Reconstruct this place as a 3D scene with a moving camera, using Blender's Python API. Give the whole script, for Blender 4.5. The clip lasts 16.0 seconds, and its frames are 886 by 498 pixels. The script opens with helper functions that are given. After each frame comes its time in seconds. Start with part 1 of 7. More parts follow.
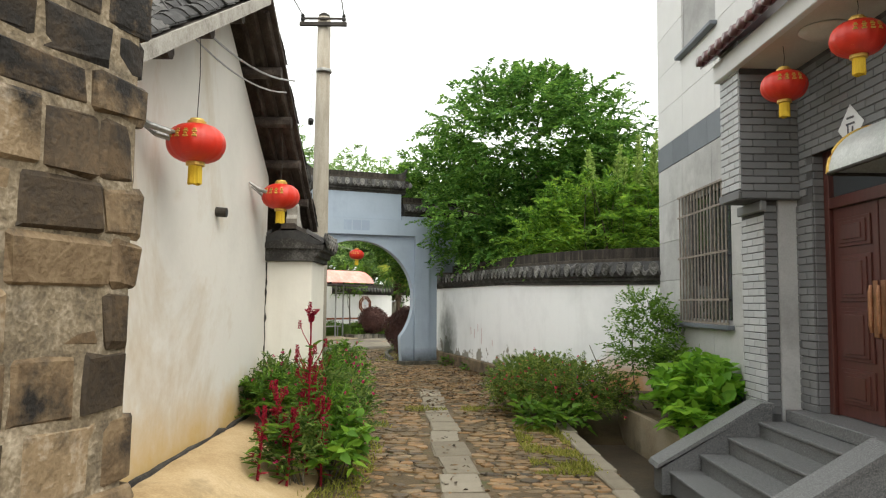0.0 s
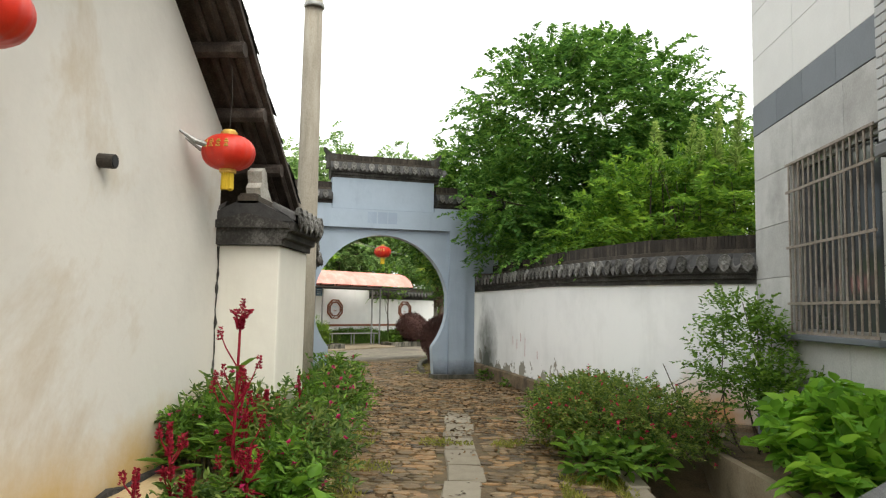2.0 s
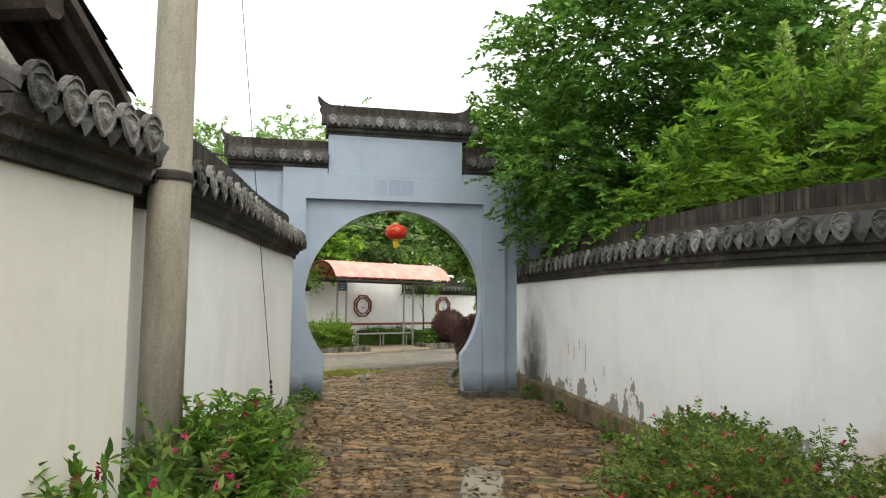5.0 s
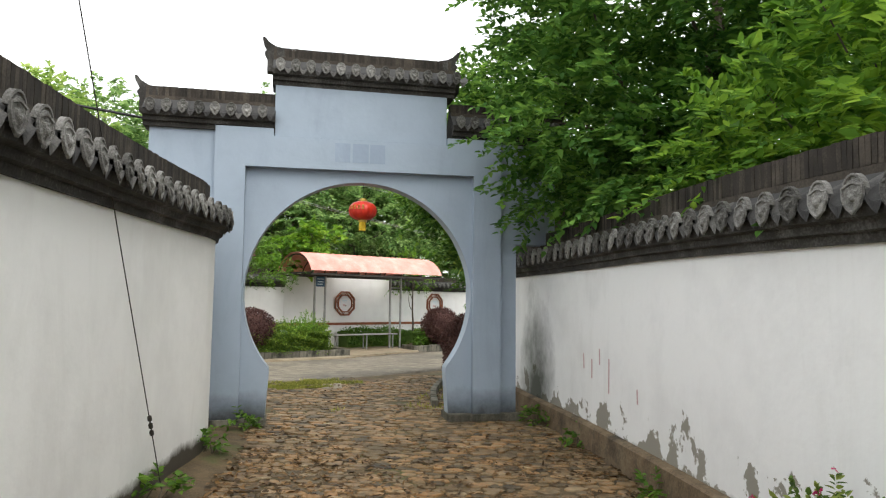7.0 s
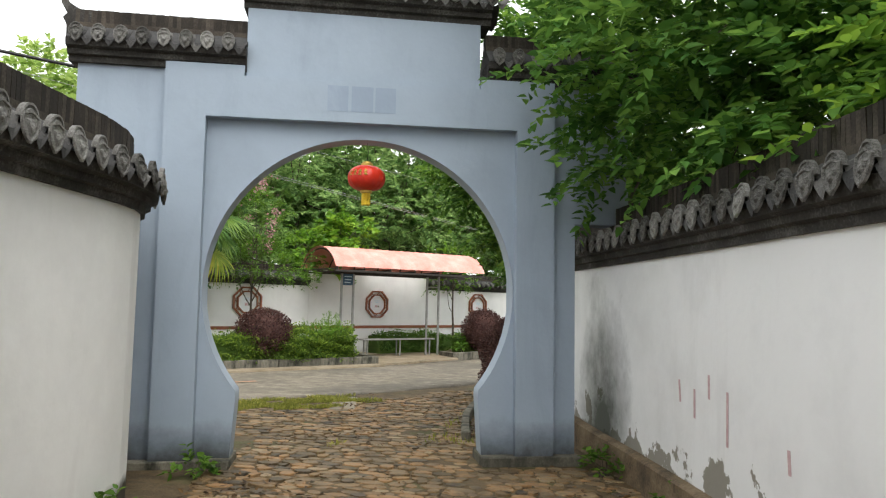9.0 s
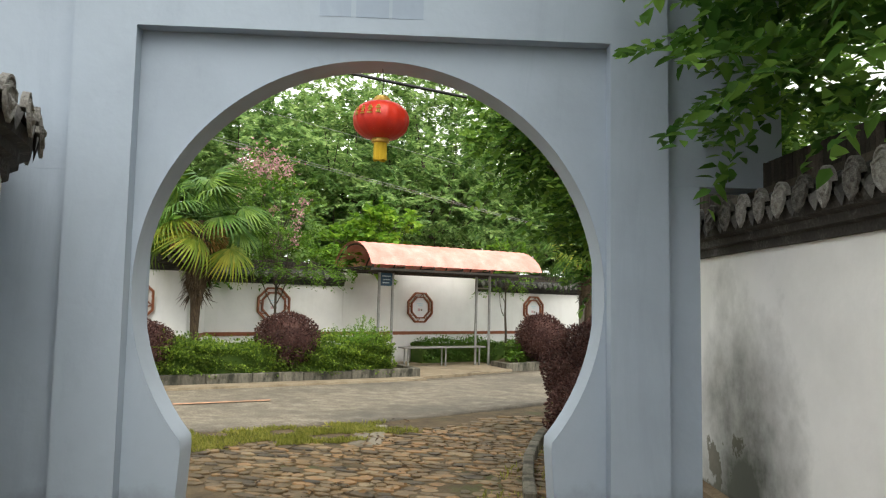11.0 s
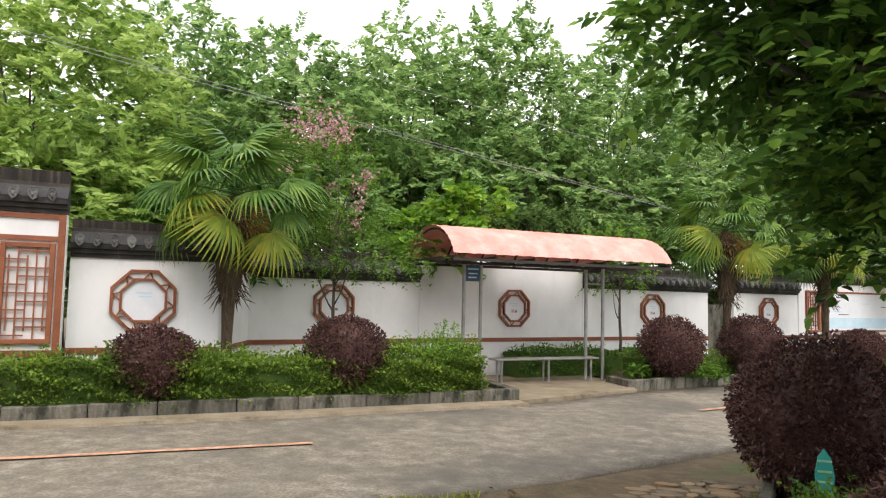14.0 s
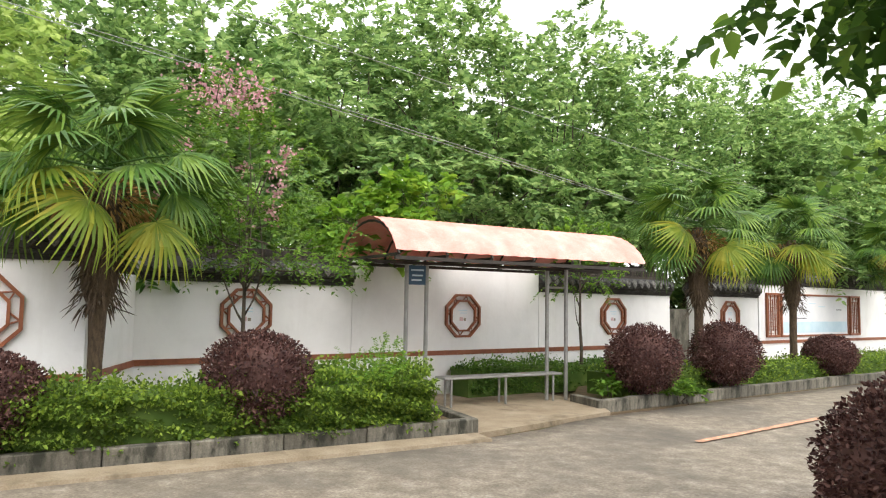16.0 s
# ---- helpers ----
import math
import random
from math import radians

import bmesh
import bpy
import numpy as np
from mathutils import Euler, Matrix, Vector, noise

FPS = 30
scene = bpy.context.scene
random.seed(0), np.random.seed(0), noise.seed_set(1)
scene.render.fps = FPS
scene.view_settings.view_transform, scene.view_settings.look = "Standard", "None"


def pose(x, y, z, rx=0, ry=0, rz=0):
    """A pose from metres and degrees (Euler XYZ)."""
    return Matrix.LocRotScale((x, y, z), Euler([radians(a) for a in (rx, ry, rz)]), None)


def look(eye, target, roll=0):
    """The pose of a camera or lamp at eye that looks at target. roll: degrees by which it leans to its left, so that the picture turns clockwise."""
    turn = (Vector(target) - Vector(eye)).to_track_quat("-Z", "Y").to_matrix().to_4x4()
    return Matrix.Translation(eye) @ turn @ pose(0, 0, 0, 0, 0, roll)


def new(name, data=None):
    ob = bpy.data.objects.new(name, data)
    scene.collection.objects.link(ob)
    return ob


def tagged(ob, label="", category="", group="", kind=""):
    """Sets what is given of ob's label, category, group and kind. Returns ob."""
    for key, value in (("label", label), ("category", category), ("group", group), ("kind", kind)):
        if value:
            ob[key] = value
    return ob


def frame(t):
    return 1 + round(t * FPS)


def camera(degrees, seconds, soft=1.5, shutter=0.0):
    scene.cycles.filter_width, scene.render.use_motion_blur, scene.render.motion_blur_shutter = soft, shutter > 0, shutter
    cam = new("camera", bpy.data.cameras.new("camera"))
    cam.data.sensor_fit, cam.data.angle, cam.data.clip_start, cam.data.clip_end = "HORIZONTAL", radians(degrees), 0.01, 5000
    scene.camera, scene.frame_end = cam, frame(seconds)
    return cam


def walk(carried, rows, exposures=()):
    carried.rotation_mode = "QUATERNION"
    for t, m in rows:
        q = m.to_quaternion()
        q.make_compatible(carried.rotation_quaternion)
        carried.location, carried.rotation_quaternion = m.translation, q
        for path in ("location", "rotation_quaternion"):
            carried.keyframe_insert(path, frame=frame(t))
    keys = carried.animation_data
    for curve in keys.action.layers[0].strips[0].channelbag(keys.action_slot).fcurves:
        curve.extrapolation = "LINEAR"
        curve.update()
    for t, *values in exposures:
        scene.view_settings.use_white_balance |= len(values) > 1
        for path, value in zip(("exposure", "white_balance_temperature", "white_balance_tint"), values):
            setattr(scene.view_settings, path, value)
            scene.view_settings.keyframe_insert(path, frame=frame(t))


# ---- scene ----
cam = camera(64.4, 16.0, 1.2)
METRES, EYE, TILT, LEAN, TURN = 18.5, 1.5, 0.0, 0.0, 0.0
ROWS = [
    (0.0, 0.0, 0.0, 0.0, -0.05, 4.38, -0.65),
    (0.5, 0.0023, 0.0306, 0.0001, 0.3, 4.12, -0.61),
    (1.0, 0.0107, 0.0596, -0.0014, 3.27, 4.35, -0.87),
    (1.5, 0.0127, 0.0922, -0.0014, 5.16, 4.87, -1.07),
    (2.0, 0.0152, 0.1214, -0.0023, 4.12, 4.89, -1.09),
    (2.5, 0.0158, 0.1539, -0.0029, 4.13, 4.53, -0.9),
    (3.0, 0.0165, 0.1845, -0.0035, 5.99, 4.26, -1.02),
    (3.5, 0.0181, 0.2181, -0.0032, 8.58, 4.26, -1.01),
    (4.0, 0.0193, 0.2486, -0.0023, 8.36, 4.59, -0.86),
    (6.5, 0.0132, 0.4144, -0.0, 8.15, 4.22, -0.81),
    (7.0, 0.0123, 0.4464, 0.0001, 8.15, 4.24, -0.91),
    (7.5, 0.0119, 0.4793, -0.0004, 8.65, 4.35, -1.11),
    (8.0, 0.009, 0.5121, 0.0001, 10.0, 4.41, -1.07),
    (8.5, 0.0071, 0.5442, -0.0003, 11.49, 4.44, -1.09),
    (9.0, 0.0026, 0.5771, -0.0009, 12.13, 4.32, -1.28),
    (11.5, -0.0334, 0.7266, 0.0001, 17.67, 4.39, -1.33),
    (12.0, -0.044, 0.7555, 0.0009, 19.0, 4.28, -1.32),
    (12.5, -0.0561, 0.7823, 0.0012, 19.99, 4.36, -1.32),
    (13.0, -0.0669, 0.8107, 0.0013, 21.21, 4.47, -1.36),
    (13.5, -0.0806, 0.8377, 0.0011, 21.34, 4.26, -1.23),
    (14.0, -0.0922, 0.8647, 0.0004, 22.96, 4.19, -1.23),
    (14.5, -0.1058, 0.8917, 0.0006, 22.9, 4.3, -1.17),
    (15.0, -0.1159, 0.9175, 0.0009, 22.04, 4.29, -1.07),
    (15.5, -0.1286, 0.9435, 0.003, 19.09, 4.19, -1.01),
    (16.0, -0.1449, 0.9678, 0.0051, 17.12, 4.41, -0.94),
]
walk(cam, [(t, pose(0, 0, EYE, TILT, LEAN, TURN) @ pose(METRES * x, METRES * y, METRES * z, 90 + pitch, roll, yaw)) for t, x, y, z, yaw, pitch, roll in ROWS], [(0.0, 0.56, 6850, 8), (4.2, 0.50, 6800, 8), (7.0, 0.53, 6600, 10), (9.0, 0.53, 6600, 10), (11.5, 0.62, 6900, 9), (14.0, 0.50, 6650, 15), (15.5, 0.82, 6650, 15), (16.0, 0.80, 6700, 14)])

# ---- world and light ----
world = bpy.data.worlds.new("overcast")
scene.world = world
world.use_nodes = True
wn = world.node_tree.nodes
wl = world.node_tree.links
sky = wn.new("ShaderNodeTexSky")
sky.sky_type = "NISHITA"
sky.sun_disc = False
sky.sun_elevation = radians(55)
sky.sun_rotation = radians(138)
sky.air_density = 1.6
sky.dust_density = 5.0
hsv = wn.new("ShaderNodeHueSaturation")
hsv.inputs["Saturation"].default_value = 0.12
wl.new(sky.outputs[0], hsv.inputs["Color"])
veil = wn.new("ShaderNodeMix")
veil.data_type = "RGBA"
veil.inputs[0].default_value = 0.65
veil.inputs[7].default_value = (11.0, 11.4, 11.7, 1)
wl.new(hsv.outputs[0], veil.inputs[6])
wl.new(veil.outputs[2], wn["Background"].inputs[0])
wn["Background"].inputs[1].default_value = 0.15
sun_data = bpy.data.lights.new("sun", "SUN")
sun_data.energy = 1.0
sun_data.angle = radians(45)
sun_data.color = (1.0, 0.97, 0.92)
sun = new("sun", sun_data)
sun.matrix_world = look((13, -8, 30), (0, 8, 0))


# ---- materials ----
def ramp_set(node, stops):
    cr = node.color_ramp
    while len(cr.elements) < len(stops):
        cr.elements.new(0.5)
    for e, (p, c) in zip(cr.elements, stops):
        e.position = p
        e.color = (*c, 1)


def base_mat(name, rough=0.8, metal=0.0, spec=0.4):
    m = bpy.data.materials.new(name)
    m.use_nodes = True
    b = m.node_tree.nodes["Principled BSDF"]
    b.inputs["Roughness"].default_value = rough
    b.inputs["Metallic"].default_value = metal
    b.inputs["Specular IOR Level"].default_value = spec
    return m, m.node_tree.nodes, m.node_tree.links, b


def surf(name, stops, scale=6.0, fine=60.0, rough=0.8, bump=0.3, dist=0.01, rnd="", rnd_amt=0.5, metal=0.0, spec=0.35,
         stain=None, stain_scale=1.3, stain_range=(0.5, 0.7), stretch=(1, 1, 1), detail=8.0, blend=0.35, world_space=False):
    """A ramp of colours over noise at two scales, with bump, an optional stain and an optional shift per piece."""
    m, n, l, b = base_mat(name, rough, metal, spec)
    tc = n.new("ShaderNodeTexCoord")
    mp = n.new("ShaderNodeMapping")
    mp.inputs["Scale"].default_value = stretch
    spot = n.new("ShaderNodeNewGeometry").outputs["Position"] if world_space else tc.outputs["Object"]
    l.new(spot, mp.inputs["Vector"])
    a = n.new("ShaderNodeTexNoise")
    a.inputs["Scale"].default_value = scale
    a.inputs["Detail"].default_value = detail
    a.inputs["Roughness"].default_value = 0.62
    l.new(mp.outputs[0], a.inputs["Vector"])
    f = n.new("ShaderNodeTexNoise")
    f.inputs["Scale"].default_value = fine
    f.inputs["Detail"].default_value = 4.0
    l.new(spot, f.inputs["Vector"])
    mixv = n.new("ShaderNodeMix")
    mixv.inputs[0].default_value = blend
    l.new(a.outputs["Fac"], mixv.inputs[2])
    l.new(f.outputs["Fac"], mixv.inputs[3])
    val = mixv.outputs[0]
    if rnd:
        if rnd == "island":
            r = n.new("ShaderNodeNewGeometry").outputs["Random Per Island"]
        else:
            r = n.new("ShaderNodeObjectInfo").outputs["Random"]
        mr = n.new("ShaderNodeMix")
        mr.inputs[0].default_value = rnd_amt
        l.new(val, mr.inputs[2])
        l.new(r, mr.inputs[3])
        val = mr.outputs[0]
        cl = n.new("ShaderNodeMapRange")
        cl.inputs[1].default_value, cl.inputs[2].default_value = 0.15, 0.85
        l.new(val, cl.inputs[0])
        val = cl.outputs[0]
    else:
        cl = n.new("ShaderNodeMapRange")
        cl.inputs[1].default_value, cl.inputs[2].default_value = 0.28, 0.72
        l.new(val, cl.inputs[0])
        val = cl.outputs[0]
    rp = n.new("ShaderNodeValToRGB")
    ramp_set(rp, stops)
    l.new(val, rp.inputs[0])
    col = rp.outputs[0]
    if stain:
        s = n.new("ShaderNodeTexNoise")
        s.inputs["Scale"].default_value = stain_scale
        s.inputs["Detail"].default_value = 9.0
        s.inputs["Roughness"].default_value = 0.7
        l.new(mp.outputs[0], s.inputs["Vector"])
        sr = n.new("ShaderNodeMapRange")
        sr.inputs[1].default_value, sr.inputs[2].default_value = stain_range
        l.new(s.outputs["Fac"], sr.inputs[0])
        sm = n.new("ShaderNodeMix")
        sm.data_type = "RGBA"
        l.new(sr.outputs[0], sm.inputs[0])
        l.new(col, sm.inputs[6])
        sm.inputs[7].default_value = (*stain, 1)
        col = sm.outputs[2]
    l.new(col, b.inputs["Base Color"])
    if bump:
        bp = n.new("ShaderNodeBump")
        bp.inputs["Strength"].default_value = bump
        bp.inputs["Distance"].default_value = dist
        l.new(mixv.outputs[0], bp.inputs["Height"])
        l.new(bp.outputs[0], b.inputs["Normal"])
    return m


def leaf_mat(name, dark, mid, light, rough=0.55, trans=0.40, rnd_scale=0.7):
    m, n, l, b = base_mat(name, rough, 0, 0.22)
    g = n.new("ShaderNodeNewGeometry")
    tc = n.new("ShaderNodeTexCoord")
    nz = n.new("ShaderNodeTexNoise")
    nz.inputs["Scale"].default_value = rnd_scale
    l.new(tc.outputs["Object"], nz.inputs["Vector"])
    mx = n.new("ShaderNodeMix")
    mx.inputs[0].default_value = 0.5
    l.new(g.outputs["Random Per Island"], mx.inputs[2])
    l.new(nz.outputs["Fac"], mx.inputs[3])
    rp = n.new("ShaderNodeValToRGB")
    ramp_set(rp, [(0.2, dark), (0.5, mid), (0.8, light)])
    l.new(mx.outputs[0], rp.inputs[0])
    l.new(rp.outputs[0], b.inputs["Base Color"])
    tr = n.new("ShaderNodeBsdfTranslucent")
    br = n.new("ShaderNodeHueSaturation")
    br.inputs["Value"].default_value = 1.5
    br.inputs["Hue"].default_value = 0.485
    l.new(rp.outputs[0], br.inputs["Color"])
    l.new(br.outputs[0], tr.inputs["Color"])
    ms = n.new("ShaderNodeMixShader")
    ms.inputs[0].default_value = trans
    l.new(b.outputs[0], ms.inputs[1])
    l.new(tr.outputs[0], ms.inputs[2])
    l.new(ms.outputs[0], n["Material Output"].inputs["Surface"])
    return m


def plaster(name, white, low, low_z, high_z, streak, dirt_amt=0.5, edge=0.25, peel=None, stretch=(1.7, 1.7, 0.38), onset=0.52):
    """Lime plaster: cloudy white, rain streaks, and a rising damp stain with a ragged edge near its foot."""
    m, n, l, b = base_mat(name, 0.85, 0, 0.25)
    g = n.new("ShaderNodeNewGeometry")
    big = n.new("ShaderNodeTexNoise")
    big.inputs["Scale"].default_value = 0.9
    big.inputs["Detail"].default_value = 9
    big.inputs["Roughness"].default_value = 0.65
    l.new(g.outputs["Position"], big.inputs["Vector"])
    r1 = n.new("ShaderNodeValToRGB")
    ramp_set(r1, [(0.3, tuple(0.88 * c for c in white)), (0.55, white)])
    l.new(big.outputs["Fac"], r1.inputs[0])
    mp = n.new("ShaderNodeMapping")
    mp.inputs["Scale"].default_value = stretch
    l.new(g.outputs["Position"], mp.inputs["Vector"])
    st = n.new("ShaderNodeTexNoise")
    st.inputs["Scale"].default_value = 1.0
    st.inputs["Detail"].default_value = 9
    st.inputs["Roughness"].default_value = 0.68
    st.inputs["Distortion"].default_value = 0.6
    l.new(mp.outputs[0], st.inputs["Vector"])
    sr = n.new("ShaderNodeMapRange")
    sr.inputs[1].default_value, sr.inputs[2].default_value = onset, onset + 0.23
    sr.inputs[4].default_value = dirt_amt
    l.new(st.outputs["Fac"], sr.inputs[0])
    m1 = n.new("ShaderNodeMix")
    m1.data_type = "RGBA"
    l.new(sr.outputs[0], m1.inputs[0])
    l.new(r1.outputs[0], m1.inputs[6])
    m1.inputs[7].default_value = (*streak, 1)
    sep = n.new("ShaderNodeSeparateXYZ")
    l.new(g.outputs["Position"], sep.inputs[0])
    rag = n.new("ShaderNodeTexNoise")
    rag.inputs["Scale"].default_value = 2.2
    rag.inputs["Detail"].default_value = 10
    rag.inputs["Roughness"].default_value = 0.7
    l.new(g.outputs["Position"], rag.inputs["Vector"])
    mad = n.new("ShaderNodeMath")
    mad.operation = "MULTIPLY_ADD"
    mad.inputs[1].default_value = -(high_z - low_z) * 2.2
    l.new(rag.outputs["Fac"], mad.inputs[0])
    l.new(sep.outputs[2], mad.inputs[2])
    mr = n.new("ShaderNodeMapRange")
    mr.inputs[1].default_value = low_z - (high_z - low_z) * 1.1
    mr.inputs[2].default_value = low_z - (high_z - low_z) * 1.1 + edge
    mr.inputs[3].default_value, mr.inputs[4].default_value = 1, 0
    l.new(mad.outputs[0], mr.inputs[0])
    m2 = n.new("ShaderNodeMix")
    m2.data_type = "RGBA"
    l.new(mr.outputs[0], m2.inputs[0])
    l.new(m1.outputs[2], m2.inputs[6])
    m2.inputs[7].default_value = (*low, 1)
    col = m2.outputs[2]
    if peel:
        lo, hi, tone = peel
        pn = n.new("ShaderNodeTexNoise")
        pn.inputs["Scale"].default_value = 2.6
        pn.inputs["Detail"].default_value = 11
        pn.inputs["Roughness"].default_value = 0.62
        l.new(g.outputs["Position"], pn.inputs["Vector"])
        hz = n.new("ShaderNodeMapRange")
        hz.inputs[1].default_value, hz.inputs[2].default_value = lo, hi
        hz.inputs[3].default_value, hz.inputs[4].default_value = 0.055, -0.22
        l.new(sep.outputs[2], hz.inputs[0])
        ad = n.new("ShaderNodeMath")
        l.new(pn.outputs["Fac"], ad.inputs[0])
        l.new(hz.outputs[0], ad.inputs[1])
        th = n.new("ShaderNodeMapRange")
        th.inputs[1].default_value, th.inputs[2].default_value = 0.535, 0.55
        l.new(ad.outputs[0], th.inputs[0])
        m3 = n.new("ShaderNodeMix")
        m3.data_type = "RGBA"
        l.new(th.outputs[0], m3.inputs[0])
        l.new(col, m3.inputs[6])
        m3.inputs[7].default_value = (*tone, 1)
        col = m3.outputs[2]
        dn = n.new("ShaderNodeVectorMath")
        dn.operation = "DISTANCE"
        l.new(g.outputs["Position"], dn.inputs[0])
        dn.inputs[1].default_value = (2.72, 10.52, 0.22)
        rd = n.new("ShaderNodeMath")
        rd.operation = "MULTIPLY_ADD"
        rd.inputs[1].default_value = 0.9
        l.new(pn.outputs["Fac"], rd.inputs[0])
        l.new(dn.outputs["Value"], rd.inputs[2])
        rr = n.new("ShaderNodeMapRange")
        rr.inputs[1].default_value, rr.inputs[2].default_value = 0.62, 1.12
        rr.inputs[3].default_value, rr.inputs[4].default_value = 0.9, 0.0
        l.new(rd.outputs[0], rr.inputs[0])
        m4 = n.new("ShaderNodeMix")
        m4.data_type = "RGBA"
        l.new(rr.outputs[0], m4.inputs[0])
        l.new(col, m4.inputs[6])
        m4.inputs[7].default_value = (0.60, 0.29, 0.085, 1)
        col = m4.outputs[2]
        dm = n.new("ShaderNodeVectorMath")
        dm.operation = "DISTANCE"
        flat = n.new("ShaderNodeMapping")
        flat.inputs["Scale"].default_value = (1, 1, 0.55)
        l.new(g.outputs["Position"], flat.inputs["Vector"])
        l.new(flat.outputs[0], dm.inputs[0])
        dm.inputs[1].default_value = (0.14, 17.85, 0.16)
        md = n.new("ShaderNodeMath")
        md.operation = "MULTIPLY_ADD"
        md.inputs[1].default_value = 0.9
        l.new(pn.outputs["Fac"], md.inputs[0])
        l.new(dm.outputs["Value"], md.inputs[2])
        mq = n.new("ShaderNodeMapRange")
        mq.inputs[1].default_value, mq.inputs[2].default_value = 0.62, 1.30
        mq.inputs[3].default_value, mq.inputs[4].default_value = 0.92, 0.0
        l.new(md.outputs[0], mq.inputs[0])
        m5 = n.new("ShaderNodeMix")
        m5.data_type = "RGBA"
        l.new(mq.outputs[0], m5.inputs[0])
        l.new(col, m5.inputs[6])
        m5.inputs[7].default_value = (0.045, 0.052, 0.035, 1)
        col = m5.outputs[2]
    l.new(col, b.inputs["Base Color"])
    fn = n.new("ShaderNodeTexNoise")
    fn.inputs["Scale"].default_value = 14
    fn.inputs["Detail"].default_value = 8
    l.new(g.outputs["Position"], fn.inputs["Vector"])
    bp = n.new("ShaderNodeBump")
    bp.inputs["Strength"].default_value = 0.25
    bp.inputs["Distance"].default_value = 0.01
    l.new(fn.outputs["Fac"], bp.inputs["Height"])
    l.new(bp.outputs[0], b.inputs["Normal"])
    return m


M_HOUSE = plaster("house_plaster", (0.69, 0.665, 0.61), (0.56, 0.39, 0.17), 0.35, 0.70, (0.44, 0.32, 0.17), 0.9, 0.5, None, (0.62, 0.62, 0.36), 0.475)
M_WALL = plaster("wall_plaster", (0.87, 0.87, 0.85), (0.075, 0.065, 0.05), 0.15, 0.26, (0.62, 0.61, 0.58), 0.30, 0.08)
M_WALLP = plaster("peeling_plaster", (0.87, 0.87, 0.865), (0.17, 0.16, 0.13), 0.22, 0.30, (0.58, 0.57, 0.54), 0.32, 0.06, (0.25, 0.95, (0.30, 0.28, 0.24)))
M_PIER = plaster("pier_plaster", (0.77, 0.74, 0.66), (0.20, 0.17, 0.12), 0.10, 0.22, (0.58, 0.53, 0.44), 0.4, 0.1)
M_FARWALL = plaster("far_plaster", (0.82, 0.82, 0.80), (0.50, 0.49, 0.46), 0.05, 0.25, (0.60, 0.58, 0.54), 0.35, 0.2)
M_GATE = plaster("gate_paint", (0.335, 0.40, 0.475), (0.065, 0.072, 0.075), 0.06, 0.26, (0.24, 0.29, 0.355), 0.6, 0.34)
M_NAME = plaster("name_patch", (0.285, 0.35, 0.435), (0.05, 0.055, 0.06), 0.04, 0.12, (0.38, 0.45, 0.53), 0.95, 0.12)
M_REVEAL = plaster("reveal_paint", (0.37, 0.43, 0.50), (0.12, 0.13, 0.14), 0.02, 0.1, (0.26, 0.31, 0.36), 0.45, 0.1)
M_TILE = surf("grey_clay_tile", [(0.1, (0.018, 0.018, 0.019)), (0.5, (0.055, 0.054, 0.053)), (0.9, (0.16, 0.155, 0.145))], 14, 90, 0.85, 0.4, 0.006, "object", 0.35)
M_TILEJ = surf("grey_clay_tile_joined", [(0.1, (0.018, 0.018, 0.019)), (0.5, (0.055, 0.054, 0.053)), (0.9, (0.16, 0.155, 0.145))], 14, 90, 0.85, 0.4, 0.006, "island", 0.35)
M_CORNICE = surf("dark_cement", [(0.1, (0.014, 0.013, 0.012)), (0.55, (0.044, 0.041, 0.037)), (0.95, (0.15, 0.145, 0.135))], 3.5, 60, 0.9, 0.4, 0.008)
M_RIDGE = surf("blackened_ridge_tile", [(0.1, (0.010, 0.009, 0.008)), (0.5, (0.034, 0.028, 0.022)), (0.95, (0.115, 0.095, 0.075))], 5, 80, 0.9, 0.4, 0.006, "island", 0.25)
M_RELIEF = surf("tile_relief", [(0.1, (0.025, 0.025, 0.023)), (0.40, (0.12, 0.117, 0.108)), (0.65, (0.24, 0.235, 0.22)), (0.95, (0.42, 0.41, 0.39))], 38, 150, 0.9, 1.0, 0.02, "object", 0.30, blend=0.2)
M_COB = [(0.12, (0.034, 0.027, 0.020)), (0.28, (0.10, 0.069, 0.034)), (0.42, (0.22, 0.13, 0.052)), (0.56, (0.155, 0.115, 0.066)), (0.70, (0.30, 0.16, 0.06)), (0.84, (0.24, 0.178, 0.10)), (0.97, (0.38, 0.29, 0.18))]
M_COBBLE = surf("cobble_stone", M_COB, 9, 70, 0.55, 0.5, 0.012, "object", 0.48, spec=0.45, stain=(0.092, 0.062, 0.028), stain_scale=1.6, stain_range=(0.50, 0.62), world_space=True)
M_COBBLEJ = surf("cobble_stone_joined", M_COB, 9, 70, 0.55, 0.5, 0.012, "island", 0.48, spec=0.45, stain=(0.092, 0.062, 0.028), stain_scale=1.6, stain_range=(0.50, 0.62))
M_SLAB = surf("pale_slab", [(0.1, (0.13, 0.105, 0.07)), (0.5, (0.22, 0.19, 0.14)), (0.9, (0.30, 0.265, 0.205))], 5, 80, 0.7, 0.35, 0.008, "object", 0.3)
M_SOIL = surf("earth", [(0.1, (0.045, 0.032, 0.017)), (0.5, (0.098, 0.069, 0.036)), (0.9, (0.16, 0.112, 0.06))], 4, 50, 0.8, 0.7, 0.03, stain=(0.06, 0.075, 0.02), stain_range=(0.54, 0.68))
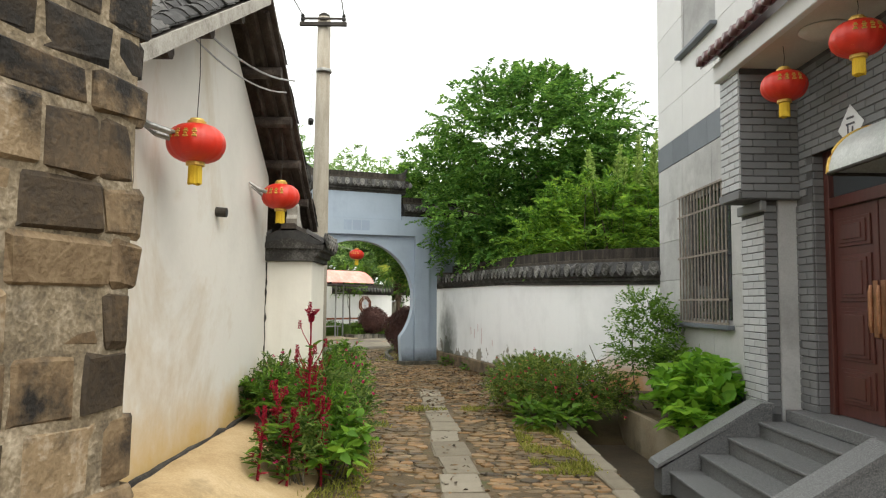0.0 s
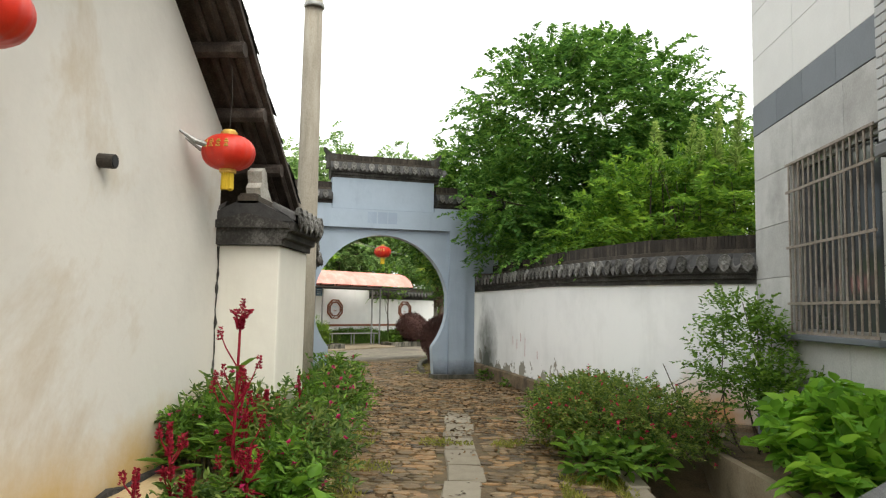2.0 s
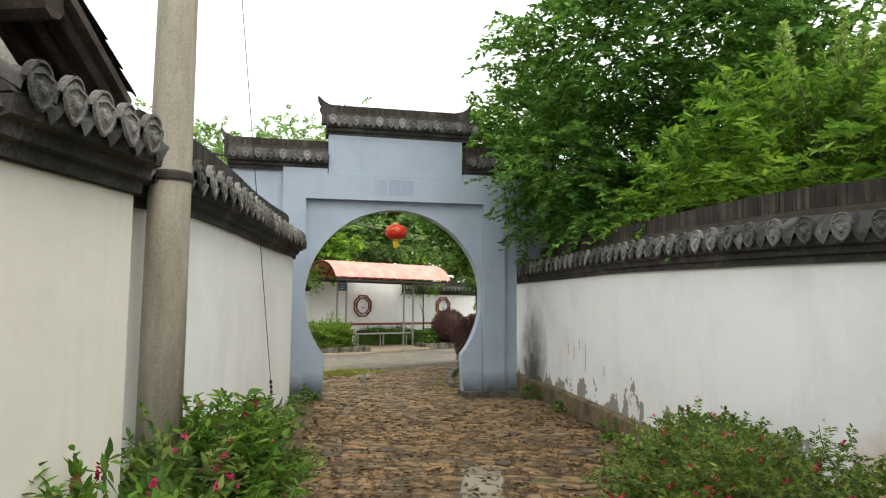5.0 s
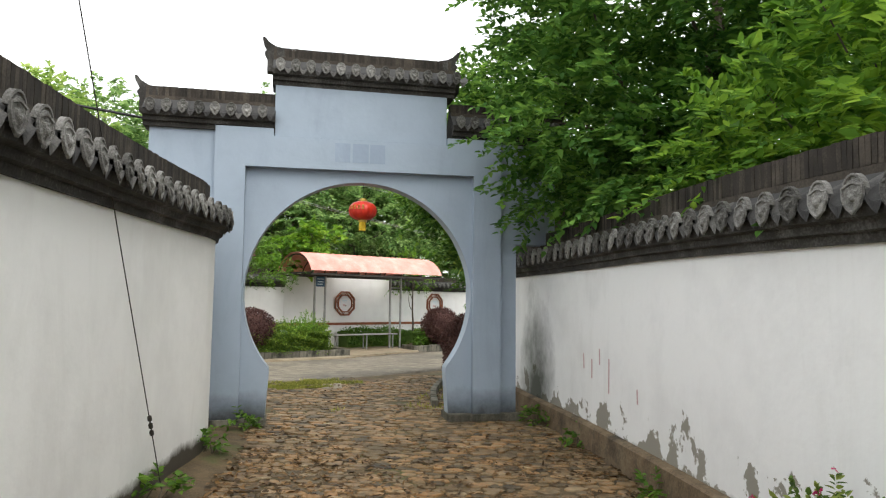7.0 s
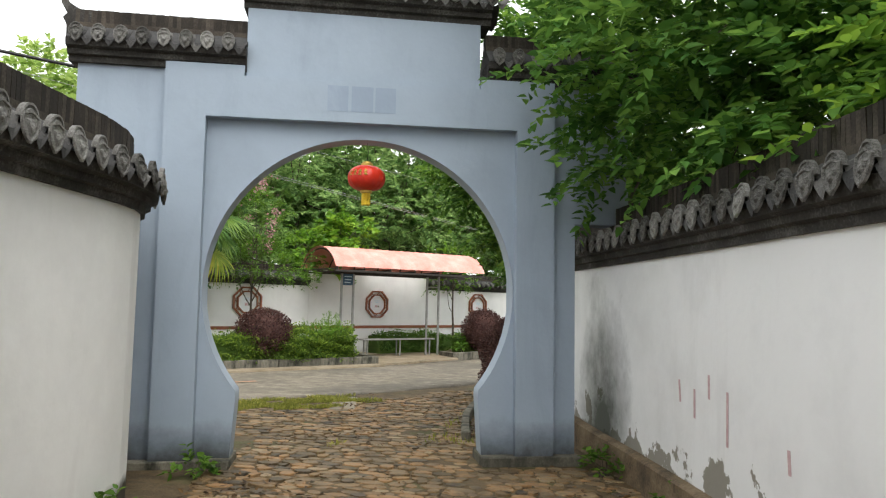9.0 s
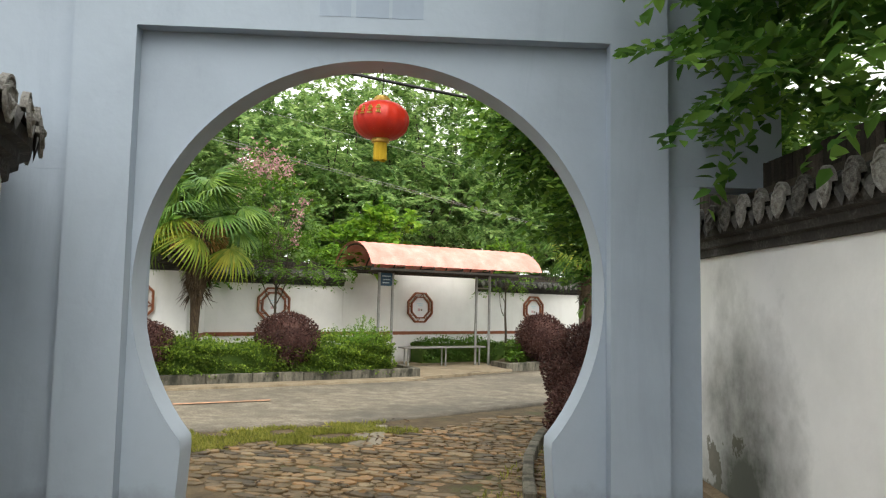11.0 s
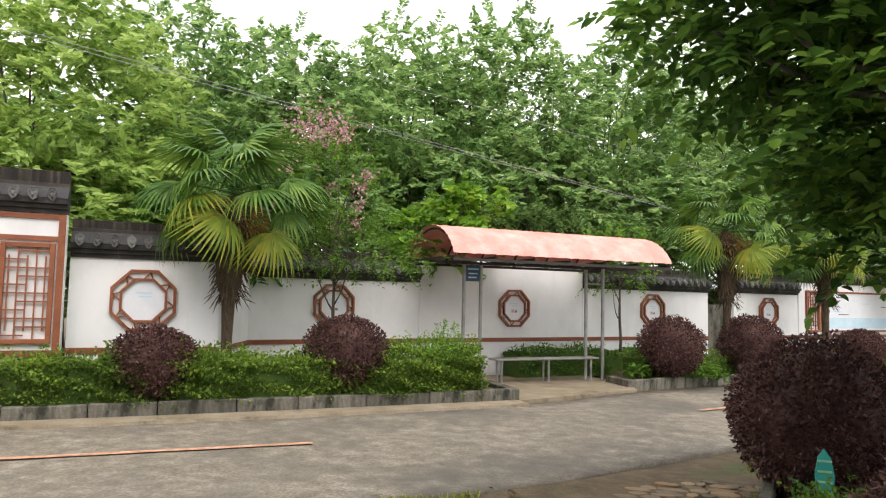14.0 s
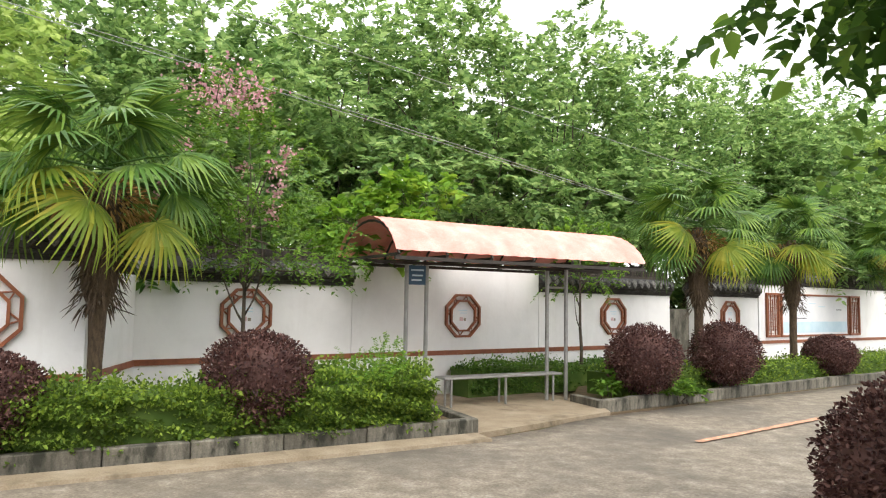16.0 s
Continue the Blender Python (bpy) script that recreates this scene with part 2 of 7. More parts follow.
M_FOOT = surf("stained_footing", [(0.1, (0.07, 0.05, 0.032)), (0.5, (0.17, 0.12, 0.072)), (0.9, (0.26, 0.20, 0.13))], 3, 50, 0.85, 0.5, 0.02, stain=(0.04, 0.035, 0.026), stain_scale=2.4)
M_MUD = surf("wet_mud", [(0.1, (0.02, 0.016, 0.012)), (0.5, (0.045, 0.034, 0.024)), (0.9, (0.085, 0.062, 0.04))], 3, 40, 0.4, 0.5, 0.02)
M_APRON = surf("yellow_cement", [(0.1, (0.34, 0.23, 0.115)), (0.5, (0.47, 0.345, 0.19)), (0.9, (0.57, 0.44, 0.27))], 2.5, 60, 0.8, 0.25, 0.008, stain=(0.20, 0.15, 0.08), stain_range=(0.56, 0.75))
M_ROAD = surf("old_concrete_road", [(0.2, (0.118, 0.099, 0.073)), (0.45, (0.187, 0.160, 0.120)), (0.65, (0.26, 0.226, 0.173)), (0.85, (0.36, 0.33, 0.275))], 4.5, 38, 0.7, 0.8, 0.015, stain=(0.105, 0.094, 0.075), stain_range=(0.46, 0.66), stain_scale=0.45, blend=0.40, detail=12)
M_PAD = surf("sandy_cement", [(0.1, (0.17, 0.13, 0.08)), (0.5, (0.26, 0.21, 0.14)), (0.9, (0.34, 0.29, 0.21))], 2.4, 60, 0.8, 0.35, 0.01, stain=(0.12, 0.095, 0.06), stain_range=(0.55, 0.68))
M_KERB = surf("mossy_kerb", [(0.15, (0.05, 0.046, 0.036)), (0.5, (0.15, 0.138, 0.108)), (0.85, (0.30, 0.28, 0.225))], 4, 60, 0.85, 0.4, 0.01, "object", 0.15, stain=(0.030, 0.031, 0.022), stain_scale=3, stain_range=(0.44, 0.62), stretch=(1.3, 1.3, 0.5))
M_STONE = surf("quarried_stone", [(0.05, (0.018, 0.015, 0.012)), (0.30, (0.055, 0.038, 0.022)), (0.52, (0.13, 0.086, 0.046)), (0.74, (0.25, 0.18, 0.105)), (0.97, (0.55, 0.49, 0.40))], 6, 45, 0.75, 0.9, 0.025, "object", 0.42, stain=(0.016, 0.014, 0.012), stain_scale=1.9, stain_range=(0.46, 0.58), world_space=True)
M_MORTAR = surf("dirty_mortar", [(0.1, (0.08, 0.062, 0.042)), (0.5, (0.22, 0.175, 0.115)), (0.9, (0.46, 0.39, 0.29))], 8, 60, 0.95, 0.8, 0.03, stain=(0.05, 0.042, 0.032), stain_scale=2.6)
M_TIMBER = surf("weathered_timber", [(0.1, (0.022, 0.017, 0.014)), (0.5, (0.055, 0.042, 0.035)), (0.9, (0.12, 0.10, 0.085))], 9, 90, 0.85, 0.4, 0.006, stretch=(1, 0.2, 1))
M_FASCIA = surf("pale_verge_board", [(0.1, (0.20, 0.18, 0.15)), (0.5, (0.36, 0.34, 0.30)), (0.9, (0.5, 0.48, 0.44))], 9, 90, 0.85, 0.4, 0.006)
M_POLE = surf("pole_concrete", [(0.1, (0.23, 0.20, 0.155)), (0.5, (0.35, 0.315, 0.255)), (0.9, (0.46, 0.425, 0.36))], 4, 80, 0.85, 0.3, 0.005, stretch=(3, 3, 0.4), stain=(0.24, 0.16, 0.09), stain_range=(0.56, 0.72))
M_STEEL = surf("dull_steel", [(0.1, (0.22, 0.22, 0.21)), (0.9, (0.42, 0.42, 0.40))], 6, 80, 0.45, 0.1, 0.002, metal=0.7)
M_IRON = surf("dark_iron", [(0.1, (0.02, 0.018, 0.016)), (0.9, (0.07, 0.06, 0.05))], 8, 80, 0.6, 0.2, 0.002, metal=0.4)
M_BARS = surf("rusty_bars", [(0.1, (0.16, 0.125, 0.10)), (0.9, (0.34, 0.30, 0.26))], 12, 80, 0.6, 0.2, 0.002, metal=0.2)
M_CLAD = surf("cement_cladding", [(0.1, (0.24, 0.24, 0.235)), (0.5, (0.42, 0.42, 0.41)), (0.9, (0.58, 0.58, 0.57))], 1.6, 60, 0.8, 0.25, 0.006, "object", 0.15, stain=(0.25, 0.245, 0.235), stain_range=(0.5, 0.75), stain_scale=1.1)
M_CLADHI = surf("pale_cladding", [(0.1, (0.56, 0.56, 0.55)), (0.9, (0.72, 0.72, 0.71))], 1.6, 60, 0.75, 0.15, 0.005, "object", 0.15)
M_BAND = surf("slate_band", [(0.1, (0.10, 0.115, 0.135)), (0.9, (0.19, 0.21, 0.235))], 2, 60, 0.6, 0.15, 0.005, "object", 0.3)
# one face brick in a shaded and a lit tone, light put into the colour
M_BRICK_SHADED = surf("face_brick_shaded", [(0.1, (0.135, 0.138, 0.142)), (0.9, (0.215, 0.22, 0.225))], 5, 90, 0.75, 0.2, 0.004, "object", 0.4)
M_BRICK_LIT = surf("face_brick_lit", [(0.1, (0.36, 0.37, 0.375)), (0.9, (0.50, 0.51, 0.52))], 5, 90, 0.75, 0.2, 0.004, "object", 0.3)
M_GROUT = surf("dark_grout", [(0.1, (0.06, 0.06, 0.06)), (0.9, (0.12, 0.12, 0.12))], 8, 90, 0.9, 0.2, 0.004)
M_GRANITE = surf("flecked_granite", [(0.1, (0.035, 0.036, 0.038)), (0.45, (0.115, 0.118, 0.12)), (0.9, (0.30, 0.30, 0.30))], 90, 230, 0.5, 0.08, 0.002, spec=0.5, blend=0.5)
M_DOOR = surf("maroon_steel_door", [(0.1, (0.055, 0.017, 0.014)), (0.9, (0.11, 0.034, 0.027))], 7, 90, 0.35, 0.05, 0.002, spec=0.5, stretch=(4, 4, 0.6))
M_COPPER = surf("aged_copper", [(0.1, (0.28, 0.13, 0.07)), (0.9, (0.55, 0.30, 0.18))], 12, 90, 0.35, 0.1, 0.002, metal=0.9)
M_SOFFIT = surf("cream_soffit", [(0.1, (0.50, 0.46, 0.40)), (0.9, (0.62, 0.58, 0.52))], 3, 60, 0.8, 0.1, 0.003)
M_MAROON = surf("glazed_maroon_tile", [(0.1, (0.045, 0.016, 0.018)), (0.9, (0.12, 0.045, 0.045))], 10, 90, 0.3, 0.1, 0.003, "object", 0.3, spec=0.6)
M_RED = surf("lantern_silk", [(0.1, (0.50, 0.016, 0.008)), (0.9, (0.72, 0.040, 0.014))], 6, 220, 0.42, 0.12, 0.002, spec=0.5)
M_GOLD = surf("gold_trim", [(0.1, (0.55, 0.34, 0.06)), (0.9, (0.80, 0.56, 0.16))], 30, 200, 0.4, 0.2, 0.002, metal=0.35)
M_FRINGE = surf("yellow_fringe", [(0.1, (0.60, 0.38, 0.02)), (0.9, (0.85, 0.62, 0.06))], 90, 300, 0.7, 0.4, 0.003, stretch=(1, 1, 0.05))
M_ROOFRED = surf("orange_resin_tile", [(0.1, (0.70, 0.21, 0.165)), (0.5, (0.79, 0.31, 0.255)), (0.9, (0.84, 0.47, 0.42))], 2.5, 60, 0.5, 0.15, 0.004, stretch=(1, 1, 1))
M_BROWN = surf("brown_lacquer", [(0.1, (0.17, 0.050, 0.022)), (0.9, (0.32, 0.115, 0.05))], 6, 90, 0.5, 0.1, 0.003)
M_FADED = surf("faded_red", [(0.1, (0.50, 0.30, 0.31)), (0.9, (0.72, 0.58, 0.58))], 14, 80, 0.85, 0.1, 0.002)
M_WHITE = surf("white_board", [(0.1, (0.68, 0.70, 0.72)), (0.9, (0.80, 0.81, 0.82))], 2, 60, 0.5, 0.05, 0.002)
M_BLUE = surf("blue_sign", [(0.1, (0.02, 0.07, 0.13)), (0.9, (0.04, 0.11, 0.19))], 4, 60, 0.4, 0.05, 0.002)
M_PALEBLUE = surf("pale_blue_print", [(0.1, (0.42, 0.60, 0.70)), (0.9, (0.62, 0.76, 0.82))], 2.5, 60, 0.5, 0.0, 0.002)
M_INK = surf("ink", [(0.1, (0.05, 0.055, 0.07)), (0.9, (0.10, 0.10, 0.12))], 4, 60, 0.6, 0.0, 0.002)
M_ORANGE = surf("road_paint", [(0.2, (0.27, 0.19, 0.13)), (0.45, (0.50, 0.25, 0.15)), (0.8, (0.66, 0.38, 0.25))], 9, 70, 0.8, 0.3, 0.006, stain=(0.22, 0.18, 0.13), stain_range=(0.5, 0.68), stain_scale=7)
M_CABLE = surf("black_cable", [(0.1, (0.012, 0.012, 0.013)), (0.9, (0.03, 0.03, 0.032))], 9, 90, 0.6, 0.0, 0.001)
M_GREYCABLE = surf("pale_cable", [(0.1, (0.25, 0.25, 0.25)), (0.9, (0.42, 0.42, 0.42))], 9, 90, 0.6, 0.0, 0.001)
M_BARK = surf("bark", [(0.1, (0.035, 0.028, 0.02)), (0.5, (0.085, 0.068, 0.05)), (0.9, (0.16, 0.135, 0.10))], 9, 70, 0.9, 0.7, 0.02, stretch=(2, 2, 0.4))
M_FIBRE = surf("palm_fibre", [(0.1, (0.03, 0.022, 0.014)), (0.5, (0.075, 0.052, 0.032)), (0.9, (0.14, 0.10, 0.06))], 20, 120, 0.95, 0.8, 0.03, stretch=(2, 2, 0.5))
M_LTREE = leaf_mat("tree_leaf", (0.026, 0.085, 0.016), (0.07, 0.18, 0.032), (0.17, 0.33, 0.06), trans=0.42)
M_LGATE = leaf_mat("gate_tree_leaf", (0.024, 0.072, 0.015), (0.064, 0.155, 0.027), (0.18, 0.33, 0.052), trans=0.52)
M_LSUMAC = leaf_mat("sumac_leaf", (0.038, 0.11, 0.018), (0.11, 0.245, 0.030), (0.25, 0.42, 0.05), trans=0.46)
# far foliage: some distance haze is mixed into this paler green
M_LFAR = leaf_mat("far_leaf_hazed", (0.06, 0.132, 0.042), (0.17, 0.30, 0.095), (0.36, 0.50, 0.185), trans=0.5)
M_LYEL = leaf_mat("fresh_leaf", (0.06, 0.15, 0.02), (0.13, 0.28, 0.03), (0.25, 0.42, 0.05))
M_LFRESH = leaf_mat("hydrangea_leaf", (0.07, 0.19, 0.02), (0.15, 0.34, 0.035), (0.28, 0.50, 0.06), trans=0.45)
M_LDARK = leaf_mat("shade_leaf", (0.036, 0.088, 0.016), (0.078, 0.175, 0.03), (0.16, 0.29, 0.05))
M_LAZ = leaf_mat("azalea_leaf", (0.030, 0.065, 0.013), (0.095, 0.165, 0.028), (0.26, 0.31, 0.065), rnd_scale=3)
M_LLIGHT = leaf_mat("feathery_leaf", (0.14, 0.24, 0.06), (0.26, 0.39, 0.10), (0.42, 0.54, 0.17), trans=0.5)
M_LBED = leaf_mat("bed_leaf", (0.03, 0.07, 0.014), (0.085, 0.155, 0.03), (0.24, 0.30, 0.075), rnd_scale=3)
M_LHEDGE = leaf_mat("hedge_leaf", (0.05, 0.085, 0.018), (0.11, 0.20, 0.028), (0.30, 0.42, 0.06), rnd_scale=1.6)
M_LPURP = leaf_mat("purple_leaf", (0.028, 0.013, 0.012), (0.078, 0.036, 0.031), (0.20, 0.108, 0.088), trans=0.15, rnd_scale=3.5)
M_LPALM = leaf_mat("palm_leaf", (0.034, 0.09, 0.018), (0.075, 0.17, 0.03), (0.19, 0.30, 0.05), rough=0.36, trans=0.24)
M_LPALMY = leaf_mat("old_palm_leaf", (0.09, 0.16, 0.022), (0.20, 0.28, 0.035), (0.40, 0.38, 0.05), rough=0.45, trans=0.35)
M_LHERB = leaf_mat("herb_leaf", (0.036, 0.09, 0.012), (0.085, 0.185, 0.022), (0.17, 0.31, 0.04), rnd_scale=2)
M_GRASS = leaf_mat("grass_blade", (0.12, 0.145, 0.03), (0.24, 0.26, 0.05), (0.40, 0.38, 0.10), rnd_scale=2)
M_LITTER = leaf_mat("dry_litter", (0.03, 0.02, 0.01), (0.085, 0.05, 0.022), (0.26, 0.15, 0.06), trans=0.1)
M_PETAL = leaf_mat("magenta_petal", (0.30, 0.015, 0.06), (0.48, 0.03, 0.12), (0.62, 0.10, 0.22), trans=0.25)
M_CRIMSON = leaf_mat("crimson_petal", (0.34, 0.012, 0.03), (0.52, 0.03, 0.07), (0.66, 0.10, 0.14), trans=0.25)
M_PINK = leaf_mat("pale_pink_petal", (0.40, 0.17, 0.20), (0.55, 0.30, 0.32), (0.68, 0.46, 0.46), trans=0.3)
M_COX = leaf_mat("crimson_plume", (0.16, 0.006, 0.015), (0.30, 0.012, 0.030), (0.44, 0.03, 0.06), trans=0.15)


# ---- builders ----
def wmat(ob):
    m = ob.matrix_basis.copy()
    while ob.parent:
        ob = ob.parent
        m = ob.matrix_basis @ m
    return m


def thing(name, m, label, category, group="", kind=""):
    ob = new(name)
    ob.empty_display_size = 0.1
    ob.matrix_basis = m
    return tagged(ob, label, category, group, kind)


def mesh_data(name, bm, mat, smooth=False):
    me = bpy.data.meshes.new(name)
    bmesh.ops.recalc_face_normals(bm, faces=bm.faces)
    if smooth:
        for f in bm.faces:
            f.smooth = True
    bm.to_mesh(me)
    bm.free()
    me.materials.append(mat)
    return me


def part(name, bm, mat, parent, label="", smooth=False, at=None, in_world=False):
    """Links a bmesh as one mesh object under a thing or part; in_world: the bmesh is in world metres."""
    if in_world:
        bm.transform(wmat(parent).inverted())
    ob = new(name, mesh_data(name, bm, mat, smooth))
    ob.parent = parent
    if at is not None:
        ob.matrix_basis = at
    return tagged(ob, label)


def piece(name, me, parent, at):
    ob = new(name, me)
    ob.parent = parent
    ob.matrix_basis = at
    return ob


def solo(name, bm, mat, label, category, kind="", smooth=False, group=""):
    ob = new(name, mesh_data(name, bm, mat, smooth))
    return tagged(ob, label, category, group, kind)


def box(bm, x0, x1, y0, y1, z0, z1, bev=0.0):
    r = bmesh.ops.create_cube(bm, size=1.0)
    m = Matrix.Translation(((x0 + x1) / 2, (y0 + y1) / 2, (z0 + z1) / 2)) @ Matrix.Diagonal((x1 - x0, y1 - y0, z1 - z0, 1))
    bmesh.ops.transform(bm, matrix=m, verts=r["verts"])
    if bev:
        es = list({e for v in r["verts"] for e in v.link_edges})
        bmesh.ops.bevel(bm, geom=es, offset=bev, segments=1, affect="EDGES")
    return bm


def nbox(x0, x1, y0, y1, z0, z1, bev=0.0):
    return box(bmesh.new(), x0, x1, y0, y1, z0, z1, bev)


def tube(bm, pts, radii, n=8, caps=True):
    """A round tube through pts."""
    pts = [Vector(p) for p in pts]
    if not hasattr(radii, "__len__"):
        radii = [radii] * len(pts)
    rings = []
    for i, p in enumerate(pts):
        d = (pts[min(i + 1, len(pts) - 1)] - pts[max(i - 1, 0)]).normalized()
        s = d.cross(Vector((0.31, 0.17, 0.93)) if abs(d.z) < 0.9 else Vector((1, 0.1, 0))).normalized()
        u = s.cross(d)
        rings.append([bm.verts.new(p + radii[i] * (math.cos(2 * math.pi * k / n) * s + math.sin(2 * math.pi * k / n) * u)) for k in range(n)])
    for a, b in zip(rings, rings[1:]):
        for k in range(n):
            bm.faces.new((a[k], a[(k + 1) % n], b[(k + 1) % n], b[k]))
    if caps:
        bm.faces.new(rings[0][::-1])
        bm.faces.new(rings[-1])
    return bm


def lathe(bm, profile, n=20, centre=(0, 0, 0)):
    c = Vector(centre)
    rings = [[bm.verts.new(c + Vector((r * math.cos(2 * math.pi * k / n), r * math.sin(2 * math.pi * k / n), z))) for k in range(n)] for r, z in profile]
    for a, b in zip(rings, rings[1:]):
        for k in range(n):
            bm.faces.new((a[k], a[(k + 1) % n], b[(k + 1) % n], b[k]))
    bm.faces.new(rings[0][::-1])
    bm.faces.new(rings[-1])
    return bm


def arc_path(pts, step=0.25):
    """A smooth line through the given plan points."""
    pts = [Vector((*p[:2], 0)) for p in pts]
    out = []
    for i in range(len(pts) - 1):
        p0, p1, p2, p3 = pts[max(i - 1, 0)], pts[i], pts[i + 1], pts[min(i + 2, len(pts) - 1)]
        k = max(1, int((p2 - p1).length / step))
        for j in range(k):
            t = j / k
            out.append(0.5 * ((2 * p1) + (p2 - p0) * t + (2 * p0 - 5 * p1 + 4 * p2 - p3) * t * t + (3 * p1 - p0 - 3 * p2 + p3) * t ** 3))
    out.append(pts[-1])
    return out


def normals2(path):
    res = []
    for i in range(len(path)):
        d = (path[min(i + 1, len(path) - 1)] - path[max(i - 1, 0)]).normalized()
        res.append(Vector((d.y, -d.x, 0)))
    return res


def sweep(bm, path, profile, zs=None):
    """A closed profile of (offset to the right of the path, z) drawn along the path."""
    nn = normals2(path)
    rings = []
    for i, p in enumerate(path):
        dz = zs[i] if zs else 0.0
        rings.append([bm.verts.new(p + nn[i] * o + Vector((0, 0, z + dz))) for o, z in profile])
    k = len(profile)
    for a, b in zip(rings, rings[1:]):
        for j in range(k):
            bm.faces.new((a[j], a[(j + 1) % k], b[(j + 1) % k], b[j]))
    bm.faces.new(rings[0][::-1])
    bm.faces.new(rings[-1])
    return bm


def cover_tile_mesh():
    """A half-round cover tile that runs down along +x, with its upright moulded end plate."""
    bm = bmesh.new()
    n = 6
    rows = []
    for x, z, r in ((-0.20, 0.115, 0.05), (0.0, 0.0, 0.058)):
        rows.append([bm.verts.new((x, r * math.cos(math.pi * k / n), z + r * 0.95 * math.sin(math.pi * k / n))) for k in range(n + 1)])
    for k in range(n):
        bm.faces.new((rows[0][k], rows[0][k + 1], rows[1][k + 1], rows[1][k]))
    return mesh_data("roof_tile", bm, M_TILE, True)


def drip_mesh():
    """An upright tile end: a ribbed round hood over a hanging shield with a carved boss."""
    bm = bmesh.new()

    def plate(outline, steps):
        rings = [[bm.verts.new((x + lean * b, k * a, c0 + k * (b - c0))) for a, b in outline] for k, x, lean, c0 in steps]
        for p, q in zip(rings, rings[1:]):
            for i in range(len(outline)):
                j = (i + 1) % len(outline)
                bm.faces.new((p[i], p[j], q[j], q[i]))
        bm.faces.new(rings[0][::-1])
        bm.faces.new(rings[-1])
    hood = [(0.060 * math.cos(math.pi * k / 8), 0.012 + 0.072 * math.sin(math.pi * k / 8)) for k in range(9)]
    plate(hood, [(1, -0.03, 0, 0.01), (1, 0.0, 0, 0.01), (0.86, 0.002, 0, 0.01), (0.82, -0.008, 0, 0.01), (0.70, -0.008, 0, 0.01), (0.66, 0.004, 0, 0.01)])
    shield = [(-0.058, 0.030), (0.0, 0.050), (0.058, 0.030), (0.055, -0.018), (0.038, -0.058), (0.0, -0.092), (-0.038, -0.058), (-0.055, -0.018)]
    plate(shield, [(1, -0.002, -0.12, -0.01), (1, 0.014, -0.12, -0.01), (0.84, 0.016, -0.12, -0.01), (0.76, 0.006, -0.12, -0.01), (0.46, 0.008, -0.12, -0.01), (0.34, 0.020, -0.12, -0.01), (0.15, 0.022, -0.12, -0.01)])
    return mesh_data("drip_tile", bm, M_RELIEF, False)


def pan_mesh():
    """A concave pan tile between two covers, ending in a hanging triangular lip."""
    bm = bmesh.new()
    n = 6
    rows = []
    for x, z, w, lip in ((-0.18, 0.105, 0.062, 0), (0.0, 0.012, 0.066, 0), (0.035, -0.018, 0.064, 0), (0.052, -0.026, 0.060, 1)):
        rows.append([bm.verts.new((x - 0.012 * lip * (1 - abs(2 * k / n - 1)), w * (2 * k / n - 1), z + 0.040 * ((2 * k / n - 1) ** 2) - 0.012 - lip * 0.050 * (1 - abs(2 * k / n - 1)))) for k in range(n + 1)])
    for a, b in zip(rows, rows[1:]):
        for k in range(n):
            bm.faces.new((a[k], a[k + 1], b[k + 1], b[k]))
    return mesh_data("pan_tile", bm, M_TILE, False)


PAN_ME = pan_mesh()
TILE_ME = cover_tile_mesh()
DRIP_ME = drip_mesh()


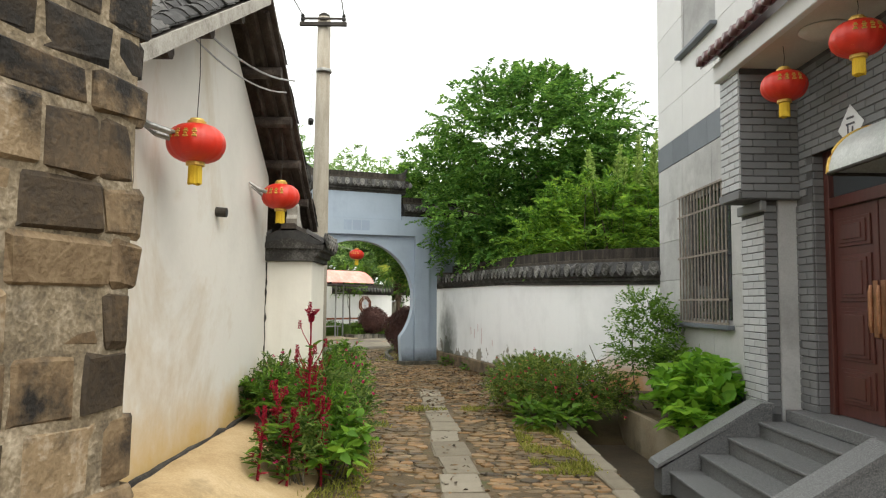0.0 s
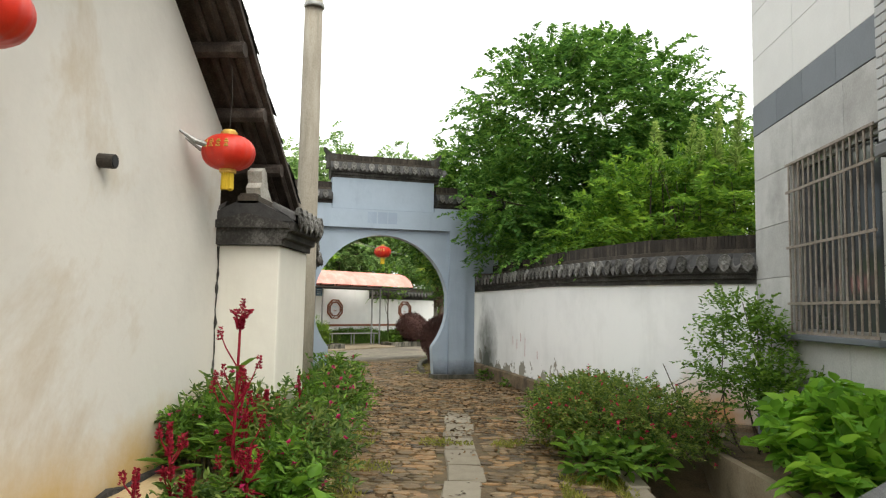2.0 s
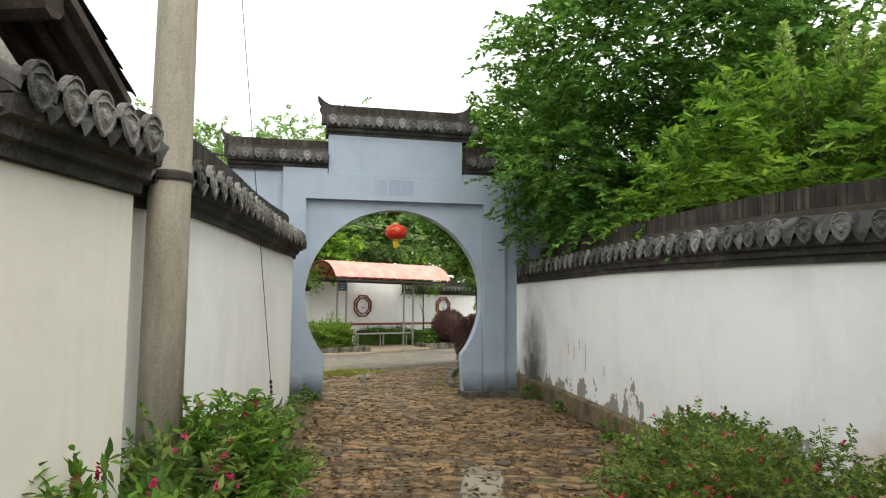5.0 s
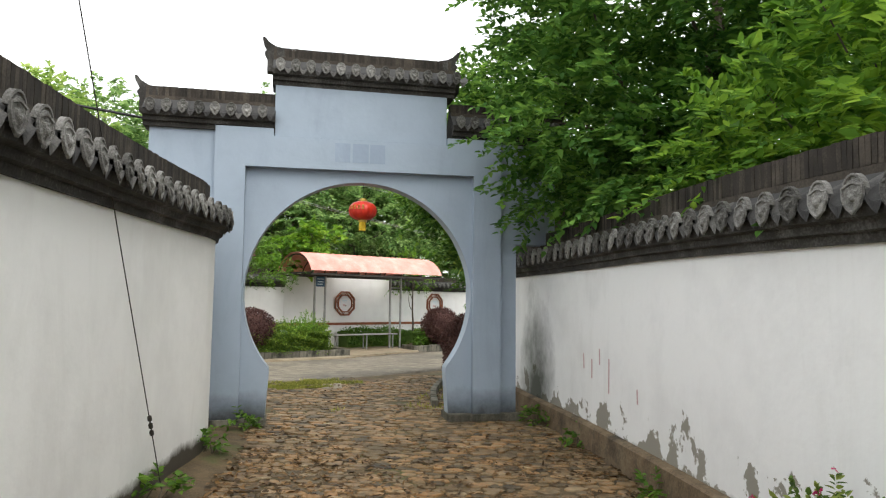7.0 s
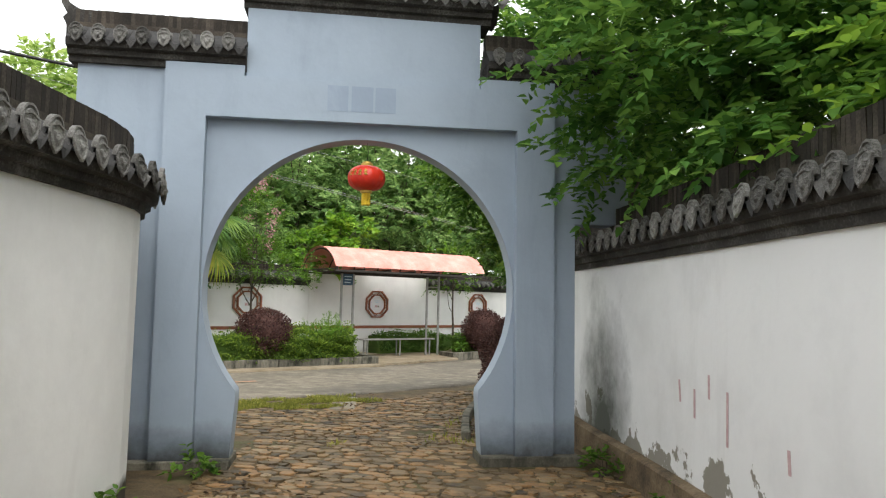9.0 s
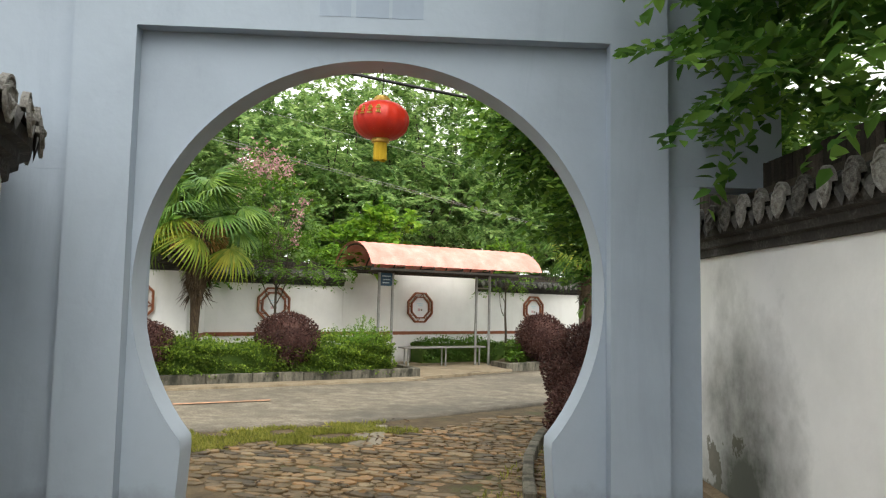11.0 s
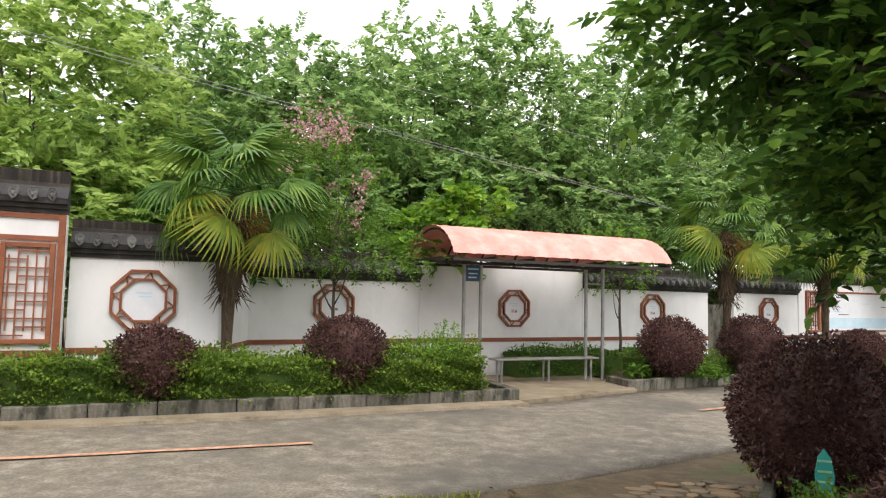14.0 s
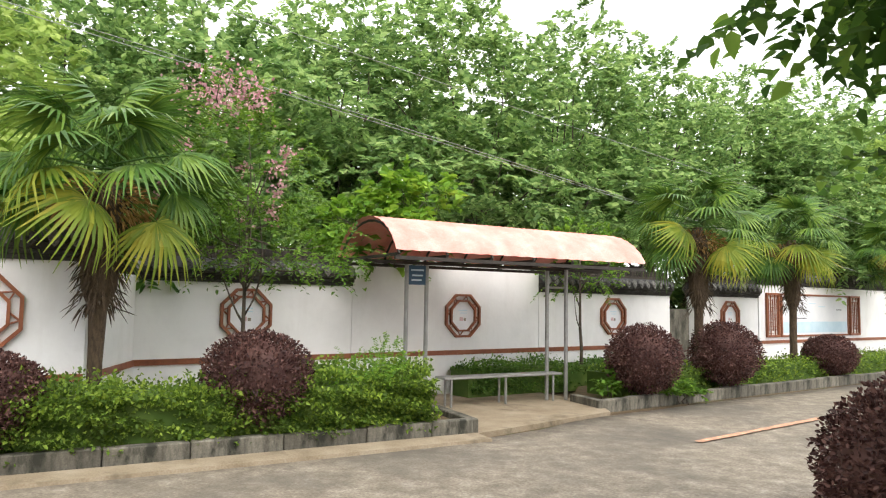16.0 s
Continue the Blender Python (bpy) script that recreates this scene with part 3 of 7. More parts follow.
def coping(parent, path, z0, half, spacing=0.17, zs=None, both=True, height=0.5, small=False, scale=1.0):
    """A tiled wall cap: cement cornice, tiled slopes with drip ends, and a ridge of upright tiles."""
    o = half
    base = z0
    z0 = z0 + 0.055
    h = height
    bm = sweep(bmesh.new(), path, [(-o - 0.03, base), (o + 0.03, base), (o + 0.035, base + 0.05), (o + 0.07, base + 0.06), (o + 0.075, base + 0.105), (o + 0.12, base + 0.12), (o + 0.13, base + 0.182), (-o - 0.13, base + 0.182), (-o - 0.12, base + 0.12), (-o - 0.075, base + 0.105), (-o - 0.07, base + 0.06), (-o - 0.035, base + 0.05)], zs)
    part("cornice", bm, M_CORNICE, parent, "sooty moulded cement cornice", in_world=True)
    bm = sweep(bmesh.new(), path, [(-o - 0.12, z0 + 0.134), (o + 0.12, z0 + 0.134), (o + 0.10, z0 + 0.16), (0.08, z0 + 0.30), (-0.08, z0 + 0.30), (-o - 0.10, z0 + 0.16)], zs)
    part("tile_bed", bm, M_TILEJ, parent, "dark grey clay tile bed", in_world=True)
    bm = sweep(bmesh.new(), path, [(-0.085, z0 + 0.28), (0.085, z0 + 0.28), (0.085, z0 + 0.34), (0.062, z0 + 0.345), (0.055, z0 + h - 0.02), (0.02, z0 + h), (-0.02, z0 + h), (-0.055, z0 + h - 0.02), (-0.062, z0 + 0.345), (-0.085, z0 + 0.34)], zs)
    part("ridge", bm, M_RIDGE, parent, "blackened ridge of upright tiles", in_world=True)
    inv = wmat(parent).inverted()
    nn = normals2(path)
    run = 0.0
    nxt = spacing * 0.5
    fins = bmesh.new()
    for i in range(len(path) - 1):
        seg = (path[i + 1] - path[i]).length
        while nxt < run + seg:
            t = (nxt - run) / seg
            p = path[i].lerp(path[i + 1], t)
            n = nn[i].lerp(nn[i + 1], t).normalized()
            dz = (zs[i] * (1 - t) + zs[i + 1] * t) if zs else 0.0
            for sgn in ((1, -1) if both else (1,)):
                d = n * sgn
                ang = math.degrees(math.atan2(d.y, d.x))
                jit = random.uniform(-3, 3)
                q = p + d * (o + 0.13) + Vector((0, 0, z0 + dz + 0.145))
                piece("roof_tile", TILE_ME, parent, inv @ pose(q.x, q.y, q.z, jit, 0, ang + jit))
                q2 = q + d * 0.022 + Vector((0, 0, 0.030))
                piece("drip_tile", DRIP_ME, parent, inv @ pose(q2.x, q2.y, q2.z, jit * 1.5, random.uniform(-3, 9), ang + jit * 2) @ Matrix.Diagonal((1, scale, scale, 1)))
                if not small:
                    along = (path[i + 1] - path[i]).normalized() * spacing * 0.5
                    qm = p + along + d * (o + 0.098) + Vector((0, 0, z0 + dz + 0.152))
                    piece("pan_tile", PAN_ME, parent, inv @ pose(qm.x, qm.y, qm.z, jit, random.uniform(-4, 4), ang + jit))
            nxt += spacing
        run += seg
    k = 0
    for i in range(len(path) - 1):
        seg = (path[i + 1] - path[i])
        m = max(1, int(seg.length / 0.036))
        for j in range(m):
            p = path[i].lerp(path[i + 1], (j + 0.5) / m)
            dz = (zs[i] if zs else 0.0)
            hh = h + random.uniform(-0.002, 0.003)
            ang = math.degrees(math.atan2(seg.y, seg.x))
            r = bmesh.ops.create_cube(fins, size=1.0)
            mm = pose(p.x, p.y, z0 + dz + (0.345 + hh) / 2, 0, random.uniform(-2, 2), ang) @ Matrix.Diagonal((0.0355, 0.132 + random.uniform(0, 0.008), hh - 0.345, 1))
            bmesh.ops.transform(fins, matrix=mm, verts=r["verts"])
            k += 1
            if k % 60 == 0:
                part("ridge_tiles", fins, M_RIDGE, parent, in_world=True)["kind"] = "stuff"
                fins = bmesh.new()
    part("ridge_tiles", fins, M_RIDGE, parent, in_world=True)["kind"] = "stuff"


# ---- ground ----
def smooth(a, b, v):
    t = max(0.0, min(1.0, (v - a) / (b - a)))
    return t * t * (3 - 2 * t)


def ground_z(x, y):
    z = -0.011 + 0.013 * noise.noise(Vector((x * 1.3, y * 1.3, 0)))
    z += 0.22 * smooth(-0.95, -1.7, x) * smooth(9.5, 8.0, y)
    z -= 0.26 * smooth(1.50, 1.62, x) * smooth(2.9, 2.55, x) * smooth(9.8, 9.0, y) * smooth(1.0, 3.0, y)
    return z + bank(x, y)


def bank(x, y):
    """The earth ramp along the foot of the west wall."""
    if not 8.5 < y < 16.2:
        return 0.0
    d = x - float(np.interp(y, [8.5, 9.6, 11.0, 12.6, 13.7, 14.6, 15.15, 15.8, 16.3], [-1.72, -1.84, -2.12, -2.55, -2.80, -2.96, -3.16, -3.52, -4.2]))
    return 0.06 * smooth(0.5, 0.0, d) * smooth(8.5, 9.4, y) * smooth(16.2, 15.0, y)


gx = [-1500, -500, -150, -60, -30, -18] + list(np.arange(-12, 6.01, 0.2)) + [8, 12, 20, 40, 100, 400, 1500]
gy = [-1500, -400, -100, -30, -12] + list(np.arange(-4, 24.01, 0.25)) + [26, 30, 36, 44, 60, 120, 400, 1500]
gv = [(x, y, ground_z(x, y) if -15 < x < 10 and -8 < y < 23 else -0.035) for y in gy for x in gx]
W = len(gx)
gf = [(j * W + i, j * W + i + 1, (j + 1) * W + i + 1, (j + 1) * W + i) for j in range(len(gy) - 1) for i in range(W - 1)]
gm = bpy.data.meshes.new("ground")
gm.from_pydata(gv, [], gf)
gm.materials.append(M_SOIL)
for p in gm.polygons:
    p.use_smooth = True
tagged(new("ground", gm), "brown earth with moss and thin weeds", "ground", kind="structure")

# the wet ditch beside the stairs
bm = bmesh.new()
box(bm, 1.60, 2.52, 2.0, 9.35, -0.30, -0.262)
solo("ditch_floor", bm, M_MUD, "dark wet mud in a shallow ditch", "ground", "structure")

# the yellow cement strip along the house
bm = bmesh.new()
bmesh.ops.create_grid(bm, x_segments=14, y_segments=60, size=1.0)
for v in bm.verts:
    x, y = -1.55 + 0.53 * v.co.x, 5.0 + 3.2 * v.co.y
    x += 0.10 * noise.noise(Vector((0, y * 1.5, 3))) * (v.co.x > 0.5)
    v.co = Vector((x, y, ground_z(x, y) + 0.028 + 0.10 * smooth(-1.25, -1.95, x)))
solo("cement_apron", bm, M_APRON, "worn yellowish cement strip along the house wall", "pavement", "structure", True)

# ---- road ----
NEAR = arc_path([(-13.0, 12.4), (-9.2, 16.05), (-6.26, 18.94), (-4.75, 20.34), (-3.48, 21.55), (-2.75, 22.6), (-1.95, 24.0), (1.0, 28.6), (6.0, 36.4), (14, 48)], 0.5)
FARK = [(-15.5, 15.4), (-12.0, 18.9), (-9.42, 21.47), (-7.61, 23.31), (-4.85, 26.30)]
FARK2 = [(-3.47, 29.08), (-1.0, 32.4), (2.2, 36.65), (7.0, 43.0), (12, 50)]
bm = bmesh.new()
far_line = arc_path([(-15.9, 15.0), (-9.42, 21.4), (-4.75, 26.1), (-3.30, 28.7), (2.4, 36.5), (12.3, 50)], 0.5)
m = 60


def resample(path, n):
    ls = [0.0]
    for a, b in zip(path, path[1:]):
        ls.append(ls[-1] + (b - a).length)
    out = []
    for k in range(n):
        s = ls[-1] * k / (n - 1)
        i = min(max(j for j in range(len(ls)) if ls[j] <= s + 1e-9), len(path) - 2)
        out.append(path[i].lerp(path[i + 1], (s - ls[i]) / (ls[i + 1] - ls[i])))
    return out


a_side, b_side = resample(NEAR, m), resample(far_line, m)
rows = []
for p, q in zip(a_side, b_side):
    p = p + Vector((noise.noise(p * 2.0) * 0.07, noise.noise(p * 2.3) * 0.07, 0))
    rows.append([bm.verts.new(p.lerp(q, k / 8) + Vector((0, 0, 0.006 + 0.010 * noise.noise(p.lerp(q, k / 8))))) for k in range(9)])
for a, b in zip(rows, rows[1:]):
    for k in range(8):
        bm.faces.new((a[k], a[k + 1], b[k + 1], b[k]))
for side in (0, 8):
    low = [bm.verts.new(r[side].co - Vector((0, 0, 0.12))) for r in rows]
    for i in range(len(rows) - 1):
        bm.faces.new((rows[i][side], rows[i + 1][side], low[i + 1], low[i]))
solo("road", bm, M_ROAD, "patched grey concrete village road", "road", "structure", True)
for name, p, q, w in (("road_line", (-12.0, 16.35), (-5.78, 22.26), 0.11), ("road_line", (-2.27, 26.85), (-0.33, 29.66), 0.11)):
    p, q = Vector((*p, 0.022)), Vector((*q, 0.022))
    s = (q - p).normalized().cross(Vector((0, 0, 1))) * w / 2
    bm = bmesh.new()
    k = 24
    prev = None
    for i in range(k + 1):
        c = p.lerp(q, i / k)
        e1, e2 = random.uniform(0.75, 1.1), random.uniform(0.75, 1.1)
        cur = (bm.verts.new(c + s * e1), bm.verts.new(c - s * e2))
        if prev:
            bm.faces.new((prev[0], cur[0], cur[1], prev[1]))
        prev = cur
    ob = solo(name, bm, M_ORANGE, "faded orange painted centre line", "road marking", "structure")

# cement pad of the bus stop
bm = bmesh.new()
vs = [bm.verts.new((x, y, 0.035)) for x, y in ((-4.88, 26.15), (-3.40, 28.75), (-3.65, 29.6), (-5.2, 31.0), (-7.6, 28.6))]
bm.faces.new(vs)
ext = bmesh.ops.extrude_face_region(bm, geom=bm.faces[:])
bmesh.ops.translate(bm, vec=(0, 0, -0.08), verts=[v for v in ext["geom"] if isinstance(v, bmesh.types.BMVert)])
solo("shelter_pad", bm, M_PAD, "sandy cement pad under the bus shelter", "pavement", "structure")
bm = bmesh.new()
strip = arc_path([(-12.0, 18.9), (-9.42, 21.47), (-7.61, 23.31), (-4.85, 26.28)], 0.5)
sweep(bm, strip, [(0.05, -0.03), (0.42, -0.03), (0.40, 0.042), (0.05, 0.05)])
solo("gutter", bm, M_PAD, "pale sandy gutter strip along the kerb", "pavement", "structure")


def kerb(parent, line, h, w, seg):
    path = arc_path(line, seg)
    for p, q in zip(path, path[1:]):
        d = q - p
        bm = nbox(0.006, d.length - 0.006, 0, w, -0.08, h + random.uniform(-0.008, 0.008), 0.012)
        part("kerb_stone", bm, M_KERB, parent, at=pose(p.x, p.y, 0, 0, 0, math.degrees(math.atan2(d.y, d.x))))


k1 = tagged(new("kerb"), "low mossy concrete kerb of the hedge bed", "kerb", kind="structure")
kerb(k1, FARK, 0.20, 0.14, 0.7)
kerb(k1, [(-4.80, 26.35), (-5.6, 27.3)], 0.20, 0.14, 0.6)
k2 = tagged(new("kerb"), "low mossy concrete kerb beyond the bus stop", "kerb", kind="structure")
kerb(k2, FARK2, 0.16, 0.14, 0.8)
kerb(k2, [(-3.47, 29.08), (-4.0, 29.75)], 0.16, 0.14, 0.6)
bm = bmesh.new()
vs = [bm.verts.new((x, y, 0.12)) for x, y in ((-15.4, 15.6), (-9.5, 21.6), (-4.95, 26.4), (-5.7, 27.3), (-7.6, 28.9), (-9.0, 27.0), (-18.5, 17.5))]
bm.faces.new(vs)
solo("bed_soil", bm, M_SOIL, "dark soil of the roadside hedge bed", "ground", "structure")
bm = bmesh.new()
vs = [bm.verts.new((x, y, 0.09)) for x, y in ((-3.6, 29.2), (2.1, 36.75), (7, 43.2), (5, 45), (-1.2, 36.3), (-4.2, 32.6), (-4.1, 29.9))]
bm.faces.new(vs)
solo("bed_soil", bm, M_SOIL, "dark soil of the planted roadside bed", "ground", "structure")

# ---- the moon gate ----
GC = (-2.084, 16.992)
GATE = pose(GC[0], GC[1], 0, 0, -0.35, 19.9)
gate = thing("moon_gate", GATE, "blue-grey painted moon gate with tiled caps", "gate", kind="structure")
R, ZC = 1.425, 1.56


def opening(n=64):
    """Outline of the opening from its left foot over the circle to its right foot."""
    a0 = math.asin((0.66 - ZC) / R)
    pts = [(-1.14, 0.0), (-1.10, 0.60)]
    for k in range(n + 1):
        a = math.pi - a0 - (math.pi - 2 * a0) * k / n
        pts.append((R * math.cos(a), ZC + R * math.sin(a)))
    return pts + [(1.10, 0.60), (1.14, 0.0)]


bm = bmesh.new()
ins = opening()
PW, PT = 1.52, 3.24
outs = []
for x, z in ins:
    dx, dz = x, z - ZC
    k = min(PW / abs(dx) if abs(dx) > 1e-6 else 9e9, (PT - ZC) / dz if dz > 1e-6 else 9e9)
    outs.append((x * k, ZC + dz * k) if z > ZC else (math.copysign(PW, x), z))
for y, flip in ((-0.115, False), (0.115, True)):
    A = [bm.verts.new((x, y, z)) for x, z in ins]
    B = [bm.verts.new((x, y, z)) for x, z in outs]
    for i in range(len(A) - 1):
        f = (A[i], A[i + 1], B[i + 1], B[i])
        try:
            bm.faces.new(f if flip else f[::-1])
        except ValueError:
            pass
panel = part("arch_panel", bm, M_GATE, gate, "recessed blue-grey panel round the opening")
bm = bmesh.new()
F1 = [bm.verts.new((x, -0.118, z)) for x, z in ins]
F2 = [bm.verts.new((x, 0.118, z)) for x, z in ins]
for i in range(len(ins) - 1):
    bm.faces.new((F1[i], F2[i], F2[i + 1], F1[i + 1]))
part("reveal", bm, M_REVEAL, gate, "paler worn inner face of the round opening", smooth=True)
for sg in (-1, 1):
    x0, x1 = sorted((sg * 1.802, sg * 2.57))
    part("wing_wall", nbox(x0, x1, -0.13, 0.13, 2.25, 3.60), M_GATE, gate)
    x0, x1 = sorted((sg * 1.802, sg * (2.03 if sg > 0 else 2.57)))
    part("wing_wall", nbox(x0, x1, -0.13, 0.13, 0.0, 2.249), M_GATE, gate)
    x0, x1 = sorted((sg * 1.12, sg * 2.06))
    part("plinth", nbox(x0, x1, -0.24, 0.24, -0.05, 0.07, 0.01), M_KERB, gate, "damp blackened cement foot")
bm = bmesh.new()
prof = [(-1.80, 0.03), (-1.80, 3.60), (-1.112, 3.60), (-1.112, 3.505), (1.082, 3.505), (1.082, 3.60), (1.80, 3.60), (1.80, 0.03), (1.437, 0.03), (1.437, 3.12), (-1.437, 3.12), (-1.437, 0.03)]
A = [bm.verts.new((x, -0.21, z)) for x, z in prof]
B = [bm.verts.new((x, 0.21, z)) for x, z in prof]
bm.faces.new(A)
bm.faces.new(B[::-1])
for i in range(len(prof)):
    j = (i + 1) % len(prof)
    bm.faces.new((A[i], A[j], B[j], B[i]))
part("gate_frame", bm, M_GATE, gate, "blue-grey pilasters and lintel in one piece")
part("upper_wall", nbox(-1.105, 1.075, -0.17, 0.17, 3.507, 4.18, 0.008), M_GATE, gate)
for u, w in ((-0.36, 0.19), (-0.14, 0.20), (0.08, 0.19)):
    part("name_patch", nbox(u, u + w, -0.2125, -0.206, 3.22, 3.46), M_NAME, gate, "weathered square patch on the lintel")


def straight(a, b, step=0.25):
    a, b = Vector((*a, 0)), Vector((*b, 0))
    k = max(2, int((b - a).length / step))
    return [a.lerp(b, i / k) for i in range(k + 1)]


def gate_pt(u, v=0):
    p = GATE @ Vector((u, v, 0))
    return (p.x, p.y)


coping(gate, straight(gate_pt(-1.17), gate_pt(1.15)), 4.15, 0.14, 0.185, height=0.46)
coping(gate, straight(gate_pt(-2.66), gate_pt(-1.12)), 3.545, 0.14, 0.185, height=0.46)
coping(gate, straight(gate_pt(1.12), gate_pt(2.66)), 3.585, 0.14, 0.185, height=0.46)
for u, z, sg in ((-1.17, 4.20, -1), (1.15, 4.20, 1), (-2.66, 3.595, -1), (2.66, 3.635, 1)):
    bm = bmesh.new()
    prof = [(-0.16 * sg, 0.30), (-0.16 * sg, 0.468), (-0.06 * sg, 0.485), (0.03 * sg, 0.535), (0.085 * sg, 0.60), (0.115 * sg, 0.595), (0.10 * sg, 0.53), (0.05 * sg, 0.44), (0.085 * sg, 0.40), (0.05 * sg, 0.33), (0.05 * sg, 0.16), (-0.05 * sg, 0.16)]
    A = [bm.verts.new((u + a, -0.069, z + b)) for a, b in prof]
    B = [bm.verts.new((u + a, 0.069, z + b)) for a, b in prof]
    bm.faces.new(A)
    bm.faces.new(B[::-1])
    for i in range(len(prof)):
        j = (i + 1) % len(prof)
        bm.faces.new((A[i], A[j], B[j], B[i]))
    part("upturned_tip", bm, M_CORNICE, gate, "upturned grey ridge end")

# ---- lane walls ----
RW = arc_path([(-0.06, 18.95), (0.22, 18.0), (0.53, 17.05), (0.93, 15.7), (1.25, 14.5), (1.60, 13.1), (1.93, 12.0), (2.28, 11.2), (2.78, 10.65), (3.25, 10.35)], 0.22)
rz = [-0.07 * smooth(15, 10.5, p.y) for p in RW]
wall_r = thing("wall_east", pose(1.3, 14, 0), "curving white plaster wall with peeling foot and tiled cap", "wall", kind="structure")
bm = sweep(bmesh.new(), RW, [(-0.14, -0.1), (0.14, -0.1), (0.14, 1.87), (-0.14, 1.87)], rz)
part("plaster", bm, M_WALLP, wall_r, in_world=True)
bm = sweep(bmesh.new(), RW, [(0.10, -0.1), (0.24, -0.1), (0.225, 0.235), (0.20, 0.25), (0.10, 0.26)])
part("footing", bm, M_FOOT, wall_r, "damp brown stone footing", in_world=True)
coping(wall_r, RW, 1.87, 0.14, 0.225, rz, height=0.5, scale=1.15)

LW = arc_path([(-1.86, 8.6), (-1.98, 9.6), (-2.26, 11.0), (-2.69, 12.6), (-2.94, 13.7), (-3.10, 14.6), (-3.30, 15.10), (-3.72, 15.58), (-4.4, 15.85)], 0.22)
lz = [0.065 * smooth(8.8, 10.2, p.y) + 0.055 * smooth(10.2, 14.0, p.y) for p in LW]
wall_l = thing("wall_west", pose(-2.2, 11, 0), "curving white plaster wall with a sooty tiled cap", "wall", kind="structure")
bm = sweep(bmesh.new(), LW, [(-0.14, -0.1), (0.14, -0.1), (0.14, 1.95), (-0.14, 1.95)], lz)
part("plaster", bm, M_WALL, wall_l, in_world=True)
coping(wall_l, LW, 1.95, 0.14, 0.23, lz, height=0.5, scale=1.15)
pier = thing("wall_pier", pose(-1.7, 8.2, 0), "white end pier of the lane wall with a tiled gable cap", "pier", kind="structure")
part("plaster", nbox(-2.25, -1.45, 7.797, 8.62, 0, 1.945, 0.01), M_PIER, pier, in_world=True)
coping(pier, straight((-1.71, 7.74), (-1.71, 8.62), 0.3), 1.945, 0.26, 0.165, height=0.36)
bm = bmesh.new()
prof = [(-0.36, 2.08), (0.36, 2.08), (0.34, 2.12), (0.0, 2.20), (-0.34, 2.12)]
A = [bm.verts.new((-1.71 + a, 7.71, z)) for a, z in prof]
B = [bm.verts.new((-1.71 + a, 7.80, z)) for a, z in prof]
bm.faces.new(A)
bm.faces.new(B[::-1])
for i in range(5):
    bm.faces.new((A[i], A[(i + 1) % 5], B[(i + 1) % 5], B[i]))
part("pediment", bm, M_CORNICE, pier, "dark cement gable front of the pier cap", in_world=True)
bm = bmesh.new()
prof = [(7.83, 2.20), (8.34, 2.20), (8.34, 2.30), (8.14, 2.35), (8.02, 2.44), (7.97, 2.57), (7.91, 2.60), (7.84, 2.56), (7.87, 2.47), (7.82, 2.42), (7.86, 2.31)]
A = [bm.verts.new((-1.64, y, z)) for y, z in prof]
B = [bm.verts.new((-1.52, y, z)) for y, z in prof]
bm.faces.new(A)
bm.faces.new(B[::-1])
for i in range(len(prof)):
    j = (i + 1) % len(prof)
    bm.faces.new((A[i], A[j], B[j], B[i]))
bmesh.ops.translate(bm, verts=bm.verts[:], vec=(-0.12, 0, 0))
part("finial", bm, M_FASCIA, pier, "carved grey stone finial block", in_world=True)

# ---- house on the west side ----
house = thing("house_west", pose(-2, 6, 0), "old white plastered house with a dark tiled gable roof", "house", kind="structure")
RY, RZ0 = 6.15, 4.28
SN, SF = 0.56, 0.72
bm = bmesh.new()
prof = [(2.95, 0.0), (7.795, 0.0), (7.795, RZ0 - 0.22 - SF * (7.795 - RY)), (RY, RZ0 - 0.22), (2.95, RZ0 - 0.22 - SN * (RY - 2.95))]
A = [bm.verts.new((-1.96, y, z)) for y, z in prof]
B = [bm.verts.new((-2.26, y, z)) for y, z in prof]
bm.faces.new(A)
bm.faces.new(B[::-1])
for i in range(5):
    bm.faces.new((A[i], A[(i + 1) % 5], B[(i + 1) % 5], B[i]))
part("gable_wall", bm, M_HOUSE, house, in_world=True)
part("end_wall", nbox(-8, -2.262, 7.5, 7.79, 0, 2.85), M_HOUSE, house, in_world=True)
part("end_wall", nbox(-8, -2.262, 2.96, 3.25, 0, 2.25), M_HOUSE, house, in_world=True)


def roof_slope(y_eave, slope, name):
    z_e = RZ0 - slope * abs(y_eave - RY)
    bm = bmesh.new()
    a = [(-1.57, RY, RZ0), (-9, RY, RZ0), (-9, y_eave, z_e), (-1.57, y_eave, z_e)]
    up = [bm.verts.new(p) for p in a]
    dn = [bm.verts.new((x, y, z - 0.045)) for x, y, z in a]
    bm.faces.new(up)
    bm.faces.new(dn[::-1])
    for i in range(4):
        bm.faces.new((up[i], up[(i + 1) % 4], dn[(i + 1) % 4], dn[i]))
    return part(name, bm, M_TIMBER, house, "dark sooty roof boards", in_world=True), z_e


YE, YN = 8.75, 2.75
roof_slope(YE, SF, "roof_boards")
roof_slope(YN, SN, "roof_boards")
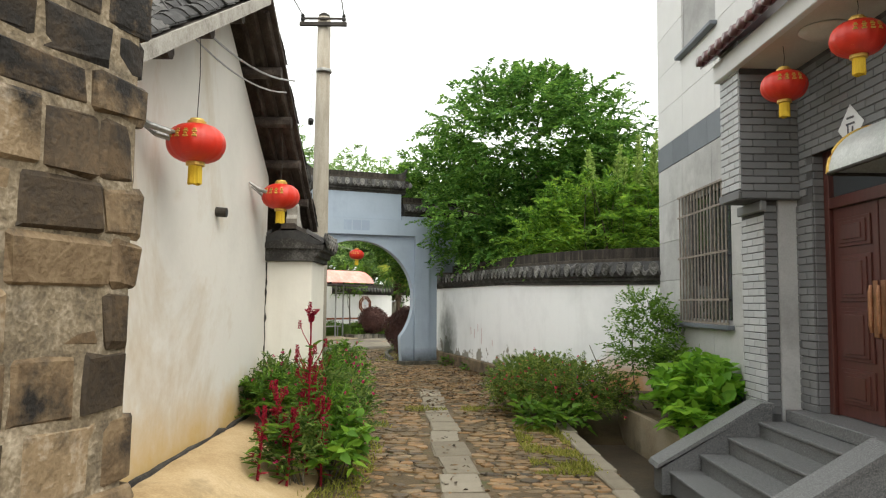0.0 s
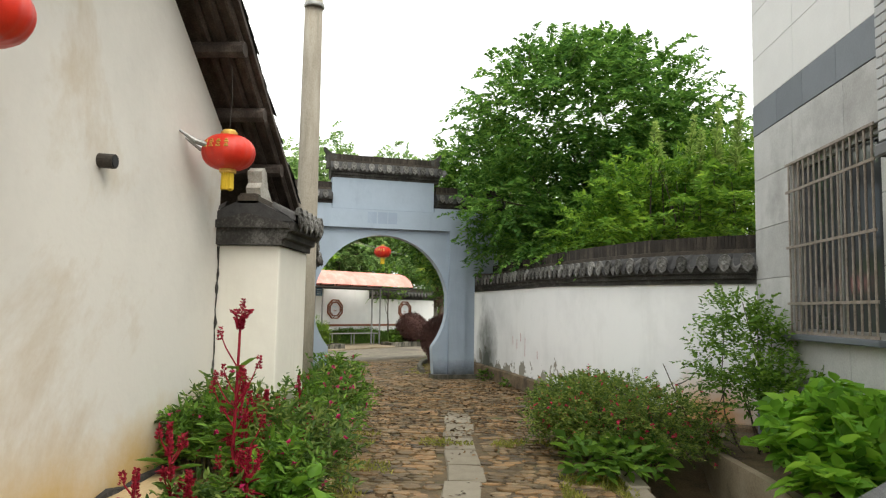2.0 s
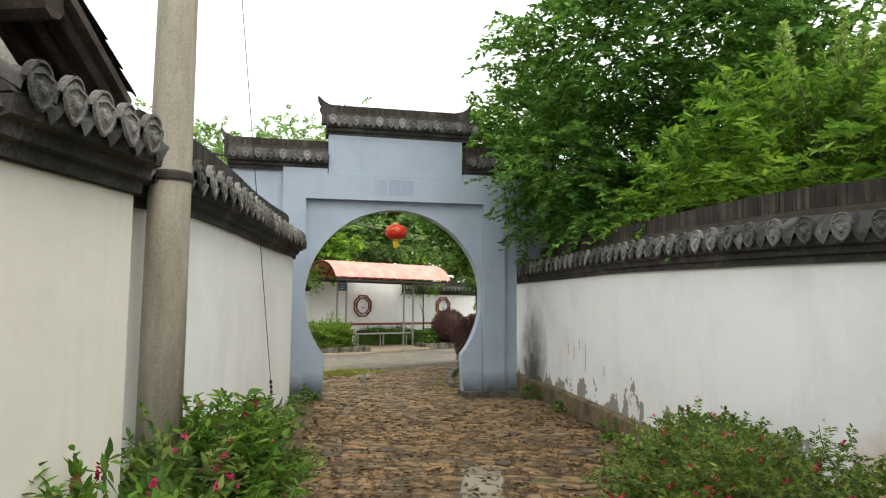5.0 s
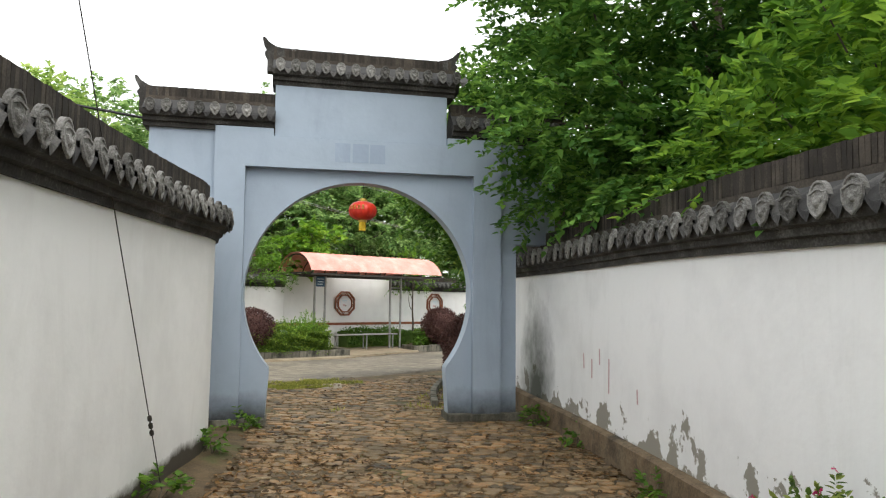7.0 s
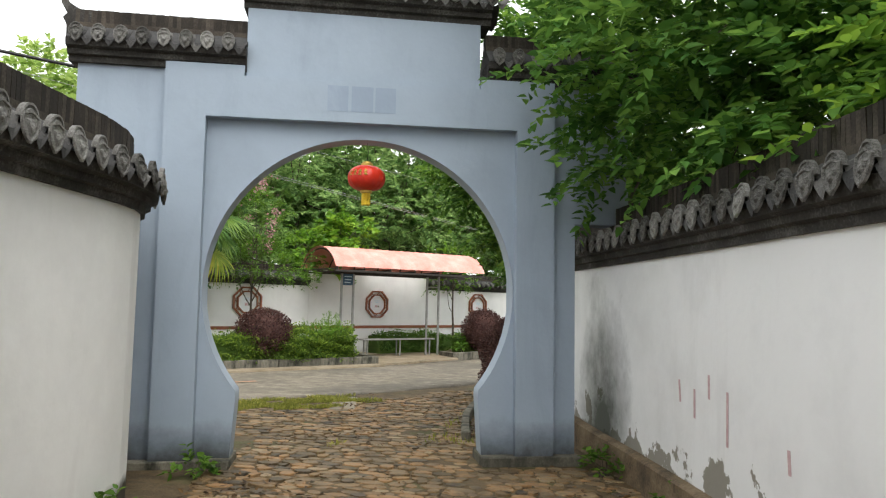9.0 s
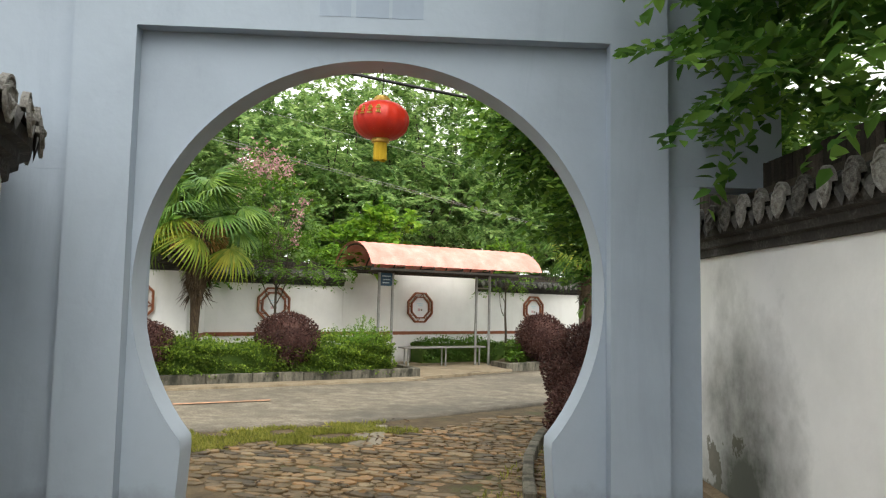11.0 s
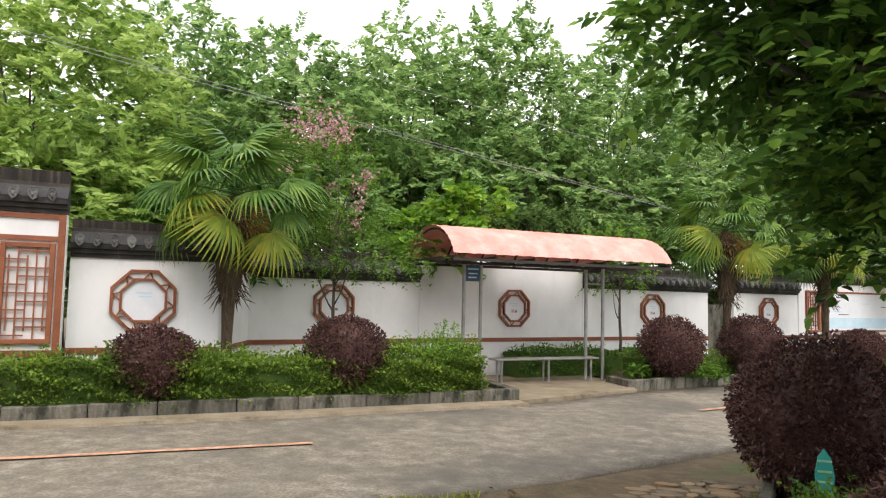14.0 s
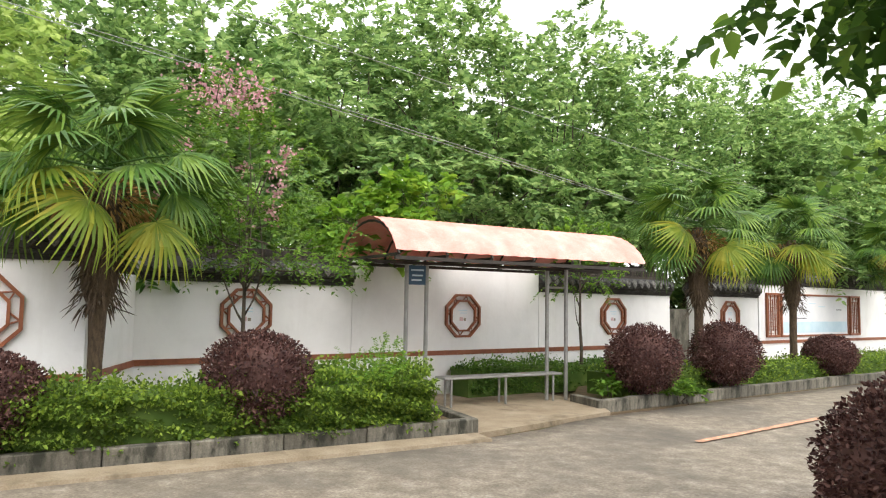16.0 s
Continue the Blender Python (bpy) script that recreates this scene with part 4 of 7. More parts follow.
# rafters and purlins under the verge
for k in range(5):
    y = 6.75 + k * 0.5
    z = RZ0 - SF * (y - RY) - 0.05
    part("purlin", tube(bmesh.new(), [(-1.60, y, z - 0.07), (-2.6, y, z - 0.07)], 0.06, 8), M_TIMBER, house, in_world=True)
for k in range(4):
    y = 3.3 + k * 0.7
    z = RZ0 - SN * (RY - y) - 0.05
    part("purlin", tube(bmesh.new(), [(-1.60, y, z - 0.07), (-2.6, y, z - 0.07)], 0.06, 8), M_TIMBER, house, in_world=True)
for x in (-1.64, -1.76, -1.88):
    bm = bmesh.new()
    p, q = Vector((x, RY + 0.1, RZ0 - 0.07 - 0.072)), Vector((x, YE - 0.02, RZ0 - SF * (YE - 0.02 - RY) - 0.062))
    tube(bm, [p, q], 0.028, 6)
    part("rafter", bm, M_TIMBER, house, in_world=True)
# verge board of the near slope
bm = bmesh.new()
zn = RZ0 - SN * (RY - YN)
q = [(-1.568, YN, zn + 0.0), (-1.568, RY - 0.1, RZ0 - 0.056 + 0.0), (-1.568, RY - 0.1, RZ0 - 0.16), (-1.568, YN, zn - 0.10)]
A = [bm.verts.new(p) for p in q]
B = [bm.verts.new((x + 0.02, y, z)) for x, y, z in q]
bm.faces.new(A)
bm.faces.new(B[::-1])
for i in range(4):
    bm.faces.new((A[i], A[(i + 1) % 4], B[(i + 1) % 4], B[i]))
part("verge_board", bm, M_FASCIA, house, "pale weathered verge board", in_world=True)


def curved_tile_mesh(w, l, t=0.012, up=True):
    bm = bmesh.new()
    n = 5
    rows = []
    for x in (0, l):
        rows.append([bm.verts.new((x, -w / 2 + w * k / n, (1 if up else -1) * 0.3 * w * (1 - (2 * k / n - 1) ** 2))) for k in range(n + 1)])
        rows.append([bm.verts.new((x, -w / 2 + w * k / n, t + (1 if up else -1) * 0.3 * w * (1 - (2 * k / n - 1) ** 2))) for k in range(n + 1)])
    for k in range(n):
        bm.faces.new((rows[1][k], rows[1][k + 1], rows[3][k + 1], rows[3][k]))
        bm.faces.new((rows[0][k], rows[2][k], rows[2][k + 1], rows[0][k + 1]))
        bm.faces.new((rows[2][k], rows[3][k], rows[3][k + 1], rows[2][k + 1]))
        bm.faces.new((rows[0][k], rows[0][k + 1], rows[1][k + 1], rows[1][k]))
    return mesh_data("roof_tile", bm, M_TILE)


BIG_TILE = curved_tile_mesh(0.17, 0.21)
inv = wmat(house).inverted()
for slope, sgn, ye, cols in ((SN, -1, YN, 13), (SF, 1, YE, 4)):
    ln = abs(ye - RY) * math.hypot(1, slope)
    ang = math.degrees(math.atan(slope))
    for c in range(cols):
        x = -1.66 - c * 0.19
        for r in range(int(ln / 0.15)):
            d = (r + 0.1) * 0.15
            y = RY + sgn * d / math.hypot(1, slope)
            z = RZ0 - slope * abs(y - RY) + 0.02
            if c > 9 and r % 2:
                continue
            piece("roof_tile", BIG_TILE, house, inv @ pose(x + random.uniform(-0.012, 0.012), y, z, 0, 0, sgn * 90) @ pose(0, 0, 0, 0, ang - 3, random.uniform(-4, 4)))
bm = bmesh.new()
tube(bm, [(-1.56, RY, RZ0 + 0.03), (-9, RY, RZ0 + 0.03)], 0.09, 8)
part("ridge", bm, M_TILEJ, house, "stacked dark ridge tiles", in_world=True)

bm = bmesh.new()
pts = []
r = random.Random(2)
for k in range(25):
    y = 3.3 + 4.48 * k / 24
    pts.append((-1.952 + r.uniform(-0.004, 0.012), y, ground_z(-1.9, y) + 0.13 + r.uniform(-0.012, 0.014)))
tube(bm, pts, [r.uniform(0.014, 0.03) for _ in pts], 6)
part("base_crack", bm, M_CORNICE, house, "dark ragged joint at the wall foot", in_world=True)

bm = bmesh.new()
pts = [(-1.952 + r.uniform(-0.006, 0.006), 7.788 + r.uniform(-0.008, 0.004), 0.25 + 1.68 * k / 30) for k in range(31)]
tube(bm, pts, [r.choice((0.004, 0.006, 0.011, 0.017)) for _ in pts], 6)
part("joint_crack", bm, M_CORNICE, house, "dark crumbling joint against the pier", in_world=True)

# ---- stone house corner ----
stone = thing("stone_house", pose(-1.165, 2.65, 0, 0, 0, -20), "old rough stone house corner with thick crumbling mortar", "house", kind="structure")
part("mortar_core", nbox(-3.5, -0.012, -6.5, -0.01, -0.1, 5.2), M_MORTAR, stone, "crumbling sandy mortar")

# ---- grey building on the east side ----
bld = thing("building_east", pose(3.15, 8, 0), "grey clad two-storey building with barred window", "building", kind="structure")
WY0, WY1, WZ0, WZ1 = 7.62, 9.22, 1.29, 2.92


part("wall_core", nbox(3.165, 3.40, 6.6, WY0, 0, 8.6), M_CLAD, bld, in_world=True)
part("wall_core", nbox(3.165, 3.40, WY1, 10.15, 0, 8.6), M_CLAD, bld, in_world=True)
part("wall_core", nbox(3.165, 3.40, WY0, WY1, 0, WZ0), M_CLAD, bld, in_world=True)
part("wall_core", nbox(3.165, 3.40, WY0, WY1, WZ1, 8.6), M_CLAD, bld, in_world=True)
part("side_wall", nbox(3.402, 12, 9.90, 10.148, 0, 8.6), M_CLAD, bld, in_world=True)
part("back_wall", nbox(12, 12.2, -2, 10.148, 0, 8.6), M_CLAD, bld, in_world=True)

# cladding panels, slate band and upper storey of the grey building
for (y0, y1, z0, z1, mat) in ((9.22, 10.15, 0.0, 0.62, M_BAND), (7.15, 9.22, 0.0, 0.62, M_BAND)):
    part("plinth_slab", nbox(3.12, 3.163, y0 + 0.003, y1 - 0.003, z0, z1, 0.003), mat, bld, "blue-grey slate plinth", in_world=True)
rows_z = [0.62, 1.29, 1.84, 2.38, 2.92, 3.42]
for a, b in zip(rows_z, rows_z[1:]):
    if b <= WZ0 + 0.01 or a >= WZ1 - 0.01:
        ys = [7.15, 8.15, 9.15, 10.15]
        cells = list(zip(ys, ys[1:]))
    else:
        cells = [(7.15, WY0), (WY1, 10.15)]
    for y0, y1 in cells:
        part("wall_panel", nbox(3.135, 3.163, y0 + 0.003, y1 - 0.003, a + 0.003, b - 0.003, 0.002), M_CLAD, bld, in_world=True)
for y0, y1 in ((6.99, 7.6), (7.6, 8.25), (8.25, 8.9), (8.9, 9.5), (9.5, 10.15)):
    part("band_slab", nbox(3.13, 3.163, y0 + 0.002, y1 - 0.002, 3.424, 3.756, 0.002), M_BAND, bld, "blue-grey slate band", in_world=True)
UY0, UY1, UZ0, UZ1 = 7.95, 9.10, 4.80, 6.4
for a, b in ((3.76, 4.28), (4.28, UZ0), (UZ0, 5.35), (5.35, 5.9), (5.9, UZ1), (UZ1, 7.4), (7.4, 8.6)):
    if UZ0 <= a < UZ1:
        cells = [(6.99, UY0), (UY1, 10.15)]
    else:
        cells = [(6.99, 8.0), (8.0, 9.1), (9.1, 10.15)]
    for y0, y1 in cells:
        part("wall_panel", nbox(3.135, 3.163, y0 + 0.002, y1 - 0.002, a + 0.002, b - 0.002, 0.002), M_CLADHI, bld, "pale upper cladding", in_world=True)

M_GLASS, gn, gl, gb = base_mat("window_glass", 0.08, 0, 0.6)
gb.inputs["Base Color"].default_value = (0.045, 0.05, 0.055, 1)
M_CREAM, cn, cl_, cb = base_mat("curtain", 0.9, 0, 0.2)
cb.inputs["Base Color"].default_value = (0.45, 0.43, 0.40, 1)


def window(name, y0, y1, z0, z1, mullions, mat, label):
    w = thing(name, pose(3.15, (y0 + y1) / 2, z0), label, "window", kind="structure")
    part("pane", nbox(3.24, 3.25, y0, y1, z0, z1), M_GLASS, w, in_world=True)
    fr = bmesh.new()
    box(fr, 3.21, 3.262, y0, y0 + 0.05, z0, z1)
    box(fr, 3.21, 3.262, y1 - 0.05, y1, z0, z1)
    box(fr, 3.21, 3.262, y0 + 0.051, y1 - 0.051, z0, z0 + 0.05)
    box(fr, 3.21, 3.262, y0 + 0.051, y1 - 0.051, z1 - 0.05, z1)
    part("window_frame", fr, mat, w, in_world=True)
    for y in mullions:
        part("mullion", nbox(3.215, 3.258, y - 0.025, y + 0.025, z0 + 0.052, z1 - 0.052), mat, w, in_world=True)
    part("window_sill", nbox(3.05, 3.24, y0 - 0.05, y1 + 0.05, z0 - 0.05, z0 - 0.002, 0.006), M_BAND, w, "grey slate sill", in_world=True)
    return w


low = window("window_1", WY0, WY1, WZ0, WZ1, [8.42], M_STEEL, "ground-floor window behind rusty iron security bars")
for k in range(15):
    y = WY0 + 0.05 + (WY1 - WY0 - 0.1) * k / 14
    part("bar", tube(bmesh.new(), [(3.10, y, WZ0 + 0.01), (3.10, y, WZ1 - 0.01)], 0.0095, 6), M_BARS, low, in_world=True)
for k in range(7):
    z = WZ0 + 0.015 + (WZ1 - WZ0 - 0.03) * k / 6
    if k in (0, 1, 3, 5, 6):
        part("crossbar", nbox(3.085, 3.097, WY0, WY1, z - 0.012, z + 0.012), M_BARS, low, in_world=True)
window("window_2", UY0, UY1, UZ0, UZ1, [8.35, 8.75], M_STEEL, "upper window with grey metal frame and slate sill")

# portal of the grey building: brick-faced pier, door recess and canopy
portal = thing("portal", pose(3.2, 6, 0), "grey brick portal with a maroon tiled canopy", "porch", kind="structure")
part("pier_core", nbox(3.045, 3.60, 6.635, 7.135, 0.0, 2.50), M_GROUT, portal, in_world=True)
part("pier_core", nbox(2.795, 3.60, 6.545, 6.975, 2.503, 4.15), M_GROUT, portal, in_world=True)
for i, (x, z0, z1) in enumerate(((2.98, 2.40, 2.498), (2.90, 2.50, 2.60))):
    part("corbel", nbox(x, 3.04 if i == 0 else 2.792, 6.56, 7.10, z0, z1, 0.01) if i == 0 else nbox(2.76, 2.792, 6.53, 6.99, 2.503, 2.585, 0.008), M_BRICK_SHADED, portal, in_world=True)
part("recess_wall", nbox(3.345, 3.60, 6.32, 6.633, 0.55, 4.10), M_GROUT, portal, in_world=True)
part("recess_wall", nbox(3.345, 3.60, 2.5, 4.90, 0.55, 4.10), M_GROUT, portal, in_world=True)
part("recess_wall", nbox(3.345, 3.60, 4.90, 6.32, 2.92, 4.10), M_GROUT, portal, in_world=True)


def brick_mesh(w, h, t, mat):
    return mesh_data("brick", nbox(-t / 2, t / 2, -w / 2, w / 2, -h / 2, h / 2, 0.004), mat)


def brick_field(parent, fixed, a0, a1, z0, z1, mat, axis, bl=0.235, bh=0.062, joint=0.008, hole=None):
    """Running-bond face bricks on a plane; axis 'x': the plane is x = fixed, 'y': y = fixed."""
    cache = {}
    inv = wmat(parent).inverted()
    row = 0
    z = z0 + bh / 2
    while z + bh / 2 <= z1 + 0.01:
        a = a0 - (bl / 2 if row % 2 else 0)
        while a < a1 - 0.02:
            s, e = max(a, a0), min(a + bl - joint, a1)
            if e - s > 0.03 and not (hole and hole[0] < (s + e) / 2 < hole[1] and z < hole[2]):
                key = round(e - s, 2)
                if key not in cache:
                    cache[key] = brick_mesh(key, bh - joint, 0.018, mat)
                c = (s + e) / 2
                m = pose(fixed, c, z) if axis == "x" else pose(c, fixed, z, 0, 0, 90)
                piece("brick", cache[key], parent, inv @ m)
            a += bl
        z += bh
        row += 1


# lit tone on the lane sides, shaded tone inside the porch
brick_field(portal, 3.04, 6.635, 7.135, 0.55, 2.40, M_BRICK_LIT, "x", bh=0.07)
brick_field(portal, 2.79, 6.545, 6.975, 2.60, 4.10, M_BRICK_LIT, "x", bh=0.07)
brick_field(portal, 6.63, 3.045, 3.345, 0.50, 2.50, M_BRICK_SHADED, "y", bh=0.07)
brick_field(portal, 6.54, 2.795, 3.345, 2.51, 3.75, M_BRICK_SHADED, "y", bh=0.07)
brick_field(portal, 3.34, 5.0, 6.533, 2.52, 3.75, M_BRICK_SHADED, "x", bh=0.07, hole=(4.85, 6.32, 2.90))
brick_field(portal, 3.34, 6.32, 6.62, 0.56, 2.50, M_BRICK_SHADED, "x", bh=0.07)
brick_field(portal, 6.315, 3.352, 3.47, 0.56, 2.90, M_BRICK_SHADED, "y", bh=0.07)
part("soffit", nbox(2.80, 3.343, 3.0, 6.535, 3.755, 3.80), M_SOFFIT, portal, "cream painted porch soffit", in_world=True)
part("fascia", nbox(2.72, 2.79, 3.0, 6.98, 3.74, 3.93, 0.006), M_CLADHI, portal, "pale grey canopy fascia", in_world=True)
bm = bmesh.new()
A = [bm.verts.new(p) for p in ((2.62, 3.0, 3.95), (2.62, 7.06, 3.95), (3.14, 7.06, 4.30), (3.14, 3.0, 4.30))]
B = [bm.verts.new((v.co.x, v.co.y, v.co.z - 0.035)) for v in A]
bm.faces.new(A)
bm.faces.new(B[::-1])
for i in range(4):
    bm.faces.new((A[i], A[(i + 1) % 4], B[(i + 1) % 4], B[i]))
part("canopy_board", bm, M_MAROON, portal, in_world=True)
bm = bmesh.new()
tube(bm, [(-0.62, 0, 0.40), (0.0, 0, 0.0), (0.03, 0, 0.0)], [0.05, 0.055, 0.05], 10)
MTILE = mesh_data("canopy_tile", bm, M_MAROON, True)
inv = wmat(portal).inverted()
for k in range(24):
    y = 7.0 - k * 0.165
    piece("canopy_tile", MTILE, portal, inv @ pose(2.60, y, 3.975, 0, 0, 180))
bm = bmesh.new()
lathe(bm, [(0.20, 3.75), (0.20, 3.735), (0.15, 3.70), (0.06, 3.685), (0.002, 3.682)], 24, (3.08, 5.55, 0))
part("ceiling_lamp", bm, M_SOFFIT, portal, "unlit cream ceiling lamp bowl", smooth=True, in_world=True)

# door
door = thing("door_1", pose(3.48, 5.6, 0.55), "maroon steel double door with raised panels", "door", kind="structure")
part("door_frame", nbox(3.44, 3.56, 6.235, 6.318, 0.56, 2.90, 0.006), M_DOOR, door, in_world=True)
part("door_frame", nbox(3.44, 3.56, 4.92, 6.233, 2.37, 2.47, 0.006), M_DOOR, door, in_world=True)
part("door_frame", nbox(3.44, 3.56, 4.92, 6.233, 2.82, 2.90, 0.006), M_DOOR, door, in_world=True)
part("transom_pane", nbox(3.49, 3.50, 4.92, 6.235, 2.472, 2.818), M_GLASS, door, in_world=True)
for y0 in (5.585, 4.93):
    leaf = part("door_leaf", nbox(3.475, 3.53, y0 + 0.004, y0 + 0.645, 0.57, 2.366, 0.004), M_DOOR, door, in_world=True)
    for z0, z1 in ((0.68, 0.98), (1.05, 1.50), (1.55, 1.95), (2.02, 2.27)):
        for k, (g, t) in enumerate(((0.0, 0.014), (0.05, 0.026), (0.10, 0.036))):
            part("raised_panel", nbox(3.475 - t, 3.477 - t + 0.013, y0 + 0.09 + g, y0 + 0.56 - g, z0 + g * 0.6, z1 - g * 0.6, 0.004), M_DOOR, leaf, in_world=True)
    yh = y0 + (0.05 if y0 > 5 else 0.6)
    h = part("handle", tube(bmesh.new(), [(3.425, yh, 1.30), (3.42, yh, 1.36), (3.42, yh, 1.62), (3.425, yh, 1.68)], [0.012, 0.02, 0.02, 0.012], 8), M_COPPER, leaf, "aged copper pull handle", in_world=True)
    part("back_plate", nbox(3.458, 3.474, yh - 0.03, yh + 0.03, 1.26, 1.72, 0.005), M_COPPER, leaf, in_world=True)

# stairs
stair = thing("front_steps", pose(2.6, 6, 0), "speckled grey granite front steps with sloping cheeks", "stairs", kind="structure")
treads = [(2.08, -0.20, 0.0), (2.36, -0.20, 0.15), (2.62, -0.20, 0.305), (2.90, -0.20, 0.45)]
for x, z0, z1 in treads:
    part("riser_block", nbox(x + 0.02, 3.60 if x > 2.8 else x + 0.30, 4.86, 6.55, z0, z1 - 0.032), M_GRANITE, stair, in_world=True)
    part("tread", nbox(x, 3.62 if x > 2.8 else x + 0.32, 4.86, 6.55, z1 - 0.03, z1, 0.006), M_GRANITE, stair, in_world=True)
part("tread", nbox(3.16, 3.62, 4.86, 6.55, 0.453, 0.56, 0.006), M_GRANITE, stair, in_world=True)
for y0 in (6.553, 4.62):
    for side in (0,):
        prof = [(2.02, -0.22), (2.02, 0.02), (2.93, 0.56), (3.04, 0.56), (3.04, -0.22)]
        bm = bmesh.new()
        A = [bm.verts.new((x, y0, z)) for x, z in prof]
        B = [bm.verts.new((x, y0 + 0.235, z)) for x, z in prof]
        bm.faces.new(A)
        bm.faces.new(B[::-1])
        for i in range(5):
            bm.faces.new((A[i], A[(i + 1) % 5], B[(i + 1) % 5], B[i]))
        part("cheek", bm, M_GRANITE, stair, in_world=True)
        prof = [(1.97, 0.02), (1.99, 0.06), (2.93, 0.615), (3.05, 0.615), (3.05, 0.565), (2.935, 0.565)]
        bm = bmesh.new()
        A = [bm.verts.new((x, y0 - 0.025, z)) for x, z in prof]
        B = [bm.verts.new((x, y0 + 0.26, z)) for x, z in prof]
        bm.faces.new(A)
        bm.faces.new(B[::-1])
        for i in range(6):
            bm.faces.new((A[i], A[(i + 1) % 6], B[(i + 1) % 6], B[i]))
        part("cheek_cap", bm, M_GRANITE, stair, in_world=True)

# curved awning over the door
aw = thing("door_awning", pose(3.33, 4.8, 2.6), "curved clouded plastic awning with brass edge", "awning")
bm = bmesh.new()
prof = [(3.335 - 0.45 * math.cos(a), 2.50 + 0.38 * math.sin(a)) for a in [math.pi / 2 * k / 10 for k in range(11)]]
A = [bm.verts.new((x, 5.22, z)) for x, z in prof]
B = [bm.verts.new((x, 3.4, z)) for x, z in prof]
for i in range(10):
    bm.faces.new((A[i], A[i + 1], B[i + 1], B[i]))
M_AWN = surf("clouded_plastic", [(0.1, (0.30, 0.32, 0.31)), (0.9, (0.62, 0.64, 0.62))], 3, 60, 0.35, 0.1, 0.004)
part("sheet", bm, M_AWN, aw, smooth=True, in_world=True)
part("edge_tube", tube(bmesh.new(), [(x, 5.23, z) for x, z in prof], 0.014, 8), M_GOLD, aw, in_world=True)
part("side_sheet", (lambda b: (b.faces.new([b.verts.new((x, 5.215, z)) for x, z in prof] + [b.verts.new((3.335, 5.215, 2.50))]), b)[1])(bmesh.new()), M_AWN, aw, in_world=True)
part("front_tube", tube(bmesh.new(), [(2.885, 5.22, 2.50), (2.885, 3.4, 2.50)], 0.014, 8), M_IRON, aw, in_world=True)
part("bracket", tube(bmesh.new(), [(2.885, 5.2, 2.492), (3.335, 5.2, 2.492)], 0.014, 8), M_IRON, aw, in_world=True)

# paper diamond over the door
sg = thing("paper_diamond", pose(3.325, 5.66, 2.98), "white paper diamond with black brush strokes on the brick", "paper sign")
bm = nbox(-0.002, 0.001, -0.13, 0.13, -0.13, 0.13)
part("sheet", bm, M_WHITE, sg, at=pose(0, 0, 0, 45, 0, 0))
for dy, dz, ly, lz in ((0, 0.07, 0.10, 0.018), (0.0, 0.02, 0.12, 0.016), (-0.035, -0.04, 0.02, 0.08), (0.035, -0.03, 0.018, 0.09), (0, -0.08, 0.07, 0.016)):
    part("brush_stroke", nbox(-0.006, -0.0035, dy - ly / 2, dy + ly / 2, dz - lz / 2, dz + lz / 2), M_INK, sg, at=pose(0, 0, 0, random.uniform(-12, 12), 0, 0))

# retaining wall and bed before the window
bm = bmesh.new()
path = arc_path([(2.52, 6.83), (2.50, 8.0), (2.46, 9.2), (2.6, 9.9), (3.0, 10.2)], 0.3)
sweep(bm, path, [(-0.12, -0.32), (0.02, -0.32), (0.0, 0.17), (-0.12, 0.19)])
solo("retaining_wall", bm, M_PAD, "low stained cement edge of the plant bed", "wall", "structure")
bm = bmesh.new()
vs = [bm.verts.new(p) for p in ((2.55, 6.82, 0.14), (3.14, 6.82, 0.16), (3.14, 10.3, 0.2), (2.9, 10.4, 0.2), (2.5, 9.5, 0.15))]
bm.faces.new(vs)
solo("bed_soil", bm, M_SOIL, "weedy soil of the bed under the window", "ground", "structure")

# stones of the old house corner
def stone_mesh(w, h, t, seed):
    r = random.Random(seed)
    bm = nbox(-t, 0, -w / 2, w / 2, -h / 2, h / 2)
    bmesh.ops.bevel(bm, geom=bm.edges[:], offset=min(0.018, h * 0.15), segments=1, affect="EDGES")
    for v in bm.verts:
        v.co += Vector((r.uniform(-0.014, 0.010), r.uniform(-0.012, 0.012), r.uniform(-0.010, 0.010) * min(1.0, h / 0.12)))
    return mesh_data("stone", bm, M_STONE)


rs = random.Random(5)
z = 0.0
n_st = 0
while z < 3.6:
    h = rs.choice((0.06, 0.21, 0.24, 0.19, 0.26, 0.20, 0.065, 0.17))
    y = rs.choice((0.0, 0.025, 0.05, 0.015))
    first = True
    while y > -2.9:
        w = rs.uniform(0.22, 0.46) if h > 0.1 else rs.uniform(0.12, 0.26)
        if first:
            w = rs.uniform(0.12, 0.30)
        first = False
        piece("stone", stone_mesh(w - 0.012, h - 0.012, 0.10, n_st), stone, pose(rs.uniform(-0.010, 0.010), y - w / 2, z + h / 2, rs.uniform(-1.2, 1.2), 0, rs.uniform(-2, 2)))
        y -= w
        n_st += 1
    z += h

# ---- far wall along the road ----
def dir2(deg):
    return Vector((math.cos(radians(deg)), math.sin(radians(deg)), 0))


D1, D2 = dir2(47.0), dir2(52.4)
S1 = Vector((-9.28, 23.32, 0))
S2 = Vector((-8.43, 26.86, 0))


